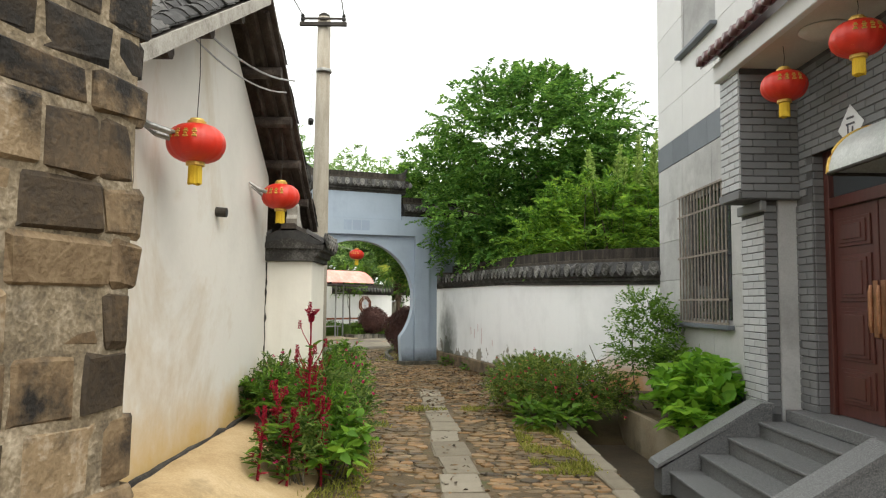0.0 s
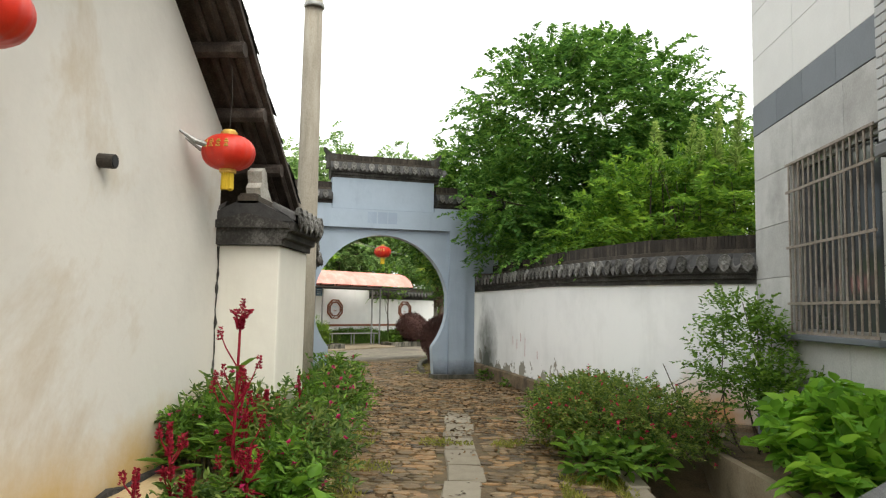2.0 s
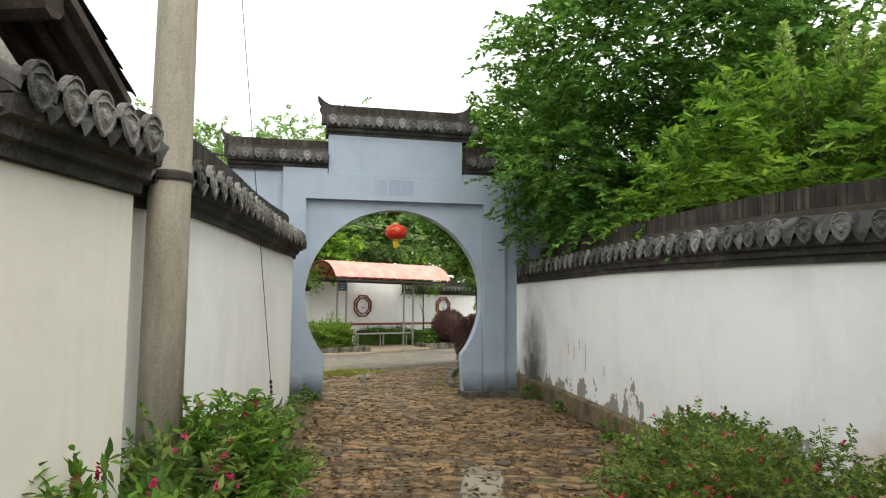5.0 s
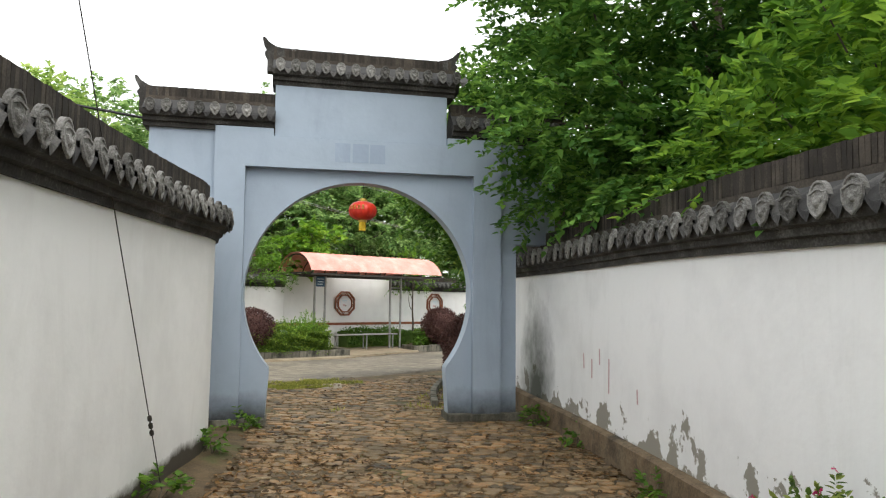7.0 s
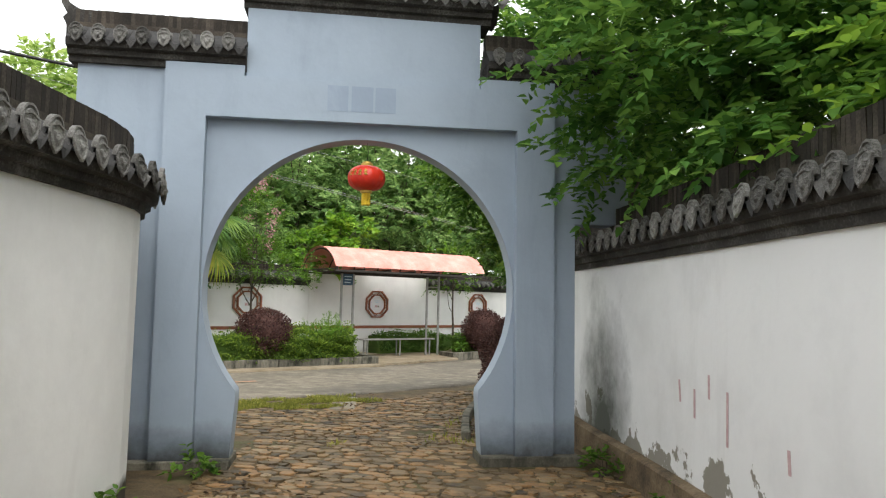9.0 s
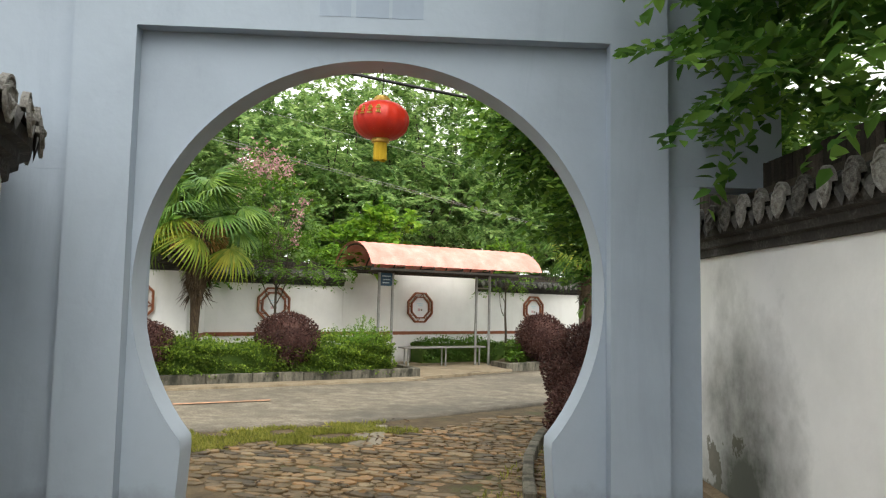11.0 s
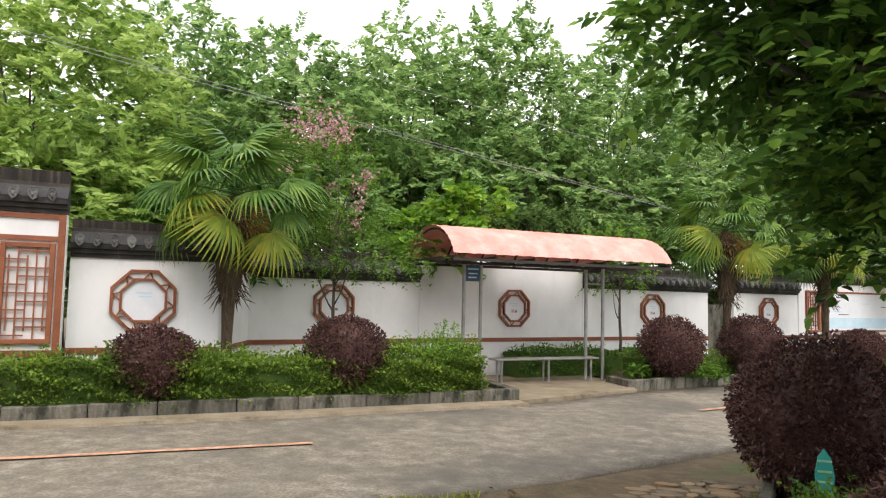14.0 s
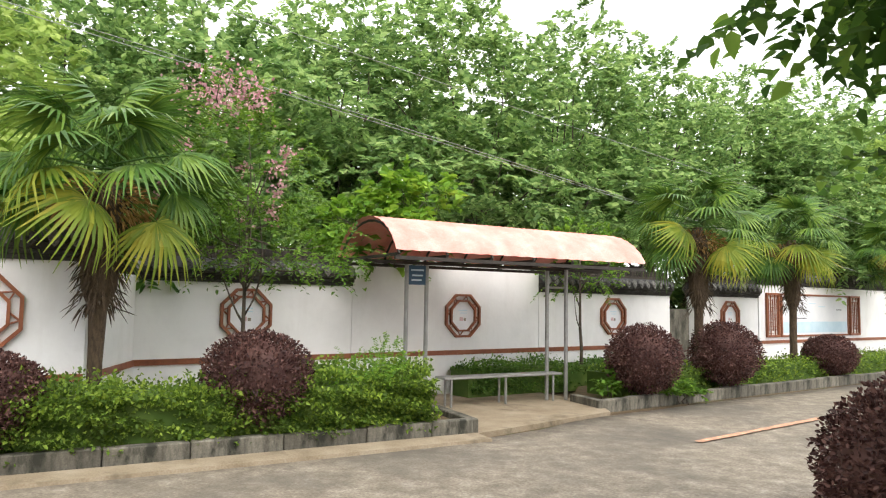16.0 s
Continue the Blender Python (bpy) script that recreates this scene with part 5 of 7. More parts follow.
def far_wall(name, p, q, top, label, cap=True, cap_h=0.46, both=False):
    w = thing(name, pose(p.x, p.y, 0), label, "wall", kind="structure")
    path = straight((p.x, p.y), (q.x, q.y), 0.5)
    bm = sweep(bmesh.new(), path, [(-0.12, -0.05), (0.12, -0.05), (0.12, top), (-0.12, top)])
    part("plaster", bm, M_FARWALL, w, in_world=True)
    bm = sweep(bmesh.new(), path, [(0.121, 0.70), (0.145, 0.70), (0.145, 0.78), (0.121, 0.78)])
    part("rail", bm, M_BROWN, w, "brown painted dado rail", in_world=True)
    if cap:
        coping(w, path, top, 0.12, 0.21, both=both, height=cap_h, small=True)
    return w


N1 = Vector((D1.y, -D1.x, 0))
N2 = Vector((D2.y, -D2.x, 0))
C1 = S1 + D1 * 1.0
C2 = S2 - D2 * 1.63
fw1 = far_wall("wall_far_1", S1 - D1 * 0.92 - N1 * 0.12, C1 - N1 * 0.12, 1.98, "white roadside wall section with octagonal ornament")
far_wall("wall_far_2", C1 - N1 * 0.24, C2 - N2 * 0.0, 1.90, "short white return of the roadside wall", cap=False)
fw2 = far_wall("wall_far_3", C2 - N2 * 0.12, S2 + D2 * 1.72 - N2 * 0.12, 1.84, "white roadside wall section with dark tiled cap")
fw3 = far_wall("wall_far_4", S2 + D2 * 1.73 - N2 * 0.12, S2 + D2 * 5.75 - N2 * 0.12, 2.28, "taller plain white wall behind the bus shelter", cap=False)
fw4 = far_wall("wall_far_5", S2 + D2 * 5.76 - N2 * 0.12, S2 + D2 * 9.75 - N2 * 0.12, 1.84, "white roadside wall section with dark tiled cap")
gp = thing("wall_far_6", pose(-2.3, 34.7, 0), "grey cement gate pier in the roadside wall", "pier", kind="structure")
path = straight(tuple((S2 + D2 * 9.76 - N2 * 0.3)[:2]), tuple((S2 + D2 * 10.7 - N2 * 0.3)[:2]), 0.5)
part("plaster", sweep(bmesh.new(), path, [(-0.12, 0), (0.12, 0), (0.12, 1.55), (-0.12, 1.55)]), M_KERB, gp, in_world=True)
fw5 = far_wall("wall_far_7", S2 + D2 * 10.71 - N2 * 0.12, S2 + D2 * 13.3 - N2 * 0.12, 1.86, "white roadside wall section with dark tiled cap")
fw6 = far_wall("wall_far_8", S2 + D2 * 13.31 - N2 * 0.10, S2 + D2 * 24 - N2 * 0.10, 2.2, "white roadside wall with notice boards")
fw7 = far_wall("wall_far_9", S1 - D1 * 9.0 + N1 * 0.28, S1 - D1 * 0.95 + N1 * 0.28, 2.50, "taller white wall with brown lattice panels", cap_h=0.5)


def octagon_ornament(p, n, size, z, printed=True, group="octagon ornaments"):
    """A fretted brown octagonal frame round a white plaque, set on the wall face."""
    ang = math.degrees(math.atan2(n.y, n.x))
    t = thing("octagon_ornament", pose(p.x, p.y, z, 0, 0, ang), "brown fretwork octagon round a white printed plaque", "wall ornament", group)
    ro, ri = size / 2 / math.cos(math.pi / 8), size / 2 * 0.64 / math.cos(math.pi / 8)

    def oct_ring(r1, r2, x0, x1):
        bm = bmesh.new()
        loops = []
        for r, x in ((r1, x0), (r1, x1), (r2, x1), (r2, x0)):
            loops.append([bm.verts.new((x, r * math.cos(math.pi / 8 + k * math.pi / 4), r * math.sin(math.pi / 8 + k * math.pi / 4))) for k in range(8)])
        for i in range(4):
            a, b = loops[i], loops[(i + 1) % 4]
            for k in range(8):
                bm.faces.new((a[k], a[(k + 1) % 8], b[(k + 1) % 8], b[k]))
        return bm
    of = part("outer_frame", oct_ring(ro, ro - 0.042, 0, 0.05), M_BROWN, t)
    part("inner_frame", oct_ring(ri + 0.036, ri, 0, 0.05), M_BROWN, t)
    bm = bmesh.new()
    v = [bm.verts.new((0.012, ri * math.cos(math.pi / 8 + k * math.pi / 4), ri * math.sin(math.pi / 8 + k * math.pi / 4))) for k in range(8)]
    bm.faces.new(v)
    pq = part("plaque", bm, M_WHITE, t, "white printed plaque")
    for k in range(16):
        a = k * math.pi / 8
        a2 = a + math.pi / 8 * (0.7 if k % 2 else -0.7) * 0.8
        b = bmesh.new()
        tube(b, [(0.025, (ri + 0.02) * math.cos(a) * 0.96, (ri + 0.02) * math.sin(a) * 0.96), (0.025, (ro - 0.02) * 0.96 * math.cos(a2), (ro - 0.02) * 0.96 * math.sin(a2))], 0.011, 4)
        part("fret", b, M_BROWN, of)
    for dy, dz, ly, lz, mt in ((0.0, 0.10, 0.20, 0.018, M_PALEBLUE), (0.02, 0.05, 0.16, 0.014, M_PALEBLUE)) + (((-0.03, -0.06, 0.08, 0.07, M_FADED), (0.05, -0.07, 0.05, 0.05, M_SLAB)) if printed else ()):
        s = size / 0.8
        part("print_mark", nbox(0.014, 0.016, dy * s - ly * s / 2, dy * s + ly * s / 2, dz * s - lz * s / 2, dz * s + lz * s / 2), mt, pq)
    return t


octagon_ornament(S1 + N1 * 0.004, N1, 0.84, 1.42, False)
for s in (0.0, 3.92, 7.85, 12.05):
    octagon_ornament(S2 + D2 * s + N2 * 0.004, N2, 0.76, 1.38)

# lattice and notice board on the taller wall
def lattice(p, d, n, w, z0, z1, label="brown wooden lattice panel fixed to the white wall"):
    ang = math.degrees(math.atan2(d.y, d.x))
    t = thing("lattice_panel", pose(p.x, p.y, z0, 0, 0, ang), label, "lattice", "lattice panels")
    h = z1 - z0
    for x0, x1, a, b in ((0, 0.06, 0, h), (w - 0.06, w, 0, h), (0.061, w - 0.061, 0, 0.06), (0.061, w - 0.061, h - 0.06, h)):
        part("frame_bar", nbox(x0, x1, -0.06, -0.002, a, b, 0.005), M_BROWN, t)
    r = random.Random(3)
    for k in range(1, 6):
        x = w * k / 6
        part("lattice_bar", nbox(x - 0.009, x + 0.009, -0.045, -0.02, 0.06 + (0.1 if k % 2 else 0), h - 0.06 - (0.1 if k % 2 else 0)), M_BROWN, t)
    for k in range(1, 12):
        z = h * k / 12
        a, b = (0.06, w - 0.06) if k % 3 == 0 else ((0.06, w * 0.5) if k % 3 == 1 else (w * 0.34, w - 0.06))
        part("lattice_bar", nbox(a, b, -0.043, -0.022, z - 0.009, z + 0.009), M_BROWN, t)
    return t


def board(p, d, w, z0, z1, label):
    ang = math.degrees(math.atan2(d.y, d.x))
    t = thing("notice_board", pose(p.x, p.y, z0, 0, 0, ang), label, "notice board", "notice boards")
    h = z1 - z0
    sheet = part("sheet", nbox(0.05, w - 0.05, -0.03, -0.004, 0.05, h - 0.05), M_WHITE, t)
    for x0, x1, a, b in ((0, 0.05, 0, h), (w - 0.05, w, 0, h), (0.051, w - 0.051, 0, 0.05), (0.051, w - 0.051, h - 0.05, h)):
        part("frame_bar", nbox(x0, x1, -0.05, -0.002, a, b, 0.004), M_BROWN, t)
    part("print_block", nbox(0.1, w - 0.1, -0.034, -0.031, 0.10, h * 0.35), M_PALEBLUE, sheet, "pale blue printed picture")
    r = random.Random(8)
    for k in range(7):
        x = r.uniform(0.15, w - 0.7)
        z = h * (0.42 + 0.07 * k)
        part("text_line", nbox(x, x + r.uniform(0.25, 0.5), -0.034, -0.031, z, z + 0.022), M_PALEBLUE if k % 3 else M_INK, sheet)
    return t


W9 = S1 + N1 * 0.402
lattice(W9 - D1 * 1.66, D1, N1, 0.60, 0.86, 2.12)
board(W9 - D1 * 4.35, D1, 2.66, 0.86, 2.12, "white notice board with pale blue prints, brown frame")
lattice(W9 - D1 * 5.0, D1, N1, 0.60, 0.86, 2.12)
part("frame_rail", sweep(bmesh.new(), straight(tuple((S1 - D1 * 9 + N1 * 0.402)[:2]), tuple((S1 - D1 * 0.96 + N1 * 0.402)[:2]), 1), [(0, 2.15), (0.03, 2.15), (0.03, 2.21), (0, 2.21)]), M_BROWN, fw7, in_world=True)
part("frame_rail", sweep(bmesh.new(), straight(tuple((S1 - D1 * 9 + N1 * 0.402)[:2]), tuple((S1 - D1 * 0.96 + N1 * 0.402)[:2]), 1), [(0, 2.43), (0.03, 2.43), (0.03, 2.49), (0, 2.49)]), M_BROWN, fw7, in_world=True)
p = S1 - D1 * 1.0 + N1 * 0.402
part("frame_post", nbox(-0.04, 0.04, -0.04, 0.03, 0.0, 2.49), M_BROWN, fw7, at=wmat(fw7).inverted() @ pose(p.x, p.y, 0, 0, 0, 47))
W8 = S2 + N2 * 0.022
lattice(W8 + D2 * 13.6, D2, N2, 0.6, 0.86, 2.0)
board(W8 + D2 * 14.3, D2, 3.6, 0.86, 2.0, "white notice board with pale blue prints beyond the palms")
lattice(W8 + D2 * 18.0, D2, N2, 0.6, 0.86, 2.0)

# ---- bus shelter ----
SH = pose(-5.96, 26.44, 0.035, 0, 0, 47.5)
sh = thing("bus_shelter", SH, "steel bus shelter with a curved orange tiled roof", "bus shelter")
bm = bmesh.new()
LEN, HALF, RISE, ZE = 4.52, 1.0, 0.52, 2.25
n_a, n_l = 28, 76
rows = []
for i in range(n_l + 1):
    x = LEN * i / n_l
    row = []
    for k in range(n_a + 1):
        a = math.pi * (0.12 + 0.76 * k / n_a)
        yy = HALF - HALF * math.cos(a) / math.cos(math.pi * 0.12)
        zz = ZE + RISE * (math.sin(a) - math.sin(math.pi * 0.12)) / (1 - math.sin(math.pi * 0.12))
        bulge = 0.005 * math.cos(2 * math.pi * i / 4)
        row.append(bm.verts.new((x, yy, zz + bulge + 0.012 * (k % 2))))
    rows.append(row)
for a, b in zip(rows, rows[1:]):
    for k in range(n_a):
        bm.faces.new((a[k], a[k + 1], b[k + 1], b[k]))
part("roof_sheet", bm, M_ROOFRED, sh, "ribbed orange-pink resin tile roof", smooth=True)
for i in range(7):
    x = 0.05 + (LEN - 0.1) * i / 6
    pts = []
    for k in range(13):
        a = math.pi * (0.12 + 0.76 * k / 12)
        pts.append((x, HALF - HALF * math.cos(a) / math.cos(math.pi * 0.12), ZE - 0.05 + RISE * (math.sin(a) - math.sin(math.pi * 0.12)) / (1 - math.sin(math.pi * 0.12))))
    part("roof_rib", tube(bmesh.new(), pts, 0.018, 6), M_IRON, sh)
    part("tie_beam", nbox(x - 0.02, x + 0.02, 0.02, 2 * HALF - 0.02, ZE - 0.075, ZE - 0.035), M_IRON, sh)
for y in (0.03, 1.02, 2 * HALF - 0.03):
    part("long_beam", nbox(0, LEN, y - 0.025, y + 0.025, ZE - 0.125, ZE - 0.077), M_IRON, sh)
for x, y in ((0.76, 1.15), (1.10, 1.15), (3.34, 1.05), (3.66, 0.95)):
    part("post", tube(bmesh.new(), [(x, y, -0.05), (x, y, ZE - 0.10)], 0.033, 10), M_STEEL, sh, "dull galvanised steel post")
part("brace", tube(bmesh.new(), [(3.34, 1.05, 1.85), (3.66, 0.95, 1.85)], 0.018, 6), M_STEEL, sh)
sgn = part("stop_sign", nbox(0.785, 1.075, 1.13, 1.15, 1.83, 2.12, 0.004), M_BLUE, sh, "small dark blue bus stop plate")
for k, (a, b, z) in enumerate(((0.82, 1.04, 2.05), (0.84, 1.02, 1.97), (0.83, 1.0, 1.90))):
    part("text_bar", nbox(a, b, 1.126, 1.1295, z - 0.012, z + 0.012), M_PALEBLUE, sgn)
bench = thing("bench", SH @ pose(1.3, 0.9, 0), "plain grey steel bench under the bus shelter", "bench")
part("seat", nbox(0, 2.25, 0.0, 0.30, 0.42, 0.455, 0.008), M_STEEL, bench)
for x in (0.15, 1.15, 2.1):
    part("leg", tube(bmesh.new(), [(x, 0.06, -0.03), (x, 0.06, 0.42)], 0.02, 8), M_STEEL, bench)
    part("leg", tube(bmesh.new(), [(x, 0.24, -0.03), (x, 0.24, 0.42)], 0.02, 8), M_STEEL, bench)


# ---- vegetation builders ----
def leaf_mesh(name, P, D, N, L, Wd, mat, droop=0.15, fold=0.18):
    """Many pointed leaves, each two blades folded along the midrib. P base, D direction, N upper side, L length, Wd width."""
    n = len(P)
    D = D / np.linalg.norm(D, axis=1, keepdims=True)
    S = np.cross(D, N)
    S /= np.linalg.norm(S, axis=1, keepdims=True) + 1e-9
    U = np.cross(S, D)
    L = np.broadcast_to(np.asarray(L, float), (n,))[:, None]
    Wd = np.broadcast_to(np.asarray(Wd, float), (n,))[:, None]
    dn = np.array([0, 0, 1.0]) * L
    m1 = P + D * L * 0.30 - dn * droop * 0.1
    m2 = P + D * L * 0.66 - dn * droop * 0.45
    tip = P + D * L - dn * droop
    up = U * Wd * fold
    V = np.stack([P, m1 + S * Wd * 0.5 + up, m2 + S * Wd * 0.37 + up * 0.8, tip, m2 - S * Wd * 0.37 + up * 0.8, m1 - S * Wd * 0.5 + up], 1).reshape(-1, 3)
    base = np.arange(n) * 6
    F = np.stack([base, base + 1, base + 2, base + 3, base, base + 3, base + 4, base + 5], 1).reshape(-1)
    me = bpy.data.meshes.new(name)
    me.vertices.add(6 * n)
    me.vertices.foreach_set("co", V.astype(np.float32).ravel())
    me.loops.add(8 * n)
    me.loops.foreach_set("vertex_index", F.astype(np.int32))
    me.polygons.add(2 * n)
    me.polygons.foreach_set("loop_start", np.arange(0, 8 * n, 4, dtype=np.int32))
    me.update(calc_edges=True)
    me.materials.append(mat)
    return me


def rng_unit(g, n):
    v = g.normal(size=(n, 3))
    return v / np.linalg.norm(v, axis=1, keepdims=True)


def sprays(g, lobes, count, per, spray_len, leaf_l, leaf_w, up=0.25, shell=0.5, sag=0.35):
    """Leafy sprays over a union of ellipsoids (centre, radii): leaves set in pairs along drooping twigs."""
    Ps, Ds, Ns, Ls = [], [], [], []
    starts = []
    vol = np.array([r[0] * r[1] * r[2] for c, r in lobes]) ** 0.75
    pick = g.choice(len(lobes), size=count, p=vol / vol.sum())
    for i in range(count):
        c, r = lobes[pick[i]]
        u = rng_unit(g, 1)[0]
        if u[2] < -0.55:
            u[2] *= 0.4
        rad = (shell + (1 - shell) * g.random() ** 0.6) * g.uniform(0.86, 1.10)
        s = np.array(c) + u * np.array(r) * rad
        d = u * 0.9 + rng_unit(g, 1)[0] * 0.7 + np.array([0, 0, up])
        d /= np.linalg.norm(d)
        starts.append((s, d))
        m = per
        t = np.linspace(0.05, 1, m)
        ln = spray_len * g.uniform(0.6, 1.25)
        pos = s + d * (t * ln)[:, None] - np.array([0, 0, 1.0]) * (sag * ln * t ** 2)[:, None]
        side = np.cross(d, [0, 0, 1.0]) + rng_unit(g, 1)[0] * 0.3
        side /= np.linalg.norm(side) + 1e-9
        sg = np.where(np.arange(m) % 2 == 0, 1.0, -1.0)[:, None]
        ld = side * sg * 0.9 + d * 0.55 + g.normal(size=(m, 3)) * 0.28
        nn = np.array([0, 0, 1.0]) + g.normal(size=(m, 3)) * 0.35
        Ps.append(pos)
        Ds.append(ld)
        Ns.append(nn)
        Ls.append(g.uniform(0.7, 1.2, m))
    P, D, N, S = np.concatenate(Ps), np.concatenate(Ds), np.concatenate(Ns), np.concatenate(Ls)
    return P, D, N, leaf_l * S, leaf_w * S, starts


def branch(bm, a, b, r0, r1, g, bend=0.15, n=6, seg=5):
    a, b = Vector(a), Vector(b)
    ln = (b - a).length
    off = Vector(g.normal(size=3)) * bend * ln
    pts = [a.lerp(b, t) + off * math.sin(math.pi * t) * 0.5 + Vector((0, 0, -0.12 * ln * math.sin(math.pi * t))) for t in [k / seg for k in range(seg + 1)]]
    tube(bm, pts, [r0 + (r1 - r0) * k / seg for k in range(seg + 1)], n)


def tree(name, base, lobes, count, per, spray_len, leaf, mat, label, seed, trunk_r=0.12, fork=0.45, limbs=10, category="tree", bark=None, sag=0.35, up=0.25, shell=0.5, group="", lean=(0, 0)):
    """A tapered trunk with limbs into the crown, and a crown of many leaves in sprays. Lobes are relative to the base."""
    g = np.random.default_rng(seed)
    t = thing(name, pose(*base), label, category, group)
    P, D, N, L, Wd, starts = sprays(g, lobes, count, per, spray_len, leaf[0], leaf[1], up, shell, sag)
    zc = lobes[0][0][2]
    zf = zc * fork
    bm = bmesh.new()
    fx, fy = lobes[0][0][0] * 0.5 + lean[0], lobes[0][0][1] * 0.5 + lean[1]
    tube(bm, [(0, 0, -0.15), (0.02, 0.01, zf * 0.3), (fx * 0.5 + 0.03, fy * 0.5 - 0.02, zf * 0.65), (fx, fy, zf), (lobes[0][0][0], lobes[0][0][1], zc)], [trunk_r * 1.25, trunk_r, trunk_r * 0.9, trunk_r * 0.8, trunk_r * 0.3], 9)
    part("trunk", bm, bark or M_BARK, t, smooth=True)
    for i in range(limbs):
        bm = bmesh.new()
        s, d = starts[int(g.integers(0, len(starts)))]
        z0 = zf + (zc - zf) * g.uniform(0, 0.8)
        k = (z0 - zf) / max(zc - zf, 0.01)
        a = (fx + (lobes[0][0][0] - fx) * k, fy + (lobes[0][0][1] - fy) * k, z0)
        branch(bm, a, s, trunk_r * 0.45, trunk_r * 0.07, g)
        part("limb", bm, bark or M_BARK, t, smooth=True)
    bm = bmesh.new()
    for i in range(0, len(starts), max(1, len(starts) // 60)):
        s, d = starts[i]
        tube(bm, [s - d * spray_len * 0.7, s + d * spray_len * 0.5], [0.008, 0.003], 3, False)
    part("twig_mass", bm, bark or M_BARK, t)["kind"] = "stuff"
    ob = new("crown", leaf_mesh("crown", P, D, N, L, Wd, mat))
    ob.parent = t
    return t


def blob_core(bm, c, r, seed, amp=0.12, sub=3):
    res = bmesh.ops.create_icosphere(bm, subdivisions=sub, radius=1.0)
    for v in res["verts"]:
        k = 1 + amp * noise.noise(v.co * 2.1 + Vector((seed, 0, 0)))
        v.co = Vector((c[0] + v.co.x * r[0] * k, c[1] + v.co.y * r[1] * k, c[2] + v.co.z * r[2] * k))
    return bm


def ball_bush(base, r, zc, seed, label, n=9000, mat=None, hz=1.0, leaf=(0.042, 0.022), group="clipped purple bushes"):
    """A clipped round bush: short trunk, twiggy dark core and a skin of small leaves with an uneven outline."""
    mat = mat or M_LPURP
    g = np.random.default_rng(seed)
    t = thing("round_bush", pose(*base), label, "bush", group)
    part("stem", tube(bmesh.new(), [(0, 0, -0.1), (0.01, 0, zc)], [0.05, 0.03], 7), M_BARK, t)
    part("core", blob_core(bmesh.new(), (0, 0, zc), (r * 0.84, r * 0.84, r * 0.84 * hz), seed), mat, t, smooth=True)
    u = rng_unit(g, n)
    lump = np.array([1 + 0.10 * noise.noise(Vector(a) * 2.1 + Vector((seed, 0, 0))) + 0.05 * noise.noise(Vector(a) * 6 + Vector((seed, 3, 0))) for a in u])[:, None]
    P = u * np.array([r, r, r * hz]) * lump * g.uniform(0.84, 1.04, (n, 1)) + np.array([0, 0, zc])
    D = u * 0.8 + g.normal(size=(n, 3)) * 0.55 + np.array([0, 0, 0.25])
    N = u + g.normal(size=(n, 3)) * 0.6
    s = g.uniform(0.7, 1.3, n)
    ob = new("foliage", leaf_mesh("foliage", P, D, N, leaf[0] * s, leaf[1] * s, mat))
    ob.parent = t
    return t


def hedge(path, depth, h, z0, seed, label, n, mat=None):
    """A clipped hedge along a plan line, slightly uneven on top."""
    mat = mat or M_LHEDGE
    g = np.random.default_rng(seed)
    p0 = path[0]
    t = thing("hedge", pose(p0[0], p0[1], 0), label, "hedge", "roadside hedges")
    line = arc_path(path, 0.3)
    # core in a darker green, painting the shade of gaps between leaves
    part("core", sweep(bmesh.new(), line, [(-depth * 0.42, z0 - 0.05), (depth * 0.42, z0 - 0.05), (depth * 0.42, z0 + h * 0.86), (depth * 0.3, z0 + h * 0.92), (-depth * 0.42, z0 + h * 0.92)]), M_LBED, t, in_world=True)
    A = np.array([[p.x, p.y] for p in line])
    nn = np.array([[v.x, v.y] for v in normals2(line)])
    k = g.random(n) * (len(line) - 1)
    i = k.astype(int)
    f = (k - i)[:, None]
    c = A[i] * (1 - f) + A[i + 1] * f
    no = nn[i]
    m = g.random(n)
    top = m < 0.5
    off = np.where(top, g.uniform(-0.5, 0.5, n), 0.40 + 0.16 * g.random(n) ** 1.6) * depth
    lump = np.array([0.17 * noise.noise(Vector((x * 1.5, y * 1.5, seed))) + 0.10 * noise.noise(Vector((x * 5, y * 5, seed))) for x, y in c])
    z = np.where(top, z0 + h * (0.86 + 0.17 * g.random(n) + 0.32 * g.random(n) ** 9) + lump, z0 + h * g.random(n) ** 0.8)
    off = off + np.where(top, 0, lump * 0.7 + 0.05 * np.sin(z * 23 + c[:, 0] * 9))
    P = np.column_stack([c + no * off[:, None], z])
    D = np.column_stack([no * np.where(top, 0.15, 0.8)[:, None], np.where(top, 0.8, 0.3)]) + g.normal(size=(n, 3)) * 0.5
    N = np.column_stack([no * 0.4, np.ones(n)]) + g.normal(size=(n, 3)) * 0.5
    s = g.uniform(0.6, 1.4, n)
    P -= np.array([p0[0], p0[1], 0])
    ob = new("foliage", leaf_mesh("foliage", P, D, N, 0.050 * s, 0.030 * s, mat))
    ob.parent = t
    return t


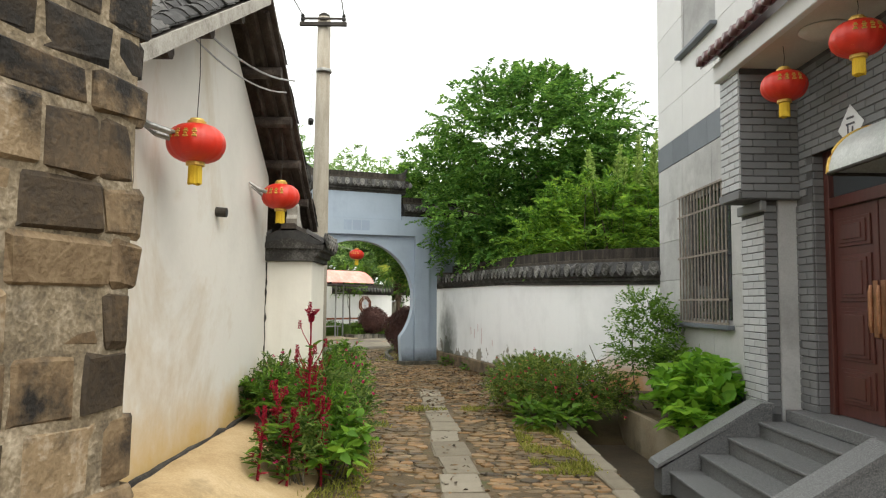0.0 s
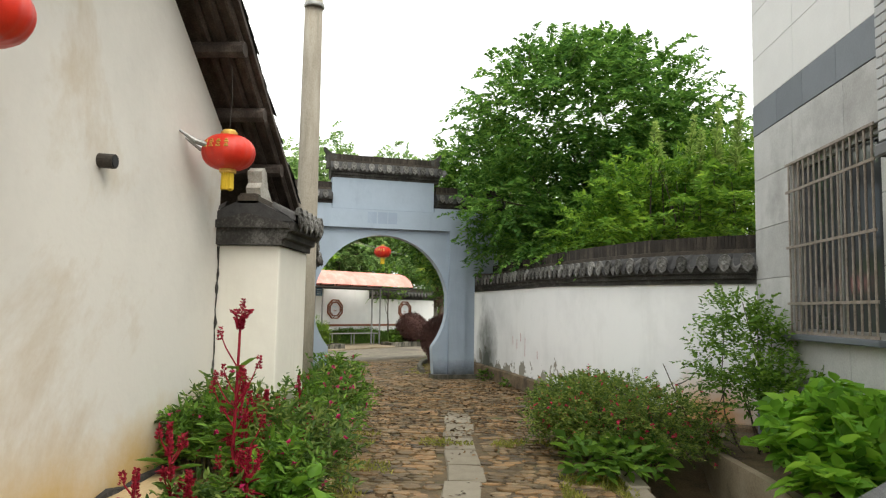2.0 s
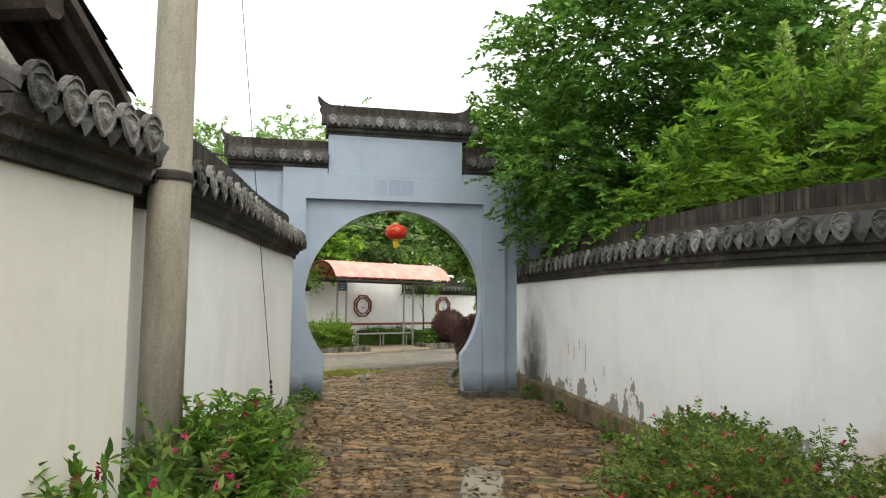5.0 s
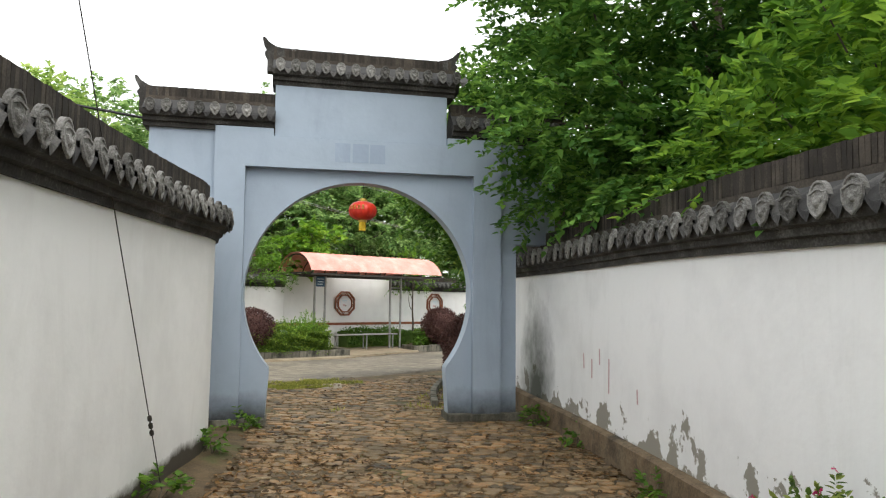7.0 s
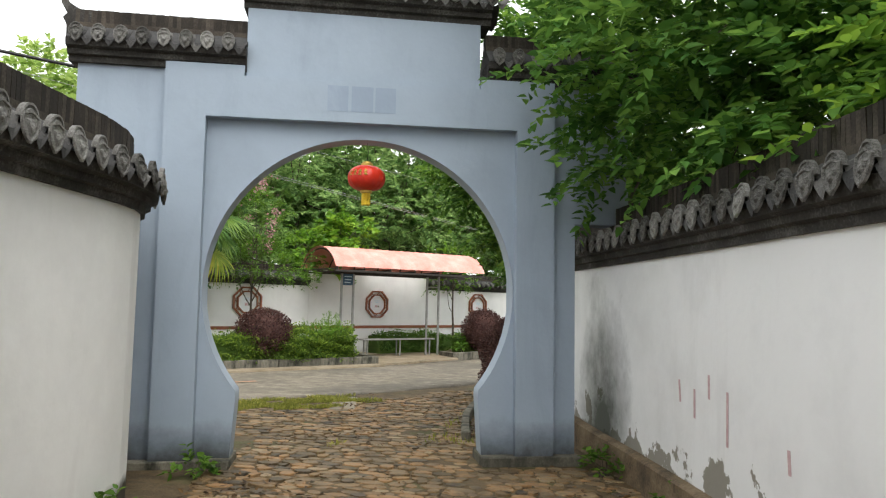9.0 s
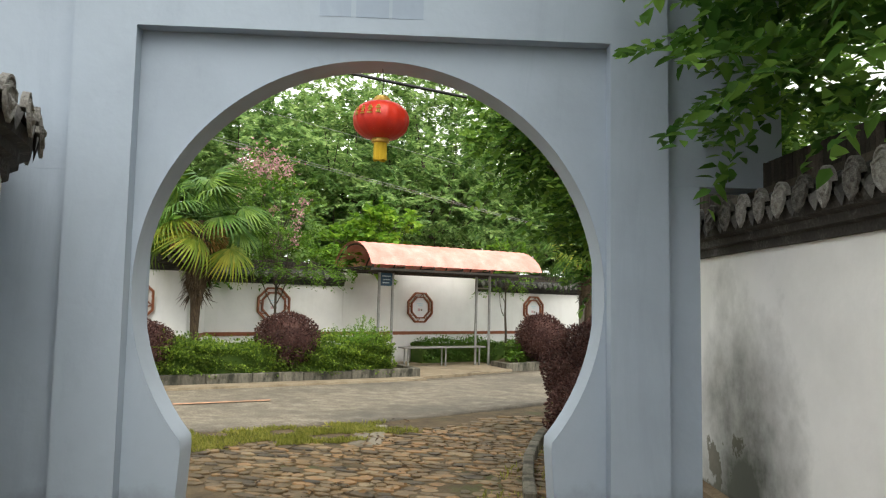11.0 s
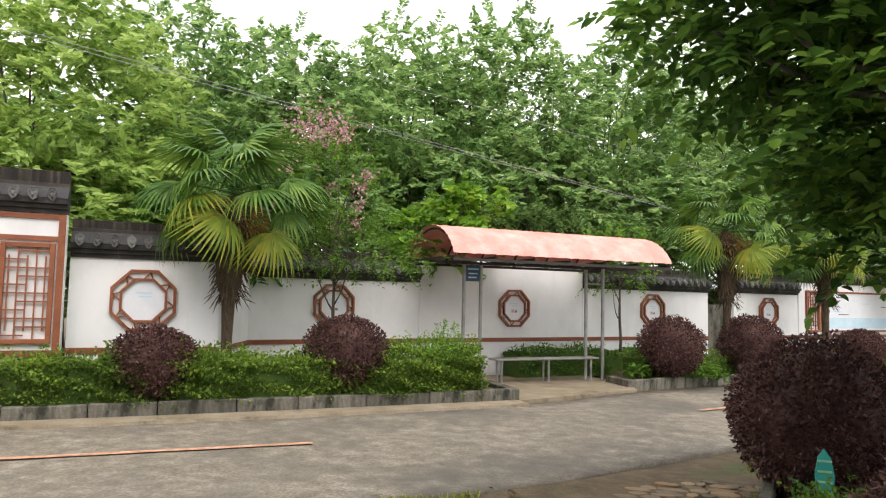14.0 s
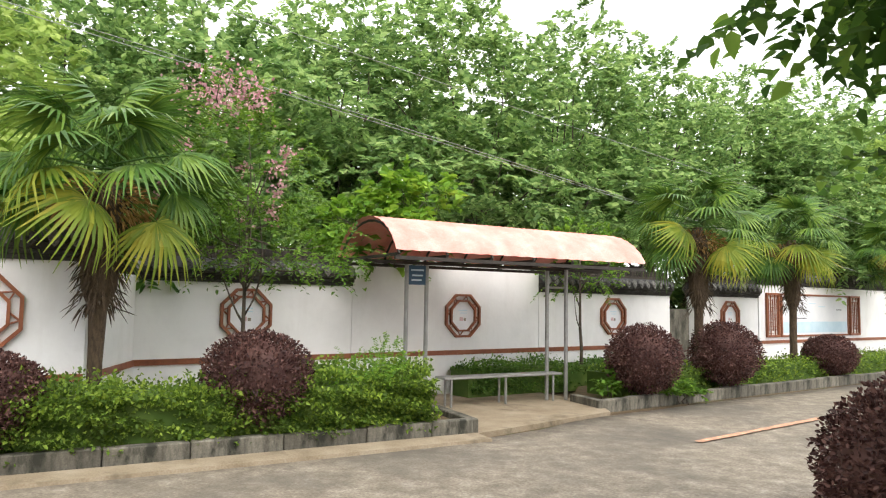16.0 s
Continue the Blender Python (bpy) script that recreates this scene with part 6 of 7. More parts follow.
def fan_mesh(name, mat, seed, r=0.66, n=30, spread=215, sag=0.46):
    """A fan leaf in the xz sense: stalk along +x, blades radiating, tips hanging."""
    g = np.random.default_rng(seed)
    bm = bmesh.new()
    for k in range(n):
        a = radians(-spread / 2 + spread * k / (n - 1))
        ln = r * (0.72 + 0.28 * math.cos(a * 0.6)) * g.uniform(0.92, 1.06)
        d = Vector((math.cos(a), math.sin(a), 0))
        s = Vector((-math.sin(a), math.cos(a), 0))
        pr = None
        for j in range(5):
            q = j / 4
            w = 0.024 * (1 - 0.9 * q ** 2) * r / 0.62 if j else 0.006
            z = -sag * ln * q ** 2.4 * g.uniform(0.85, 1.2) + 0.04 * math.cos(a) * q
            c = d * ln * q * (1 - 0.12 * q) + Vector((0, 0, z))
            cur = [bm.verts.new(c + s * w + Vector((0, 0, 0.25 * w))), bm.verts.new(c), bm.verts.new(c - s * w + Vector((0, 0, 0.25 * w)))]
            if pr:
                bm.faces.new((pr[0], cur[0], cur[1], pr[1]))
                bm.faces.new((pr[1], cur[1], cur[2], pr[2]))
            pr = cur
    tube(bm, [(-0.74, 0, -0.10), (-0.3, 0, -0.02), (0, 0, 0)], [0.014, 0.011, 0.008], 5)
    me = bpy.data.meshes.new(name)
    bm.to_mesh(me)
    bm.free()
    me.materials.append(mat)
    return me


FANS = [fan_mesh("frond", M_LPALM, k) for k in range(4)]
FANS_OLD = [fan_mesh("frond", M_LPALMY, 10 + k, sag=0.62) for k in range(2)]


M_FRUIT = surf("ochre_stalk", [(0.1, (0.20, 0.11, 0.03)), (0.9, (0.42, 0.25, 0.08))], 20, 90, 0.8, 0.2, 0.004)


def palm(base, h, seed, scale=1.0, label="fan palm with a shaggy brown trunk and drooping leaves"):
    g = np.random.default_rng(seed)
    t = thing("fan_palm", pose(*base), label, "palm tree", "roadside palms")
    bm = bmesh.new()
    prof = [(0.075, -0.1), (0.07, h * 0.3), (0.08, h * 0.5), (0.15, h * 0.58), (0.17, h * 0.75), (0.15, h * 0.92), (0.08, h * 1.02)]
    lathe(bm, [(r * scale, z) for r, z in prof], 14)
    for v in bm.verts:
        k = 1 + 0.22 * noise.noise(v.co * 9)
        v.co.x *= k
        v.co.y *= k
    part("trunk", bm, M_FIBRE, t, "shaggy brown fibrous trunk")
    n = 260
    th = g.random(n) * 2 * math.pi
    z = h * g.uniform(0.5, 1.0, n)
    P = np.column_stack([0.15 * scale * np.cos(th), 0.15 * scale * np.sin(th), z])
    D = np.column_stack([np.cos(th), np.sin(th), -1.2 + 0.6 * g.normal(size=n)])
    ob = new("fibre", leaf_mesh("fibre", P, D, np.column_stack([np.cos(th), np.sin(th), 0.3 * np.ones(n)]), 0.2 * scale, 0.025, M_FIBRE))
    ob.parent = t
    m = 23
    for k in range(m):
        el = 78 - 118 * (k / m) ** 0.9 + g.uniform(-8, 8)
        az = k * 137.5 + g.uniform(-15, 15)
        old = el < 12
        me = FANS_OLD[k % 2] if old and k % 3 == 0 else FANS[k % 4]
        reach = 0.74 * scale * (1 if not old else 0.85)
        m1 = pose(0, 0, h, 0, 0, az) @ pose(reach * math.cos(radians(el)), 0, reach * math.sin(radians(el)) * 1.05 - 0.05, 0, -el * 0.75 + 14, 0) @ pose(0, 0, 0, g.uniform(-45, 45), 0, 0) @ Matrix.Diagonal((scale, scale, scale, 1))
        f = new("frond", me)
        f.parent = t
        f.matrix_basis = m1
    n = 1100
    u = rng_unit(g, n)
    P = np.array([0, 0, h * 0.9]) + u * np.cbrt(g.random((n, 1))) * np.array([0.46, 0.46, 0.26]) * scale
    ob = new("fruit_stalk", leaf_mesh("fruit_stalk", P, u + np.array([0, 0, -0.5]), rng_unit(g, n), 0.08 * scale, 0.018, M_FRUIT))
    ob.parent = t
    return t


def shrub(name, base, lobes, count, per, spray_len, leaf, mat, label, seed, category="shrub", flowers=None, stems=8, sag=0.2, up=0.5, group=""):
    g = np.random.default_rng(seed)
    t = thing(name, pose(*base), label, category, group)
    P, D, N, L, Wd, starts = sprays(g, lobes, count, per, spray_len, leaf[0], leaf[1], up, 0.35, sag)
    for i in range(stems):
        bm = bmesh.new()
        s, d = starts[int(g.integers(0, len(starts)))]
        branch(bm, (g.uniform(-0.12, 0.12), g.uniform(-0.12, 0.12), -0.08), s, 0.012, 0.004, g, 0.1, 5, 4)
        part("stem", bm, M_BARK, t)
    ob = new("foliage", leaf_mesh("foliage", P, D, N, L, Wd, mat))
    ob.parent = t
    if flowers:
        fm, fn, fs = flowers
        idx = g.choice(len(P), fn)
        c = np.repeat(P[idx] + np.array([0, 0, 0.03]), 6, 0)
        d = g.normal(size=(fn * 6, 3)) + np.array([0, 0, 0.3])
        ob = tagged(new("blossom", leaf_mesh("blossom", c, d, g.normal(size=(fn * 6, 3)), fs, fs * 0.7, fm)), kind="stuff")
        ob.parent = t
    return t


# ---- trees and bushes ----
tree("broadleaf_tree", (2.5, 16.6, 0), [((-0.3, 0.0, 5.2), (2.5, 2.3, 1.75)), ((-1.5, -0.2, 3.5), (1.35, 1.4, 0.85)), ((1.4, 0.3, 4.2), (1.7, 1.6, 1.4)), ((0.2, -0.8, 3.2), (1.8, 1.2, 1.0)), ((-0.4, 0.2, 6.4), (1.3, 1.2, 0.75)), ((-1.95, 0.3, 2.85), (0.65, 0.6, 0.5)), ((-1.3, -1.0, 2.7), (0.8, 0.8, 0.45))],
     3400, 19, 0.5, (0.118, 0.062), M_LTREE, "tall green broadleaf tree behind the white wall", 11, 0.16, 0.5, 16)
tree("sumac_shrub", (3.3, 13.4, 0), [((-0.2, 0, 2.85), (1.5, 1.1, 0.95)), ((0.9, 0.6, 3.15), (1.2, 1.0, 1.0)), ((-1.0, 0.9, 2.6), (0.9, 0.9, 0.6))],
     1000, 22, 0.62, (0.125, 0.048), M_LSUMAC, "fresh yellow-green feathery shrub rising behind the wall", 12, 0.06, 0.4, 9, up=0.8, sag=0.45)
g = np.random.default_rng(61)
for k in range(9):
    x, y, z0, ln = 2.6 + 1.9 * g.random(), 12.7 + 1.1 * g.random(), 3.45 + 0.35 * g.random(), 0.65 + 0.35 * g.random()
    t = thing("feathery_shoot", pose(x, y, z0), "upright pale yellow-green feathery shoot above the shrub", "plant", "feathery shoots")
    lx, ly = g.normal() * 0.10, g.normal() * 0.10
    part("stem", tube(bmesh.new(), [(-lx * 0.5, -ly * 0.5, -0.9), (0, 0, 0), (lx, ly, ln)], [0.012, 0.009, 0.003], 5), M_BARK, t)
    n = 260
    q = g.random(n)
    a = g.random(n) * 2 * math.pi
    ob = new("foliage", leaf_mesh("foliage", np.column_stack([lx * q, ly * q, -0.15 + (ln + 0.15) * q]), np.column_stack([np.cos(a), np.sin(a), 0.9 + 0.4 * g.normal(size=n)]), g.normal(size=(n, 3)) + np.array([0, 0, 1.0]), 0.19 * (1.1 - 0.7 * q), 0.030, M_LLIGHT, 0.25))
    ob.parent = t
tree("broadleaf_tree", (-0.15, 21.0, 0), [((0.0, 0.0, 3.9), (2.0, 1.9, 1.6)), ((-1.05, 0.0, 3.5), (1.2, 1.1, 1.15)), ((0.2, -0.2, 5.3), (1.5, 1.4, 0.9)), ((0.2, 0.9, 2.7), (1.6, 1.2, 0.8)), ((-0.45, -0.6, 2.45), (0.95, 0.9, 0.6)), ((-0.3, 0.4, 2.05), (0.95, 0.9, 0.5)), ((0.95, 0.6, 2.0), (1.0, 0.9, 0.5))],
     2900, 15, 0.40, (0.110, 0.066), M_LGATE, "dark leafy tree with a pale trunk beside the moon gate", 13, 0.10, 0.45, 14, bark=M_KERB)
ftree = [(-14.6, 20.0, 7.2, 2.4), (-12.9, 24.9, 6.4, 2.2), (-13.6, 28.6, 7.2, 2.6), (-11.2, 29.4, 6.9, 2.3), (-9.6, 32.2, 7.9, 2.5), (-7.4, 34.2, 8.6, 2.4), (-5.2, 36.6, 8.4, 2.5), (-2.9, 39.4, 8.3, 2.4), (-0.2, 42.6, 8.4, 2.6), (3.2, 46.5, 8.8, 2.8), (8.0, 51, 9.6, 3.2), (1.6, 41.6, 6.6, 2.0), (5.2, 45.6, 7.2, 2.2), (-18, 17.5, 7.5, 2.8)]
for i, (x, y, h, r) in enumerate(ftree):
    h *= 1.13
    g = random.Random(i + 40)
    tree("broadleaf_tree", (x, y, 0), [((0, 0, h * 0.62), (r, r, h * 0.30)), ((g.uniform(-0.6, 0.6), g.uniform(-0.6, 0.6), h * 0.84), (r * 0.55, r * 0.55, h * 0.17)), ((r * 0.5, -r * 0.45, h * 0.42), (r * 0.7, r * 0.7, h * 0.17)), ((-r * 0.5, -r * 0.3, h * 0.45), (r * 0.7, r * 0.7, h * 0.18))],
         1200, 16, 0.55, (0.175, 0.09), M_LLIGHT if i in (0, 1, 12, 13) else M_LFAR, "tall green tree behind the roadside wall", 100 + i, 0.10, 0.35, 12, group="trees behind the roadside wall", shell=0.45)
for i, (x, y, h, r) in enumerate([(-21, 29, 7.5, 3.6), (-17, 33, 8.0, 3.4), (-13.5, 36, 8.8, 3.2), (-11, 40, 9.4, 3.4), (-7, 43, 9.6, 3.4), (-3, 46.5, 9.2, 3.4), (1.5, 51, 10.5, 3.6), (7, 57, 12, 4), (16, 62, 13.5, 4.5), (13, 56, 12, 4)]):
    tree("broadleaf_tree", (x, y, 0), [((0, 0, h * 0.58), (r, r, h * 0.34)), ((0.4, 0.3, h * 0.85), (r * 0.5, r * 0.5, h * 0.14)), ((0, 0, h * 0.28), (r, r, h * 0.24))],
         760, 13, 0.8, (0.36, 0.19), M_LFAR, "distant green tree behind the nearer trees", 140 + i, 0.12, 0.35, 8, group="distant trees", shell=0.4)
tree("climber_thicket", (-7.4, 28.9, 0), [((0, 0, 2.6), (1.0, 0.9, 0.7)), ((0.6, 0.6, 3.2), (0.8, 0.7, 0.7))], 190, 14, 0.4, (0.17, 0.12), M_LYEL, "bright broad-leaved thicket above the wall", 160, 0.04, 0.4, 6)
tree("climber_thicket", (-11.0, 25.2, 0), [((0, 0, 2.5), (1.3, 1.0, 0.7)), ((0.8, 0.6, 2.2), (1.0, 0.8, 0.5))], 240, 14, 0.4, (0.17, 0.11), M_LTREE, "broad-leaved thicket leaning over the wall", 161, 0.04, 0.4, 6)
tree("crape_myrtle", (-7.75, 25.75, 0.1), [((0, 0, 3.0), (0.85, 0.85, 1.1)), ((0.35, 0.2, 2.1), (1.1, 1.0, 0.55)), ((-0.25, -0.1, 4.0), (0.5, 0.5, 0.5))], 560, 12, 0.32, (0.065, 0.036), M_LHERB, "slender crape myrtle with pale pink blossom", 162, 0.035, 0.3, 14)
g = np.random.default_rng(5)
n = 900
c = np.concatenate([np.array([[-8.05, 25.62, 4.25]]) + g.normal(size=(520, 3)) * np.array([0.30, 0.26, 0.20])] + [np.array([[-7.75 + g.normal() * 0.6, 25.75 + g.normal() * 0.6, g.uniform(2.6, 4.3)]]) + g.normal(size=(38, 3)) * 0.07 for _ in range(10)])
me = leaf_mesh("blossom", c, g.normal(size=(n, 3)), g.normal(size=(n, 3)), 0.05, 0.045, M_PINK)
ob = new("blossom", me)
ob.parent = [o for o in scene.objects if o.name.startswith("crape_myrtle")][0]
ob.matrix_basis = wmat(ob.parent).inverted()
tree("maple_shrub", (-4.15, 31.6, 0), [((0, 0, 2.6), (0.85, 0.8, 0.6)), ((0.1, -0.3, 2.1), (0.7, 0.6, 0.4))], 190, 14, 0.3, (0.07, 0.04), M_LYEL, "small yellow-green tree beside the bus shelter", 163, 0.035, 0.45, 8)
palm((-8.35, 23.95, 0.1), 2.75, 1, 1.12)
palm((-2.0, 31.9, 0.08), 2.95, 2, 1.12)
palm((0.15, 35.3, 0.08), 3.0, 3, 1.08)
palm((3.4, 39.6, 0.08), 3.0, 4, 1.05)
ball_bush((-8.62, 22.90, 0.1), 0.54, 0.52, 21, "clipped round bush with dark red-purple leaves", hz=0.88)
ball_bush((-6.92, 24.78, 0.1), 0.58, 0.62, 22, "clipped round bush with dusky purple leaves", hz=0.92)
ball_bush((-2.95, 30.1, 0.08), 0.60, 0.66, 23, "clipped round bush with dusky purple leaves by the kerb", hz=0.92)
ball_bush((-1.55, 32.0, 0.08), 0.62, 0.68, 24, "clipped round bush with dusky purple leaves below the palm", hz=0.92)
ball_bush((0.9, 35.5, 0.08), 0.55, 0.5, 25, "clipped round bush with dusky purple leaves by the road", hz=0.8)
ball_bush((-1.18, 22.5, -0.02), 0.63, 0.66, 26, "large round bush with dark red-purple leaves by the lane", n=17000, leaf=(0.036, 0.019))
ball_bush((-0.80, 19.35, -0.02), 0.52, 0.48, 27, "large round bush with near-black purple leaves by the gate", n=17000, leaf=(0.028, 0.015))
ball_bush((0.45, 23.6, -0.02), 0.72, 0.62, 28, "large round bush with dark purple leaves beyond the gate", n=9000, leaf=(0.04, 0.022))
hedge([(-12.68, 18.83), (-9.93, 21.63), (-7.98, 23.58), (-5.53, 26.23)], 0.72, 0.57, 0.12, 31, "clipped green hedge in the roadside bed", 36000)
hedge([(-3.6, 30.2), (-1.6, 32.9), (2.0, 37.6), (6.5, 43.6)], 0.9, 0.42, 0.08, 32, "clipped bright green hedge beyond the bus stop", 14000)
q = [S2 + D2 * k + N2 * 0.38 for k in (3.6, 5.4, 7.6)]
hedge([tuple(v[:2]) for v in q], 0.6, 0.46, 0.06, 33, "dark green low hedge at the foot of the roadside wall", 5500, M_LDARK)
hedge([(-9.6, 22.9), (-8.1, 24.6), (-6.6, 26.3), (-5.9, 27.0)], 0.7, 0.42, 0.12, 34, "loose fresh green hedge behind the front hedge", 9000, M_LHEDGE)
shrub("ixora_shrub", (-1.05, 21.0, -0.02), [((0, 0, 0.22), (0.38, 0.55, 0.18)), ((0.4, -0.5, 0.22), (0.35, 0.4, 0.18))], 230, 9, 0.16, (0.055, 0.026), M_LHERB, "low leafy shrub with reddish shoots below the purple bush", 190, up=0.8, flowers=(M_COX, 60, 0.03))
# shrubs along the lane
shrub("azalea_bush", (1.55, 9.75, -0.03), [((0, 0, 0.40), (0.88, 1.0, 0.40)), ((0.35, -0.6, 0.38), (0.60, 0.5, 0.36)), ((-0.40, 0.3, 0.42), (0.5, 0.8, 0.36))], 2300, 14, 0.17, (0.038, 0.018), M_LAZ, "spreading bush with small leaves and crimson flowers", 180, flowers=(M_CRIMSON, 300, 0.024), stems=20, sag=0.35, up=0.4)
shrub("azalea_bush", (1.55, 11.4, -0.03), [((0, 0, 0.36), (0.50, 0.8, 0.32))], 520, 14, 0.17, (0.048, 0.024), M_LAZ, "spreading bush with small leaves at the wall foot", 181, flowers=(M_PETAL, 60, 0.022), sag=0.35, up=0.4)
shrub("hydrangea", (2.86, 7.65, 0.12), [((-0.08, 0, 0.42), (0.42, 0.55, 0.34)), ((-0.08, -0.35, 0.28), (0.36, 0.35, 0.24))], 210, 6, 0.18, (0.17, 0.125), M_LFRESH, "broad-leaved light green hydrangea under the window", 182, sag=0.3, up=0.6)
shrub("privet", (2.85, 9.2, 0.12), [((-0.10, 0.15, 0.80), (0.46, 0.55, 0.50)), ((-0.15, 0.2, 1.25), (0.30, 0.4, 0.25)), ((0, -0.4, 0.6), (0.38, 0.4, 0.3))], 430, 11, 0.26, (0.062, 0.030), M_LHERB, "tall loose shrub with small leaves beside the window", 183, up=0.8)
shrub("broadleaf_weed", (1.35, 8.75, -0.03), [((0, 0, 0.18), (0.45, 0.35, 0.10))], 60, 6, 0.16, (0.13, 0.075), M_LHERB, "low broad-leaved weeds before the bush", 184)

dry = thing("dry_branch", pose(2.25, 9.35, 0.0), "bare brown dead branch leaning out of the bush", "branch")
g = np.random.default_rng(17)
for a, b, r0 in (((0.15, -0.1, -0.05), (-0.25, 0.25, 0.95), 0.016), ((-0.05, 0.08, 0.55), (-0.75, 0.35, 0.72), 0.010), ((-0.15, 0.15, 0.75), (0.25, 0.35, 1.05), 0.007), ((0.05, 0.0, 0.35), (0.40, 0.2, 0.9), 0.009), ((-0.4, 0.22, 0.62), (-0.55, 0.3, 0.9), 0.005)):
    bm = bmesh.new()
    branch(bm, a, b, r0, r0 * 0.3, g, 0.10, 5, 5)
    part("twig", bm, M_BARK, dry)
shrub("sprawling_shrub", (-6.05, 25.75, 0.12), [((0, 0, 0.52), (0.55, 0.6, 0.22)), ((0.2, 0.25, 0.72), (0.25, 0.25, 0.22)), ((-0.5, -0.5, 0.5), (0.3, 0.35, 0.18))], 260, 12, 0.24, (0.045, 0.024), M_LYEL, "loose light green shoots growing out of the hedge", 191, up=0.9)
shrub("broadleaf_weed", (-3.5, 29.62, 0.06), [((0, 0, 0.28), (0.14, 0.16, 0.22))], 34, 6, 0.13, (0.10, 0.065), M_LHERB, "upright broad-leaved weed at the kerb corner", 192)
shrub("broadleaf_weed", (-2.35, 30.6, 0.06), [((0, 0, 0.14), (0.35, 0.45, 0.10))], 70, 6, 0.12, (0.09, 0.055), M_LHERB, "low broad-leaved weeds along the kerb", 193)


# ---- flowers of the west bed ----
def cockscomb(base, h, seed):
    """A cockscomb plant: crimson stalk with narrow leaves and a plume."""
    g = np.random.default_rng(seed)
    t = thing("cockscomb", pose(*base), "tall crimson cockscomb with a velvety red plume", "flower", "cockscombs")
    lean = g.uniform(-0.06, 0.06, 2)
    part("stem", tube(bmesh.new(), [(0, 0, -0.05), (lean[0] * 0.5, lean[1] * 0.5, h * 0.5), (lean[0], lean[1], h)], [0.012, 0.010, 0.007], 6), M_COX, t)
    n = 40
    z = h * g.uniform(0.10, 0.80, n)
    th = g.random(n) * 2 * math.pi
    P = np.column_stack([lean[0] * z / h, lean[1] * z / h, z])
    D = np.column_stack([np.cos(th), np.sin(th), 0.5 + 0.35 * g.normal(size=n)])
    red = g.random(n) > 0.55
    U = np.tile([0, 0, 1.0], (n, 1)) + 0.1
    for nm, m, mt, l in (("leaves", ~red, M_LHERB, 0.16), ("bracts", red, M_COX, 0.11)):
        if m.sum():
            ob = new(nm, leaf_mesh(nm, P[m], D[m], U[m], l * g.uniform(0.6, 1.2, m.sum()), l * 0.24, mt, 0.3))
            ob.parent = t
            ob["kind"] = "stuff"

    def plume(name, top, length, wide, count, crest):
        a, q = g.random(count) * 2 * math.pi, g.random(count)
        r = wide * ((0.3 + 1.2 * q ** 2) if crest else (1 - 0.75 * q)) * np.sqrt(g.random(count))
        P = np.column_stack([top[0] + r * np.cos(a), top[1] + r * np.sin(a) * (0.45 if crest else 1), top[2] - length + length * q])
        ob = new(name, leaf_mesh(name, P, np.column_stack([np.cos(a), np.sin(a), 0.8 * np.ones(count)]), g.normal(size=(count, 3)), 0.020, 0.011, M_COX))
        ob.parent = t
    plume("plume", (lean[0], lean[1], h + 0.03), 0.11 if h > 1.2 else 0.16, 0.046 if h > 1.2 else 0.014, 420 if h > 1.2 else 160, h > 1.2)
    for k in range(9 if h > 0.65 else 5):
        z0 = h * g.uniform(0.30, 0.86)
        a = g.random() * 2 * math.pi
        ln = h * g.uniform(0.10, 0.20)
        p = Vector((lean[0] * z0 / h, lean[1] * z0 / h, z0))
        q = p + Vector((math.cos(a) * ln * 0.55, math.sin(a) * ln * 0.55, ln))
        part("side_stem", tube(bmesh.new(), [p, p.lerp(q, 0.6) + Vector((math.cos(a) * 0.01, math.sin(a) * 0.01, 0)), q], [0.005, 0.004, 0.003], 5), M_COX, t)
        plume("side_plume", q + Vector((0, 0, 0.03)), 0.07, 0.011, 46, False)
    return t


rs = random.Random(9)
cockscomb((-1.13, 6.05, 0.02), 1.38, 1)
for k, (x, y, h) in enumerate(((-1.30, 5.75, 0.75), (-1.05, 6.2, 0.85), (-1.22, 6.3, 1.0), (-1.38, 5.4, 0.55), (-0.98, 5.9, 0.7), (-1.25, 6.9, 0.8), (-1.35, 7.3, 0.7), (-1.2, 5.6, 0.6), (-1.12, 7.4, 0.6), (-1.32, 8.2, 0.75))):
    cockscomb((x, y, ground_z(x, y)), h, 2 + k)
for k, (x, y, w, h) in enumerate(((-1.0, 6.25, 0.24, 0.66), (-0.98, 6.7, 0.28, 0.74), (-1.12, 7.3, 0.38, 0.70), (-1.25, 8.0, 0.38, 0.72), (-1.3, 8.7, 0.36, 0.75), (-1.18, 5.75, 0.16, 0.40), (-1.6, 6.9, 0.24, 0.52), (-1.66, 7.45, 0.24, 0.62), (-1.72, 7.1, 0.2, 0.5), (-1.28, 9.25, 0.3, 0.85), (-1.35, 9.75, 0.28, 0.8), (-1.5, 9.7, 0.30, 0.55), (-1.62, 10.4, 0.25, 0.4))):
    shrub("garden_balsam", (x, y, ground_z(x, y)), [((0, 0, h * 0.62), (w, w * 1.1, h * 0.42))], 130, 12, 0.24, (0.078, 0.023), M_LBED if k % 3 else M_LHERB, "leafy garden balsam with small magenta flowers", 300 + k, "flower", flowers=(M_PETAL, 26, 0.026), sag=0.25, up=1.1, group="garden balsams")
shrub("broadleaf_weed", (-0.95, 6.05, 0.0), [((0, 0, 0.30), (0.26, 0.3, 0.2))], 50, 6, 0.16, (0.13, 0.085), M_LYEL, "bright broad-leaved seedling beside the path", 320)
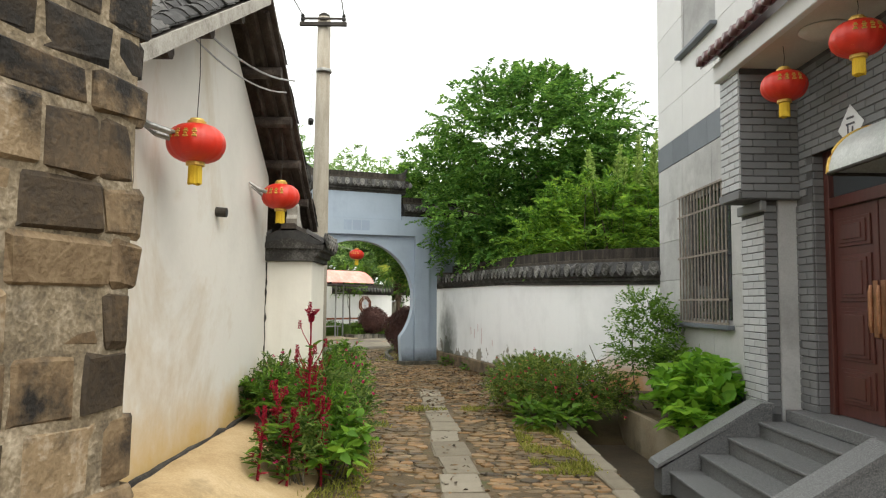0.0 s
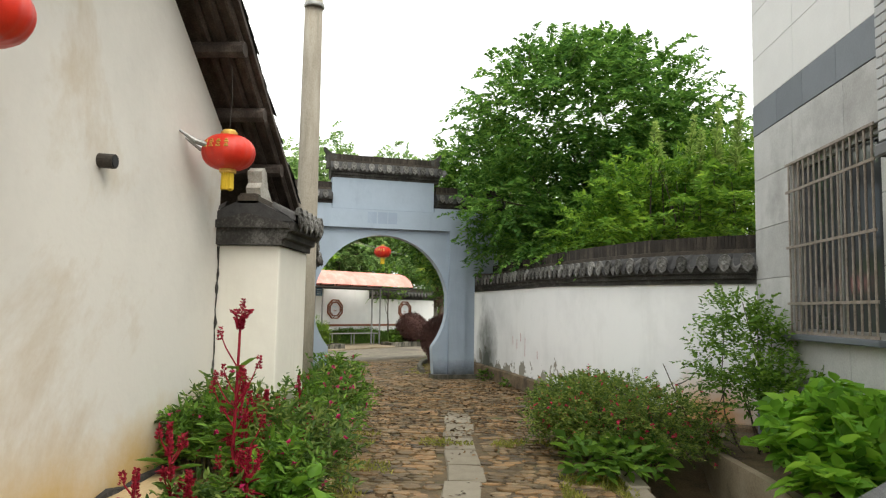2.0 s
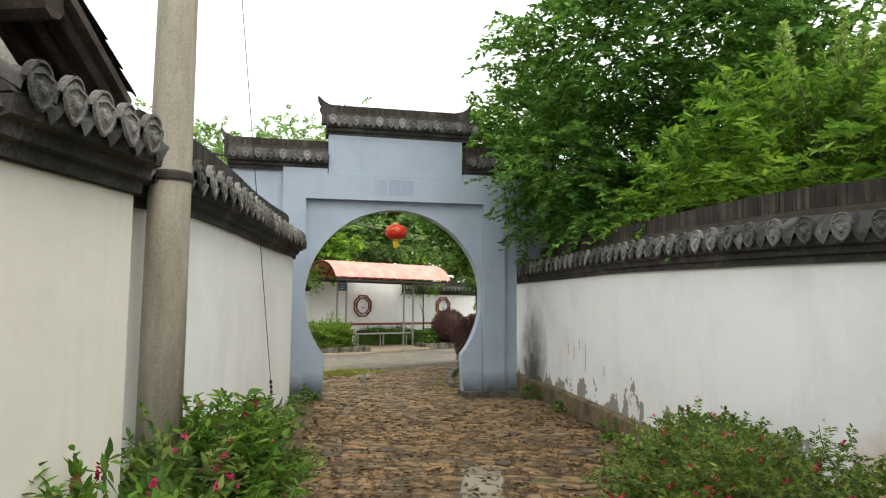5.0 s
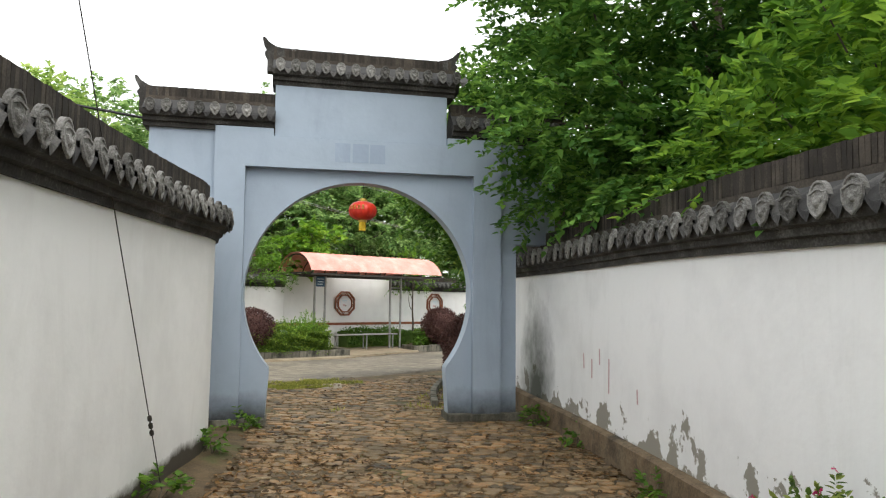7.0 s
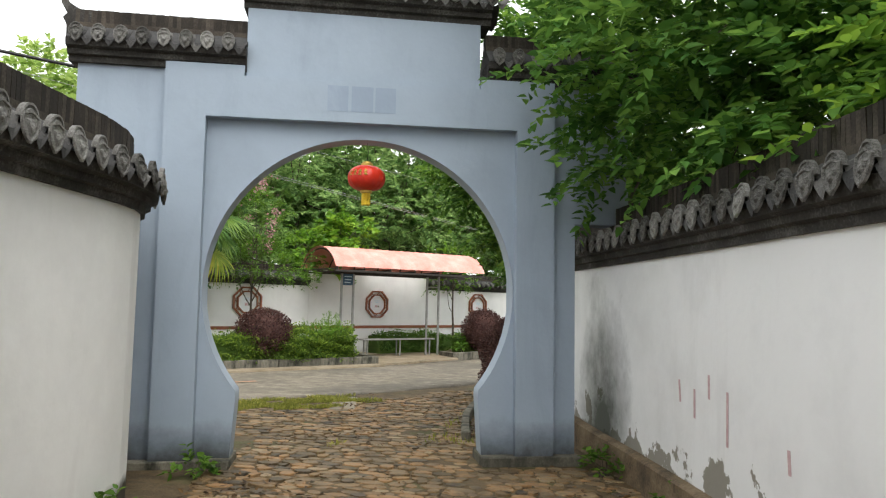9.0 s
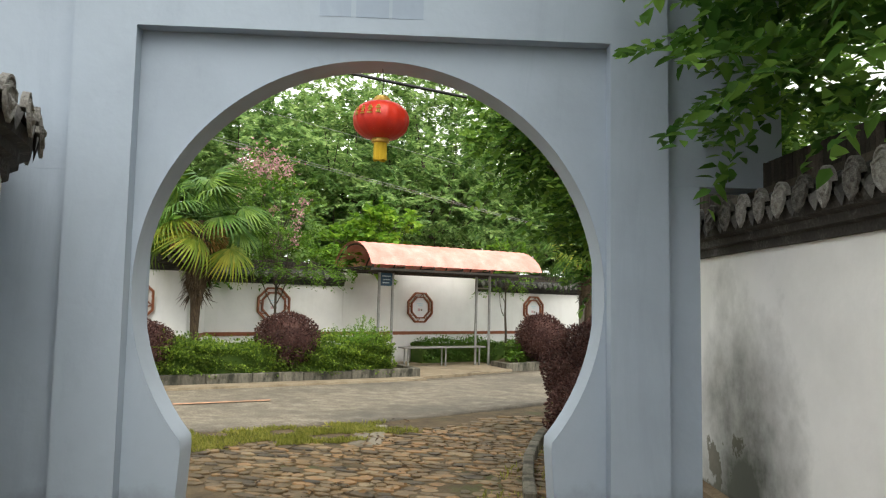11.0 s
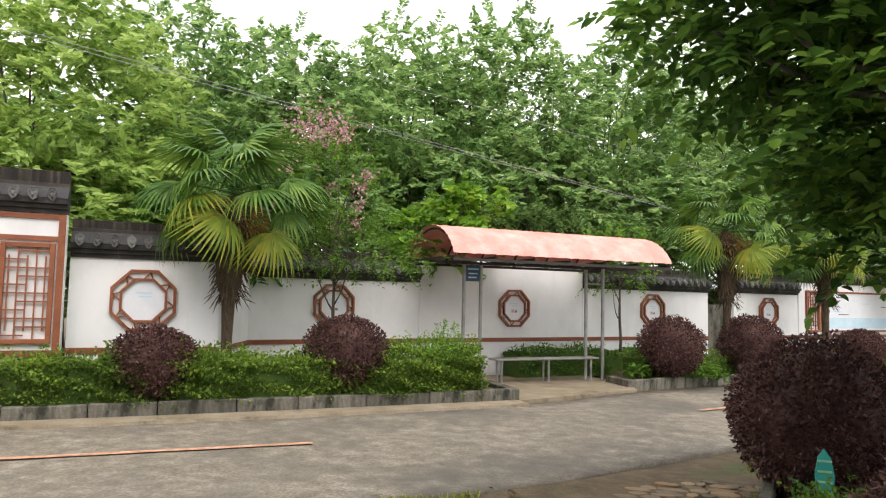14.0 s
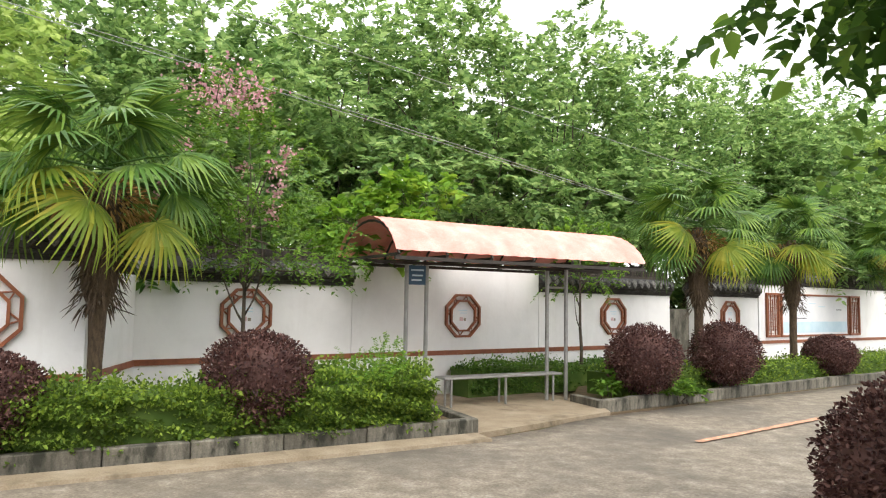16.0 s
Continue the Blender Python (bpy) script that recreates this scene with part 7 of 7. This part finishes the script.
shrub("broadleaf_weed", (-1.48, 9.5, 0.0), [((0, 0, 0.62), (0.25, 0.3, 0.3))], 34, 6, 0.2, (0.12, 0.06), M_LHERB, "lanky green weed against the white wall", 321, up=1.0)
for k, (x, y) in enumerate(((-2.55, 13.1), (0.62, 16.0), (1.1, 14.0), (-2.9, 14.6), (0.35, 17.1), (1.25, 13.0), (-3.2, 16.1), (0.1, 17.3))):
    shrub("wall_foot_weed", (x, y, -0.02 + bank(x, y)), [((0, 0, 0.10), (0.14, 0.18, 0.08))], 16, 6, 0.12, (0.075, 0.04), M_LHERB, "small green weed at the wall foot", 330 + k, "weed", group="wall foot weeds", stems=3)

# ---- grass ----
def grass(name, zones, n, seed, label, h=0.09):
    g = np.random.default_rng(seed)
    P = []
    for (x0, x1, y0, y1), k in zones:
        P.append(np.column_stack([g.uniform(x0, x1, k), g.uniform(y0, y1, k)]))
    P = np.concatenate(P)
    nx, ny = [q.x for q in NEAR], [q.y for q in NEAR]
    keep = np.array([noise.noise(Vector((x * 2.2, y * 2.2, seed))) > -0.12 and y < np.interp(x, nx, ny) - 0.06 and (x > -2.6 or y < 17 or y > np.interp(x, nx, ny) - 1.55 + 0.45 * noise.noise(Vector((x, y, 4)))) for x, y in P])
    P = P[keep]
    z = np.array([ground_z(x, y) for x, y in P])
    n = len(P)
    Q = np.column_stack([P, z + 0.0])
    D = g.normal(size=(n, 3)) * 0.45 + np.array([0, 0, 1.0])
    s = g.uniform(0.5, 1.3, n)
    me = leaf_mesh(name, Q, D, g.normal(size=(n, 3)), h * s, 0.010 * s, M_GRASS, 0.25)
    return tagged(new(name, me), label, "grass", kind="stuff")


grass("grass", [((-7.5, -3.3, 17.0, 20.9), 60000), ((-4.2, -3.0, 17.4, 21.3), 10000), ((0.85, 1.45, 6.3, 8.7), 5200), ((-1.1, -0.6, 3.0, 9.0), 3800), ((-0.5, 1.2, 9.9, 10.25), 1300), ((2.55, 3.1, 6.9, 10.2), 3000), ((-3.1, -2.5, 17.2, 18.0), 700), ((-1.3, 1.4, -2, 5.0), 2500), ((-1.9, -1.0, 8.6, 10.6), 2200), ((-1.7, -0.6, 18.0, 24.2), 2500)], 0, 3, "short yellow-green grass and moss between the stones", 0.075)

# ---- lanterns ----
def lantern(base, s, drop, seed=0):
    """A ribbed red silk lantern hung by a thin wire, with gold collars, gilt marks and a yellow fringe."""
    t = thing("red_lantern", pose(*base), "red ribbed festival lantern with gold trim and yellow fringe", "lantern", "red lanterns")
    n, m = 64, 14
    bm = bmesh.new()
    rings = []
    for j in range(m + 1):
        a = -math.pi / 2 * 0.86 + math.pi * 0.86 * j / m
        ring = []
        for k in range(n):
            th = 2 * math.pi * k / n
            rib = 1 - 0.035 * (1 - abs(math.sin(th * 8)))
            r = 0.195 * s * (math.cos(a) ** 0.72) * rib
            ring.append(bm.verts.new((r * math.cos(th), r * math.sin(th), 0.128 * s * math.sin(a) / math.sin(math.pi / 2 * 0.86))))
        rings.append(ring)
    for a, b in zip(rings, rings[1:]):
        for k in range(n):
            bm.faces.new((a[k], a[(k + 1) % n], b[(k + 1) % n], b[k]))
    shade = part("shade", bm, M_RED, t, "red ribbed silk shade", smooth=True)
    part("collar", lathe(bmesh.new(), [(0.06 * s, 0.120 * s), (0.062 * s, 0.150 * s), (0.05 * s, 0.155 * s), (0.045 * s, 0.168 * s)], 20), M_GOLD, t, "gold collar")
    part("collar", lathe(bmesh.new(), [(0.05 * s, -0.155 * s), (0.062 * s, -0.150 * s), (0.06 * s, -0.120 * s)], 20), M_GOLD, t, "gold collar")
    bm = bmesh.new()
    for k in range(32):
        a = 2 * math.pi * k / 32
        r = 0.040 * s
        tube(bm, [(r * math.cos(a), r * math.sin(a), -0.15 * s), (r * 1.05 * math.cos(a + 0.05), r * 1.05 * math.sin(a + 0.05), -0.275 * s + 0.004 * math.sin(k * 7))], 0.005 * s, 4)
    part("fringe", bm, M_FRINGE, t, "yellow silk fringe")
    for k in range(24):
        th = 2 * math.pi * k / 24
        for dz, rr in ((-0.088, 0.150),):
            b = bmesh.new()
            tube(b, [(rr * s * math.cos(th - 0.06), rr * s * math.sin(th - 0.06), dz * s), (rr * 1.03 * s * math.cos(th), rr * 1.03 * s * math.sin(th), (dz + 0.016) * s), (rr * s * math.cos(th + 0.06), rr * s * math.sin(th + 0.06), dz * s)], 0.0036 * s, 4)
            part("gilt_scallop", b, M_GOLD, shade)
    for side in (0, 180):
        for k in range(4):
            th = radians(-100 + side + (k - 1.5) * 17)
            for q in range(4):
                r = random.Random(k * 9 + q)
                bz = 0.035 + (q - 1.5) * 0.016
                w = 0.05 if q % 2 else 0.085
                rr = 0.195 * s * (math.cos(math.asin(min(0.95, bz / 0.14))) ** 0.72) * 1.004
                b = bmesh.new()
                tube(b, [(rr * math.cos(th - w), rr * math.sin(th - w), bz * s), (rr * 1.003 * math.cos(th), rr * 1.003 * math.sin(th), (bz + r.uniform(-0.004, 0.006)) * s), (rr * math.cos(th + w), rr * math.sin(th + w), bz * s)], 0.0060 * s, 4)
                part("gilt_stroke", b, M_GOLD, shade)
    part("wire", tube(bmesh.new(), [(0, 0, 0.16 * s), (0.01, 0, 0.16 * s + drop * 0.5), (0.0, 0, 0.16 * s + drop)], 0.003, 5), M_IRON, t, "thin hanging wire")
    return t


lantern((-1.67, 4.67, 2.55), 1.0, 0.62, 1)
lantern((-1.69, 7.24, 2.58), 1.0, 0.50, 2)
lantern((-2.09, 17.02, 2.645), 0.93, 0.20, 3)
lantern((2.93, 5.95, 3.40), 0.98, 0.20, 4)
lantern((3.0, 4.98, 3.45), 0.98, 0.16, 5)

# ---- utility pole, cables, wall fittings ----
pole = thing("utility_pole", pose(-1.62, 9.2, 0), "round grey concrete utility pole with an iron crossarm", "utility pole")
part("shaft", tube(bmesh.new(), [(0, 0, -0.1), (0.0, 0, 2.0), (-0.01, 0.02, 4), (-0.02, 0.05, 5.32)], [0.115, 0.108, 0.096, 0.086], 20), M_POLE, pole, smooth=True)
part("cap", lathe(bmesh.new(), [(0.07, 5.32), (0.075, 5.36), (0.03, 5.39)], 12, (-0.02, 0.05, 0)), M_IRON, pole)
for dz in (0.0, 0.11):
    arm = part("crossarm", nbox(-0.33, 0.30, -0.07, -0.03, 5.17 + dz, 5.225 + dz, 0.004) if dz == 0 else nbox(-0.30, 0.28, -0.065, -0.03, 5.265, 5.285), M_IRON, pole)
for x in (-0.29, 0.26):
    part("insulator", lathe(bmesh.new(), [(0.012, 5.23), (0.03, 5.25), (0.03, 5.28), (0.018, 5.29), (0.028, 5.31), (0.012, 5.34)], 10, (x, -0.05, 0)), M_TILE, arm, "dark glazed insulator")
part("band", lathe(bmesh.new(), [(0.103, 4.55), (0.106, 4.56), (0.106, 4.58), (0.102, 4.59)], 16), M_STEEL, pole)
part("band", lathe(bmesh.new(), [(0.115, 2.10), (0.118, 2.11), (0.118, 2.14), (0.114, 2.15)], 16), M_IRON, pole)


def cable(name, a, b, sagm, r, mat, label, n=16):
    a, b = Vector(a), Vector(b)
    pts = [a.lerp(b, k / n) - Vector((0, 0, 4 * sagm * (k / n) * (1 - k / n))) for k in range(n + 1)]
    ob = solo(name, tube(bmesh.new(), pts, r, 5), mat, label, "cable")
    return ob


cable("power_cable", (-1.9, 9.15, 5.3), (-2.6, -10, 6.5), 0.3, 0.008, M_CABLE, "thin black power cable from the pole top")
cable("power_cable", (-1.36, 9.15, 5.3), (0.2, -10, 6.6), 0.3, 0.008, M_CABLE, "thin black power cable from the pole top")
cable("house_cable", (-1.50, 6.9, 3.70), (-1.9, 3.3, 3.75), 0.30, 0.009, M_GREYCABLE, "pale slack cable along the verge")
cable("house_cable", (-1.54, 6.7, 3.52), (-1.9, 3.0, 3.75), 0.34, 0.007, M_GREYCABLE, "pale slack cable under the verge")
cable("guy_wire", (-2.01, 10.45, 5.15), (-2.62, 13.34, 0.02), 0.0, 0.004, M_IRON, "steel guy wire of the pole, anchored by the wall")
bm = bmesh.new()
for k in range(3):
    lathe(bm, [(0.012, 0.0), (0.026, 0.02), (0.026, 0.07), (0.012, 0.09)], 8, (0, 0, k * 0.11))
tb = thing("turnbuckle", pose(-2.565, 13.07, 0.50, 0, 0, 0), "rusty turnbuckle on the guy wire", "fitting")
part("body", bm, M_IRON, tb, at=pose(0, 0, 0, 30, 9, 0) @ Matrix.Diagonal((0.6, 0.6, 0.6, 1)))
bm = bmesh.new()
lathe(bm, [(0.02, 0), (0.045, 0.015), (0.045, 0.10), (0.02, 0.115)], 12)
gi = thing("guy_insulator", pose(-2.115, 10.93, 4.28), "black insulator on the guy wire", "fitting")
part("body", bm, M_CABLE, gi, at=pose(0, 0, 0, 40, 14, 0))
cable("power_cable", (-13.8, 10.16, 4.75), (4.2, 29.46, 4.45), 0.30, 0.022, M_CABLE, "thick black cable crossing above the lane end", 30)
for (x0, y0, z0), (x1, y1, z1) in (((-9.05, 24.42, 4.75), (-3.59, 31.51, 3.74)), ((-9.05, 24.42, 4.69), (-3.59, 31.51, 3.70)), ((-7.45, 26.49, 5.30), (-3.08, 32.16, 4.70))):
    a, b = Vector((x0, y0, z0)), Vector((x1, y1, z1))
    cable("telephone_line", a.lerp(b, -0.9), a.lerp(b, 2.6), 0.0, 0.0042, M_GREYCABLE, "thin pale telephone line along the road", 12)
for k, (yy, z0, ln) in enumerate(((15.55, 0.62, 0.34), (15.72, 0.88, 0.16), (15.95, 0.72, 0.20), (16.2, 0.80, 0.16), (14.75, 0.62, 0.13))):
    j = min(range(len(RW)), key=lambda i: abs(RW[i].y - yy))
    q = RW[j] + normals2(RW)[j] * 0.143
    ang = math.degrees(math.atan2(normals2(RW)[j].y, normals2(RW)[j].x))
    mk = solo("paint_mark", nbox(0, 0.002, -0.014, 0.014, 0, ln), M_FADED, "faded red paint stroke on the white wall", "graffiti", group="paint strokes")
    mk.matrix_basis = pose(q.x, q.y, z0, random.uniform(-8, 8), 0, ang)
pipe = thing("drain_pipe", pose(-1.96, 6.03, 2.265), "short dark pipe stub in the plaster wall", "pipe")
part("stub", tube(bmesh.new(), [(-0.05, 0, 0), (0.09, 0, -0.01)], 0.042, 14), M_IRON, pipe)
# the stub is closed; a black disc paints the shade of its hollow
part("bore_shade", tube(bmesh.new(), [(0.088, 0, -0.01), (0.0925, 0, -0.01)], 0.033, 14), M_CABLE, pipe)
for k, (y, z) in enumerate(((7.02, 2.62), (4.35, 2.60))):
    hk = thing("iron_hook", pose(-1.96, y, z), "grey curved iron hook fixed in the wall", "hook", "wall hooks")
    for j in (0, 1):
        part("prong", tube(bmesh.new(), [(0.0, -0.02 + j * 0.1, 0.07 - j * 0.03), (0.10, 0.02 + j * 0.1, 0.0 - j * 0.03), (0.19, 0.10 + j * 0.1, -0.02 - j * 0.03), (0.22, 0.2 + j * 0.05, 0.0 - j * 0.03)], [0.008, 0.022, 0.02, 0.004], 8), M_STEEL, hk)

# kerb of the bush bed and teal marker
bk = tagged(new("kerb"), "small cement kerb round the purple bushes", "kerb", kind="structure")
kerb(bk, [(-1.25, 18.3), (-1.48, 19.6), (-1.55, 21.0), (-1.50, 22.0), (-1.30, 23.2), (-0.6, 24.6)], 0.10, 0.10, 0.6)
M_TEAL = surf("teal_plastic", [(0.1, (0.02, 0.30, 0.25)), (0.9, (0.06, 0.45, 0.38))], 6, 60, 0.4, 0.05, 0.002)
M_LYELS = surf("pale_green_plastic", [(0.1, (0.25, 0.55, 0.35)), (0.9, (0.4, 0.68, 0.45))], 6, 60, 0.4, 0.0, 0.002)
tl = thing("plastic_marker", pose(-1.20, 21.5, 0.18), "teal plastic leaf-shaped marker among the bushes", "marker")
bm = bmesh.new()
prof = [(0.0, 0.0), (0.05, 0.08), (0.06, 0.20), (0.04, 0.32), (0.0, 0.38), (-0.04, 0.32), (-0.06, 0.20), (-0.05, 0.08)]
A = [bm.verts.new((a, -0.012, z)) for a, z in prof]
B = [bm.verts.new((a, 0.012, z)) for a, z in prof]
bm.faces.new(A)
bm.faces.new(B[::-1])
for i in range(8):
    bm.faces.new((A[i], A[(i + 1) % 8], B[(i + 1) % 8], B[i]))
blade = part("blade", bm, M_TEAL, tl)
for k in range(4):
    part("stripe", nbox(-0.045, 0.045, -0.0145, -0.0125, 0.08 + k * 0.07, 0.095 + k * 0.07), M_LYELS, blade, "pale green stripe")
part("stake", tube(bmesh.new(), [(0, 0, -0.25), (0, 0, 0.05)], 0.01, 6), M_TEAL, tl)

# ---- paving of the lane, piece by piece ----
paving = tagged(new("lane_paving"), "irregular brown cobbles with a line of pale slabs", "paving", kind="structure")
slab_rows = []
y = 1.0
rs = random.Random(4)
while y < 12.2:
    ln = rs.choice((0.34, 0.45, 0.62, 0.72))
    cx = 0.55 - 0.062 * y + rs.uniform(-0.03, 0.03)
    w = rs.uniform(0.15, 0.19)
    slab_rows.append((cx - w, cx + w, y, y + ln - 0.03))
    y += ln
for x0, x1, y0, y1 in slab_rows:
    bm = nbox(x0 - (x0 + x1) / 2, x1 - (x0 + x1) / 2, -(y1 - y0) / 2, (y1 - y0) / 2, -0.08, 0.008, 0.014)
    for v in bm.verts:
        v.co += Vector((rs.uniform(-0.012, 0.012), rs.uniform(-0.012, 0.012), rs.uniform(-0.004, 0.004)))
    part("slab", bm, M_SLAB, paving, at=pose((x0 + x1) / 2, (y0 + y1) / 2, 0, 0, 0, rs.uniform(-3, 3) + 3.5))
for k in range(3):
    for j in (0, 1):
        bm = nbox(-0.085, 0.085, -0.20, 0.20, -0.08, 0.006, 0.012)
        part("slab", bm, M_SLAB, paving, at=pose(-3.60, 20.85, 0, 0, 0, 17) @ pose(j * 0.18 - 0.09, -k * 0.42, 0, 0, 0, rs.uniform(-2, 2)))
for k in range(9):
    bm = nbox(-0.09, 0.09, -0.30, 0.30, -0.25, 0.03 + rs.uniform(-0.01, 0.01), 0.012)
    part("edge_stone", bm, M_SLAB, paving, at=pose(1.47 + rs.uniform(-0.02, 0.02), 3.6 + k * 0.62, 0, 0, 0, rs.uniform(-3, 3)))


def lane_span(y):
    xs = np.interp(y, [-3, 7, 9, 10.5, 12, 13, 15, 16.2], [-0.85, -0.82, -1.15, -1.75, -2.1, -2.25, -2.75, -3.3])
    xe = np.interp(y, [-3, 8.4, 9.4, 10.8, 12, 13, 15, 17.2], [1.36, 1.36, 1.05, 1.1, 1.55, 1.36, 0.92, 0.36])
    if y > 16.2:
        xs = np.interp(y, [16.2, 17.2, 19, 21.4, 22.6], [-3.35, -3.4, -3.75, -3.7, -2.7])
    if y > 17.2:
        xe = np.interp(y, [17.2, 17.5, 18.3, 22.5], [0.3, -0.9, -1.3, -1.6])
    return float(xs), float(xe)


def cobble_shape(r, w, d):
    n = 8
    out = []
    for k in range(n):
        a = 2 * math.pi * (k + 0.5) / n
        c, s = math.cos(a), math.sin(a)
        q = 1 / max(abs(c), abs(s)) ** 0.9
        out.append((c * q * w / 2 * r.uniform(0.74, 1.10), s * q * d / 2 * r.uniform(0.74, 1.10)))
    return out


V, F = [], []
road_x, road_y = [q.x for q in NEAR], [q.y for q in NEAR]
rs = random.Random(14)
singles = 0
y = -2.5
while y < 22.6:
    dy = rs.uniform(0.075, 0.14)
    x0, x1 = lane_span(y)
    x0 -= 1.6 * smooth(17.6, 18.2, y) * smooth(21.0, 20.6, y)
    x = x0 + rs.uniform(0, 0.1)
    while x < x1:
        w = rs.uniform(0.08, 0.27)
        cx, cy = x + w / 2, y + dy / 2 + rs.uniform(-0.015, 0.015) + 0.03 * math.sin(x * 3)
        x += w
        if any(a - 0.05 < cx < b + 0.05 and c - 0.04 < cy < e + 0.04 for a, b, c, e in slab_rows):
            continue
        if cx < -2.6 and cy > np.interp(cx, road_x, road_y) - 1.15:
            continue
        pg = GATE.inverted() @ Vector((cx, cy, 0))
        if abs(pg.y) < 0.27 and abs(pg.x) > 1.08:
            continue
        if cy > 20.5 and (cx + 3.48) * 0.66 - (cy - 21.4) * 0.75 < 0.04:
            continue
        shape = cobble_shape(rs, w, dy)
        h = rs.uniform(-0.008, 0.008)
        rot = rs.uniform(-0.25, 0.25)
        pts = [(a * math.cos(rot) - b * math.sin(rot), a * math.sin(rot) + b * math.cos(rot)) for a, b in shape]
        vv = [(a, b, -0.07) for a, b in pts] + [(a * 0.98, b * 0.98, h - 0.006) for a, b in pts] + [(a * 0.91, b * 0.91, h) for a, b in pts]
        ff = []
        for lvl in (0, 8):
            for k in range(8):
                ff.append((lvl + k, lvl + (k + 1) % 8, lvl + 8 + (k + 1) % 8, lvl + 8 + k))
        ff.append(tuple(range(16, 24)))
        if 7.2 < cy < 9.1 and singles < 290:
            me = bpy.data.meshes.new("cobble")
            me.from_pydata(vv, [], ff)
            me.materials.append(M_COBBLE)
            piece("cobble", me, paving, pose(cx, cy, bank(cx, cy)))
            singles += 1
        else:
            o = len(V)
            V += [(a + cx, b + cy, c + bank(a + cx, b + cy)) for a, b, c in vv]
            F += [tuple(i + o for i in f) for f in ff]
    y += dy * 0.98
me = bpy.data.meshes.new("cobbles")
me.from_pydata(V, [], F)
me.materials.append(M_COBBLEJ)
ob = new("cobbles", me)
ob.parent = paving
tagged(ob, "weathered brown cobbles set in earth", kind="stuff")

# fallen leaves on the lane
g = np.random.default_rng(77)
P = []
while len(P) < 5200:
    yy = g.uniform(5, 21.5)
    a, b = lane_span(yy)
    xx = g.uniform(a, b)
    edge = min(xx - a, b - xx) / (b - a)
    lush = 0.75 * smooth(9.0, 11.5, yy) * smooth(16.6, 15.0, yy) + 0.12
    if g.random() < lush * (1.0 - 1.2 * edge) and noise.noise(Vector((xx * 1.8, yy * 1.8, 9))) > -0.25:
        P.append((xx, yy, 0.012 + bank(xx, yy)))
P = np.array(P)
k = len(P)
me = leaf_mesh("fallen_leaves", P, np.column_stack([g.normal(size=(k, 2)), 0.10 * g.normal(size=k)]), np.tile([0.05, 0.02, 1.0], (k, 1)) + 0.3 * g.normal(size=(k, 3)), g.uniform(0.02, 0.085, k), g.uniform(0.012, 0.04, k), M_LITTER, 0.0)
tagged(new("fallen_leaves", me), "dry brown leaves scattered on the cobbles", "leaves", kind="stuff")
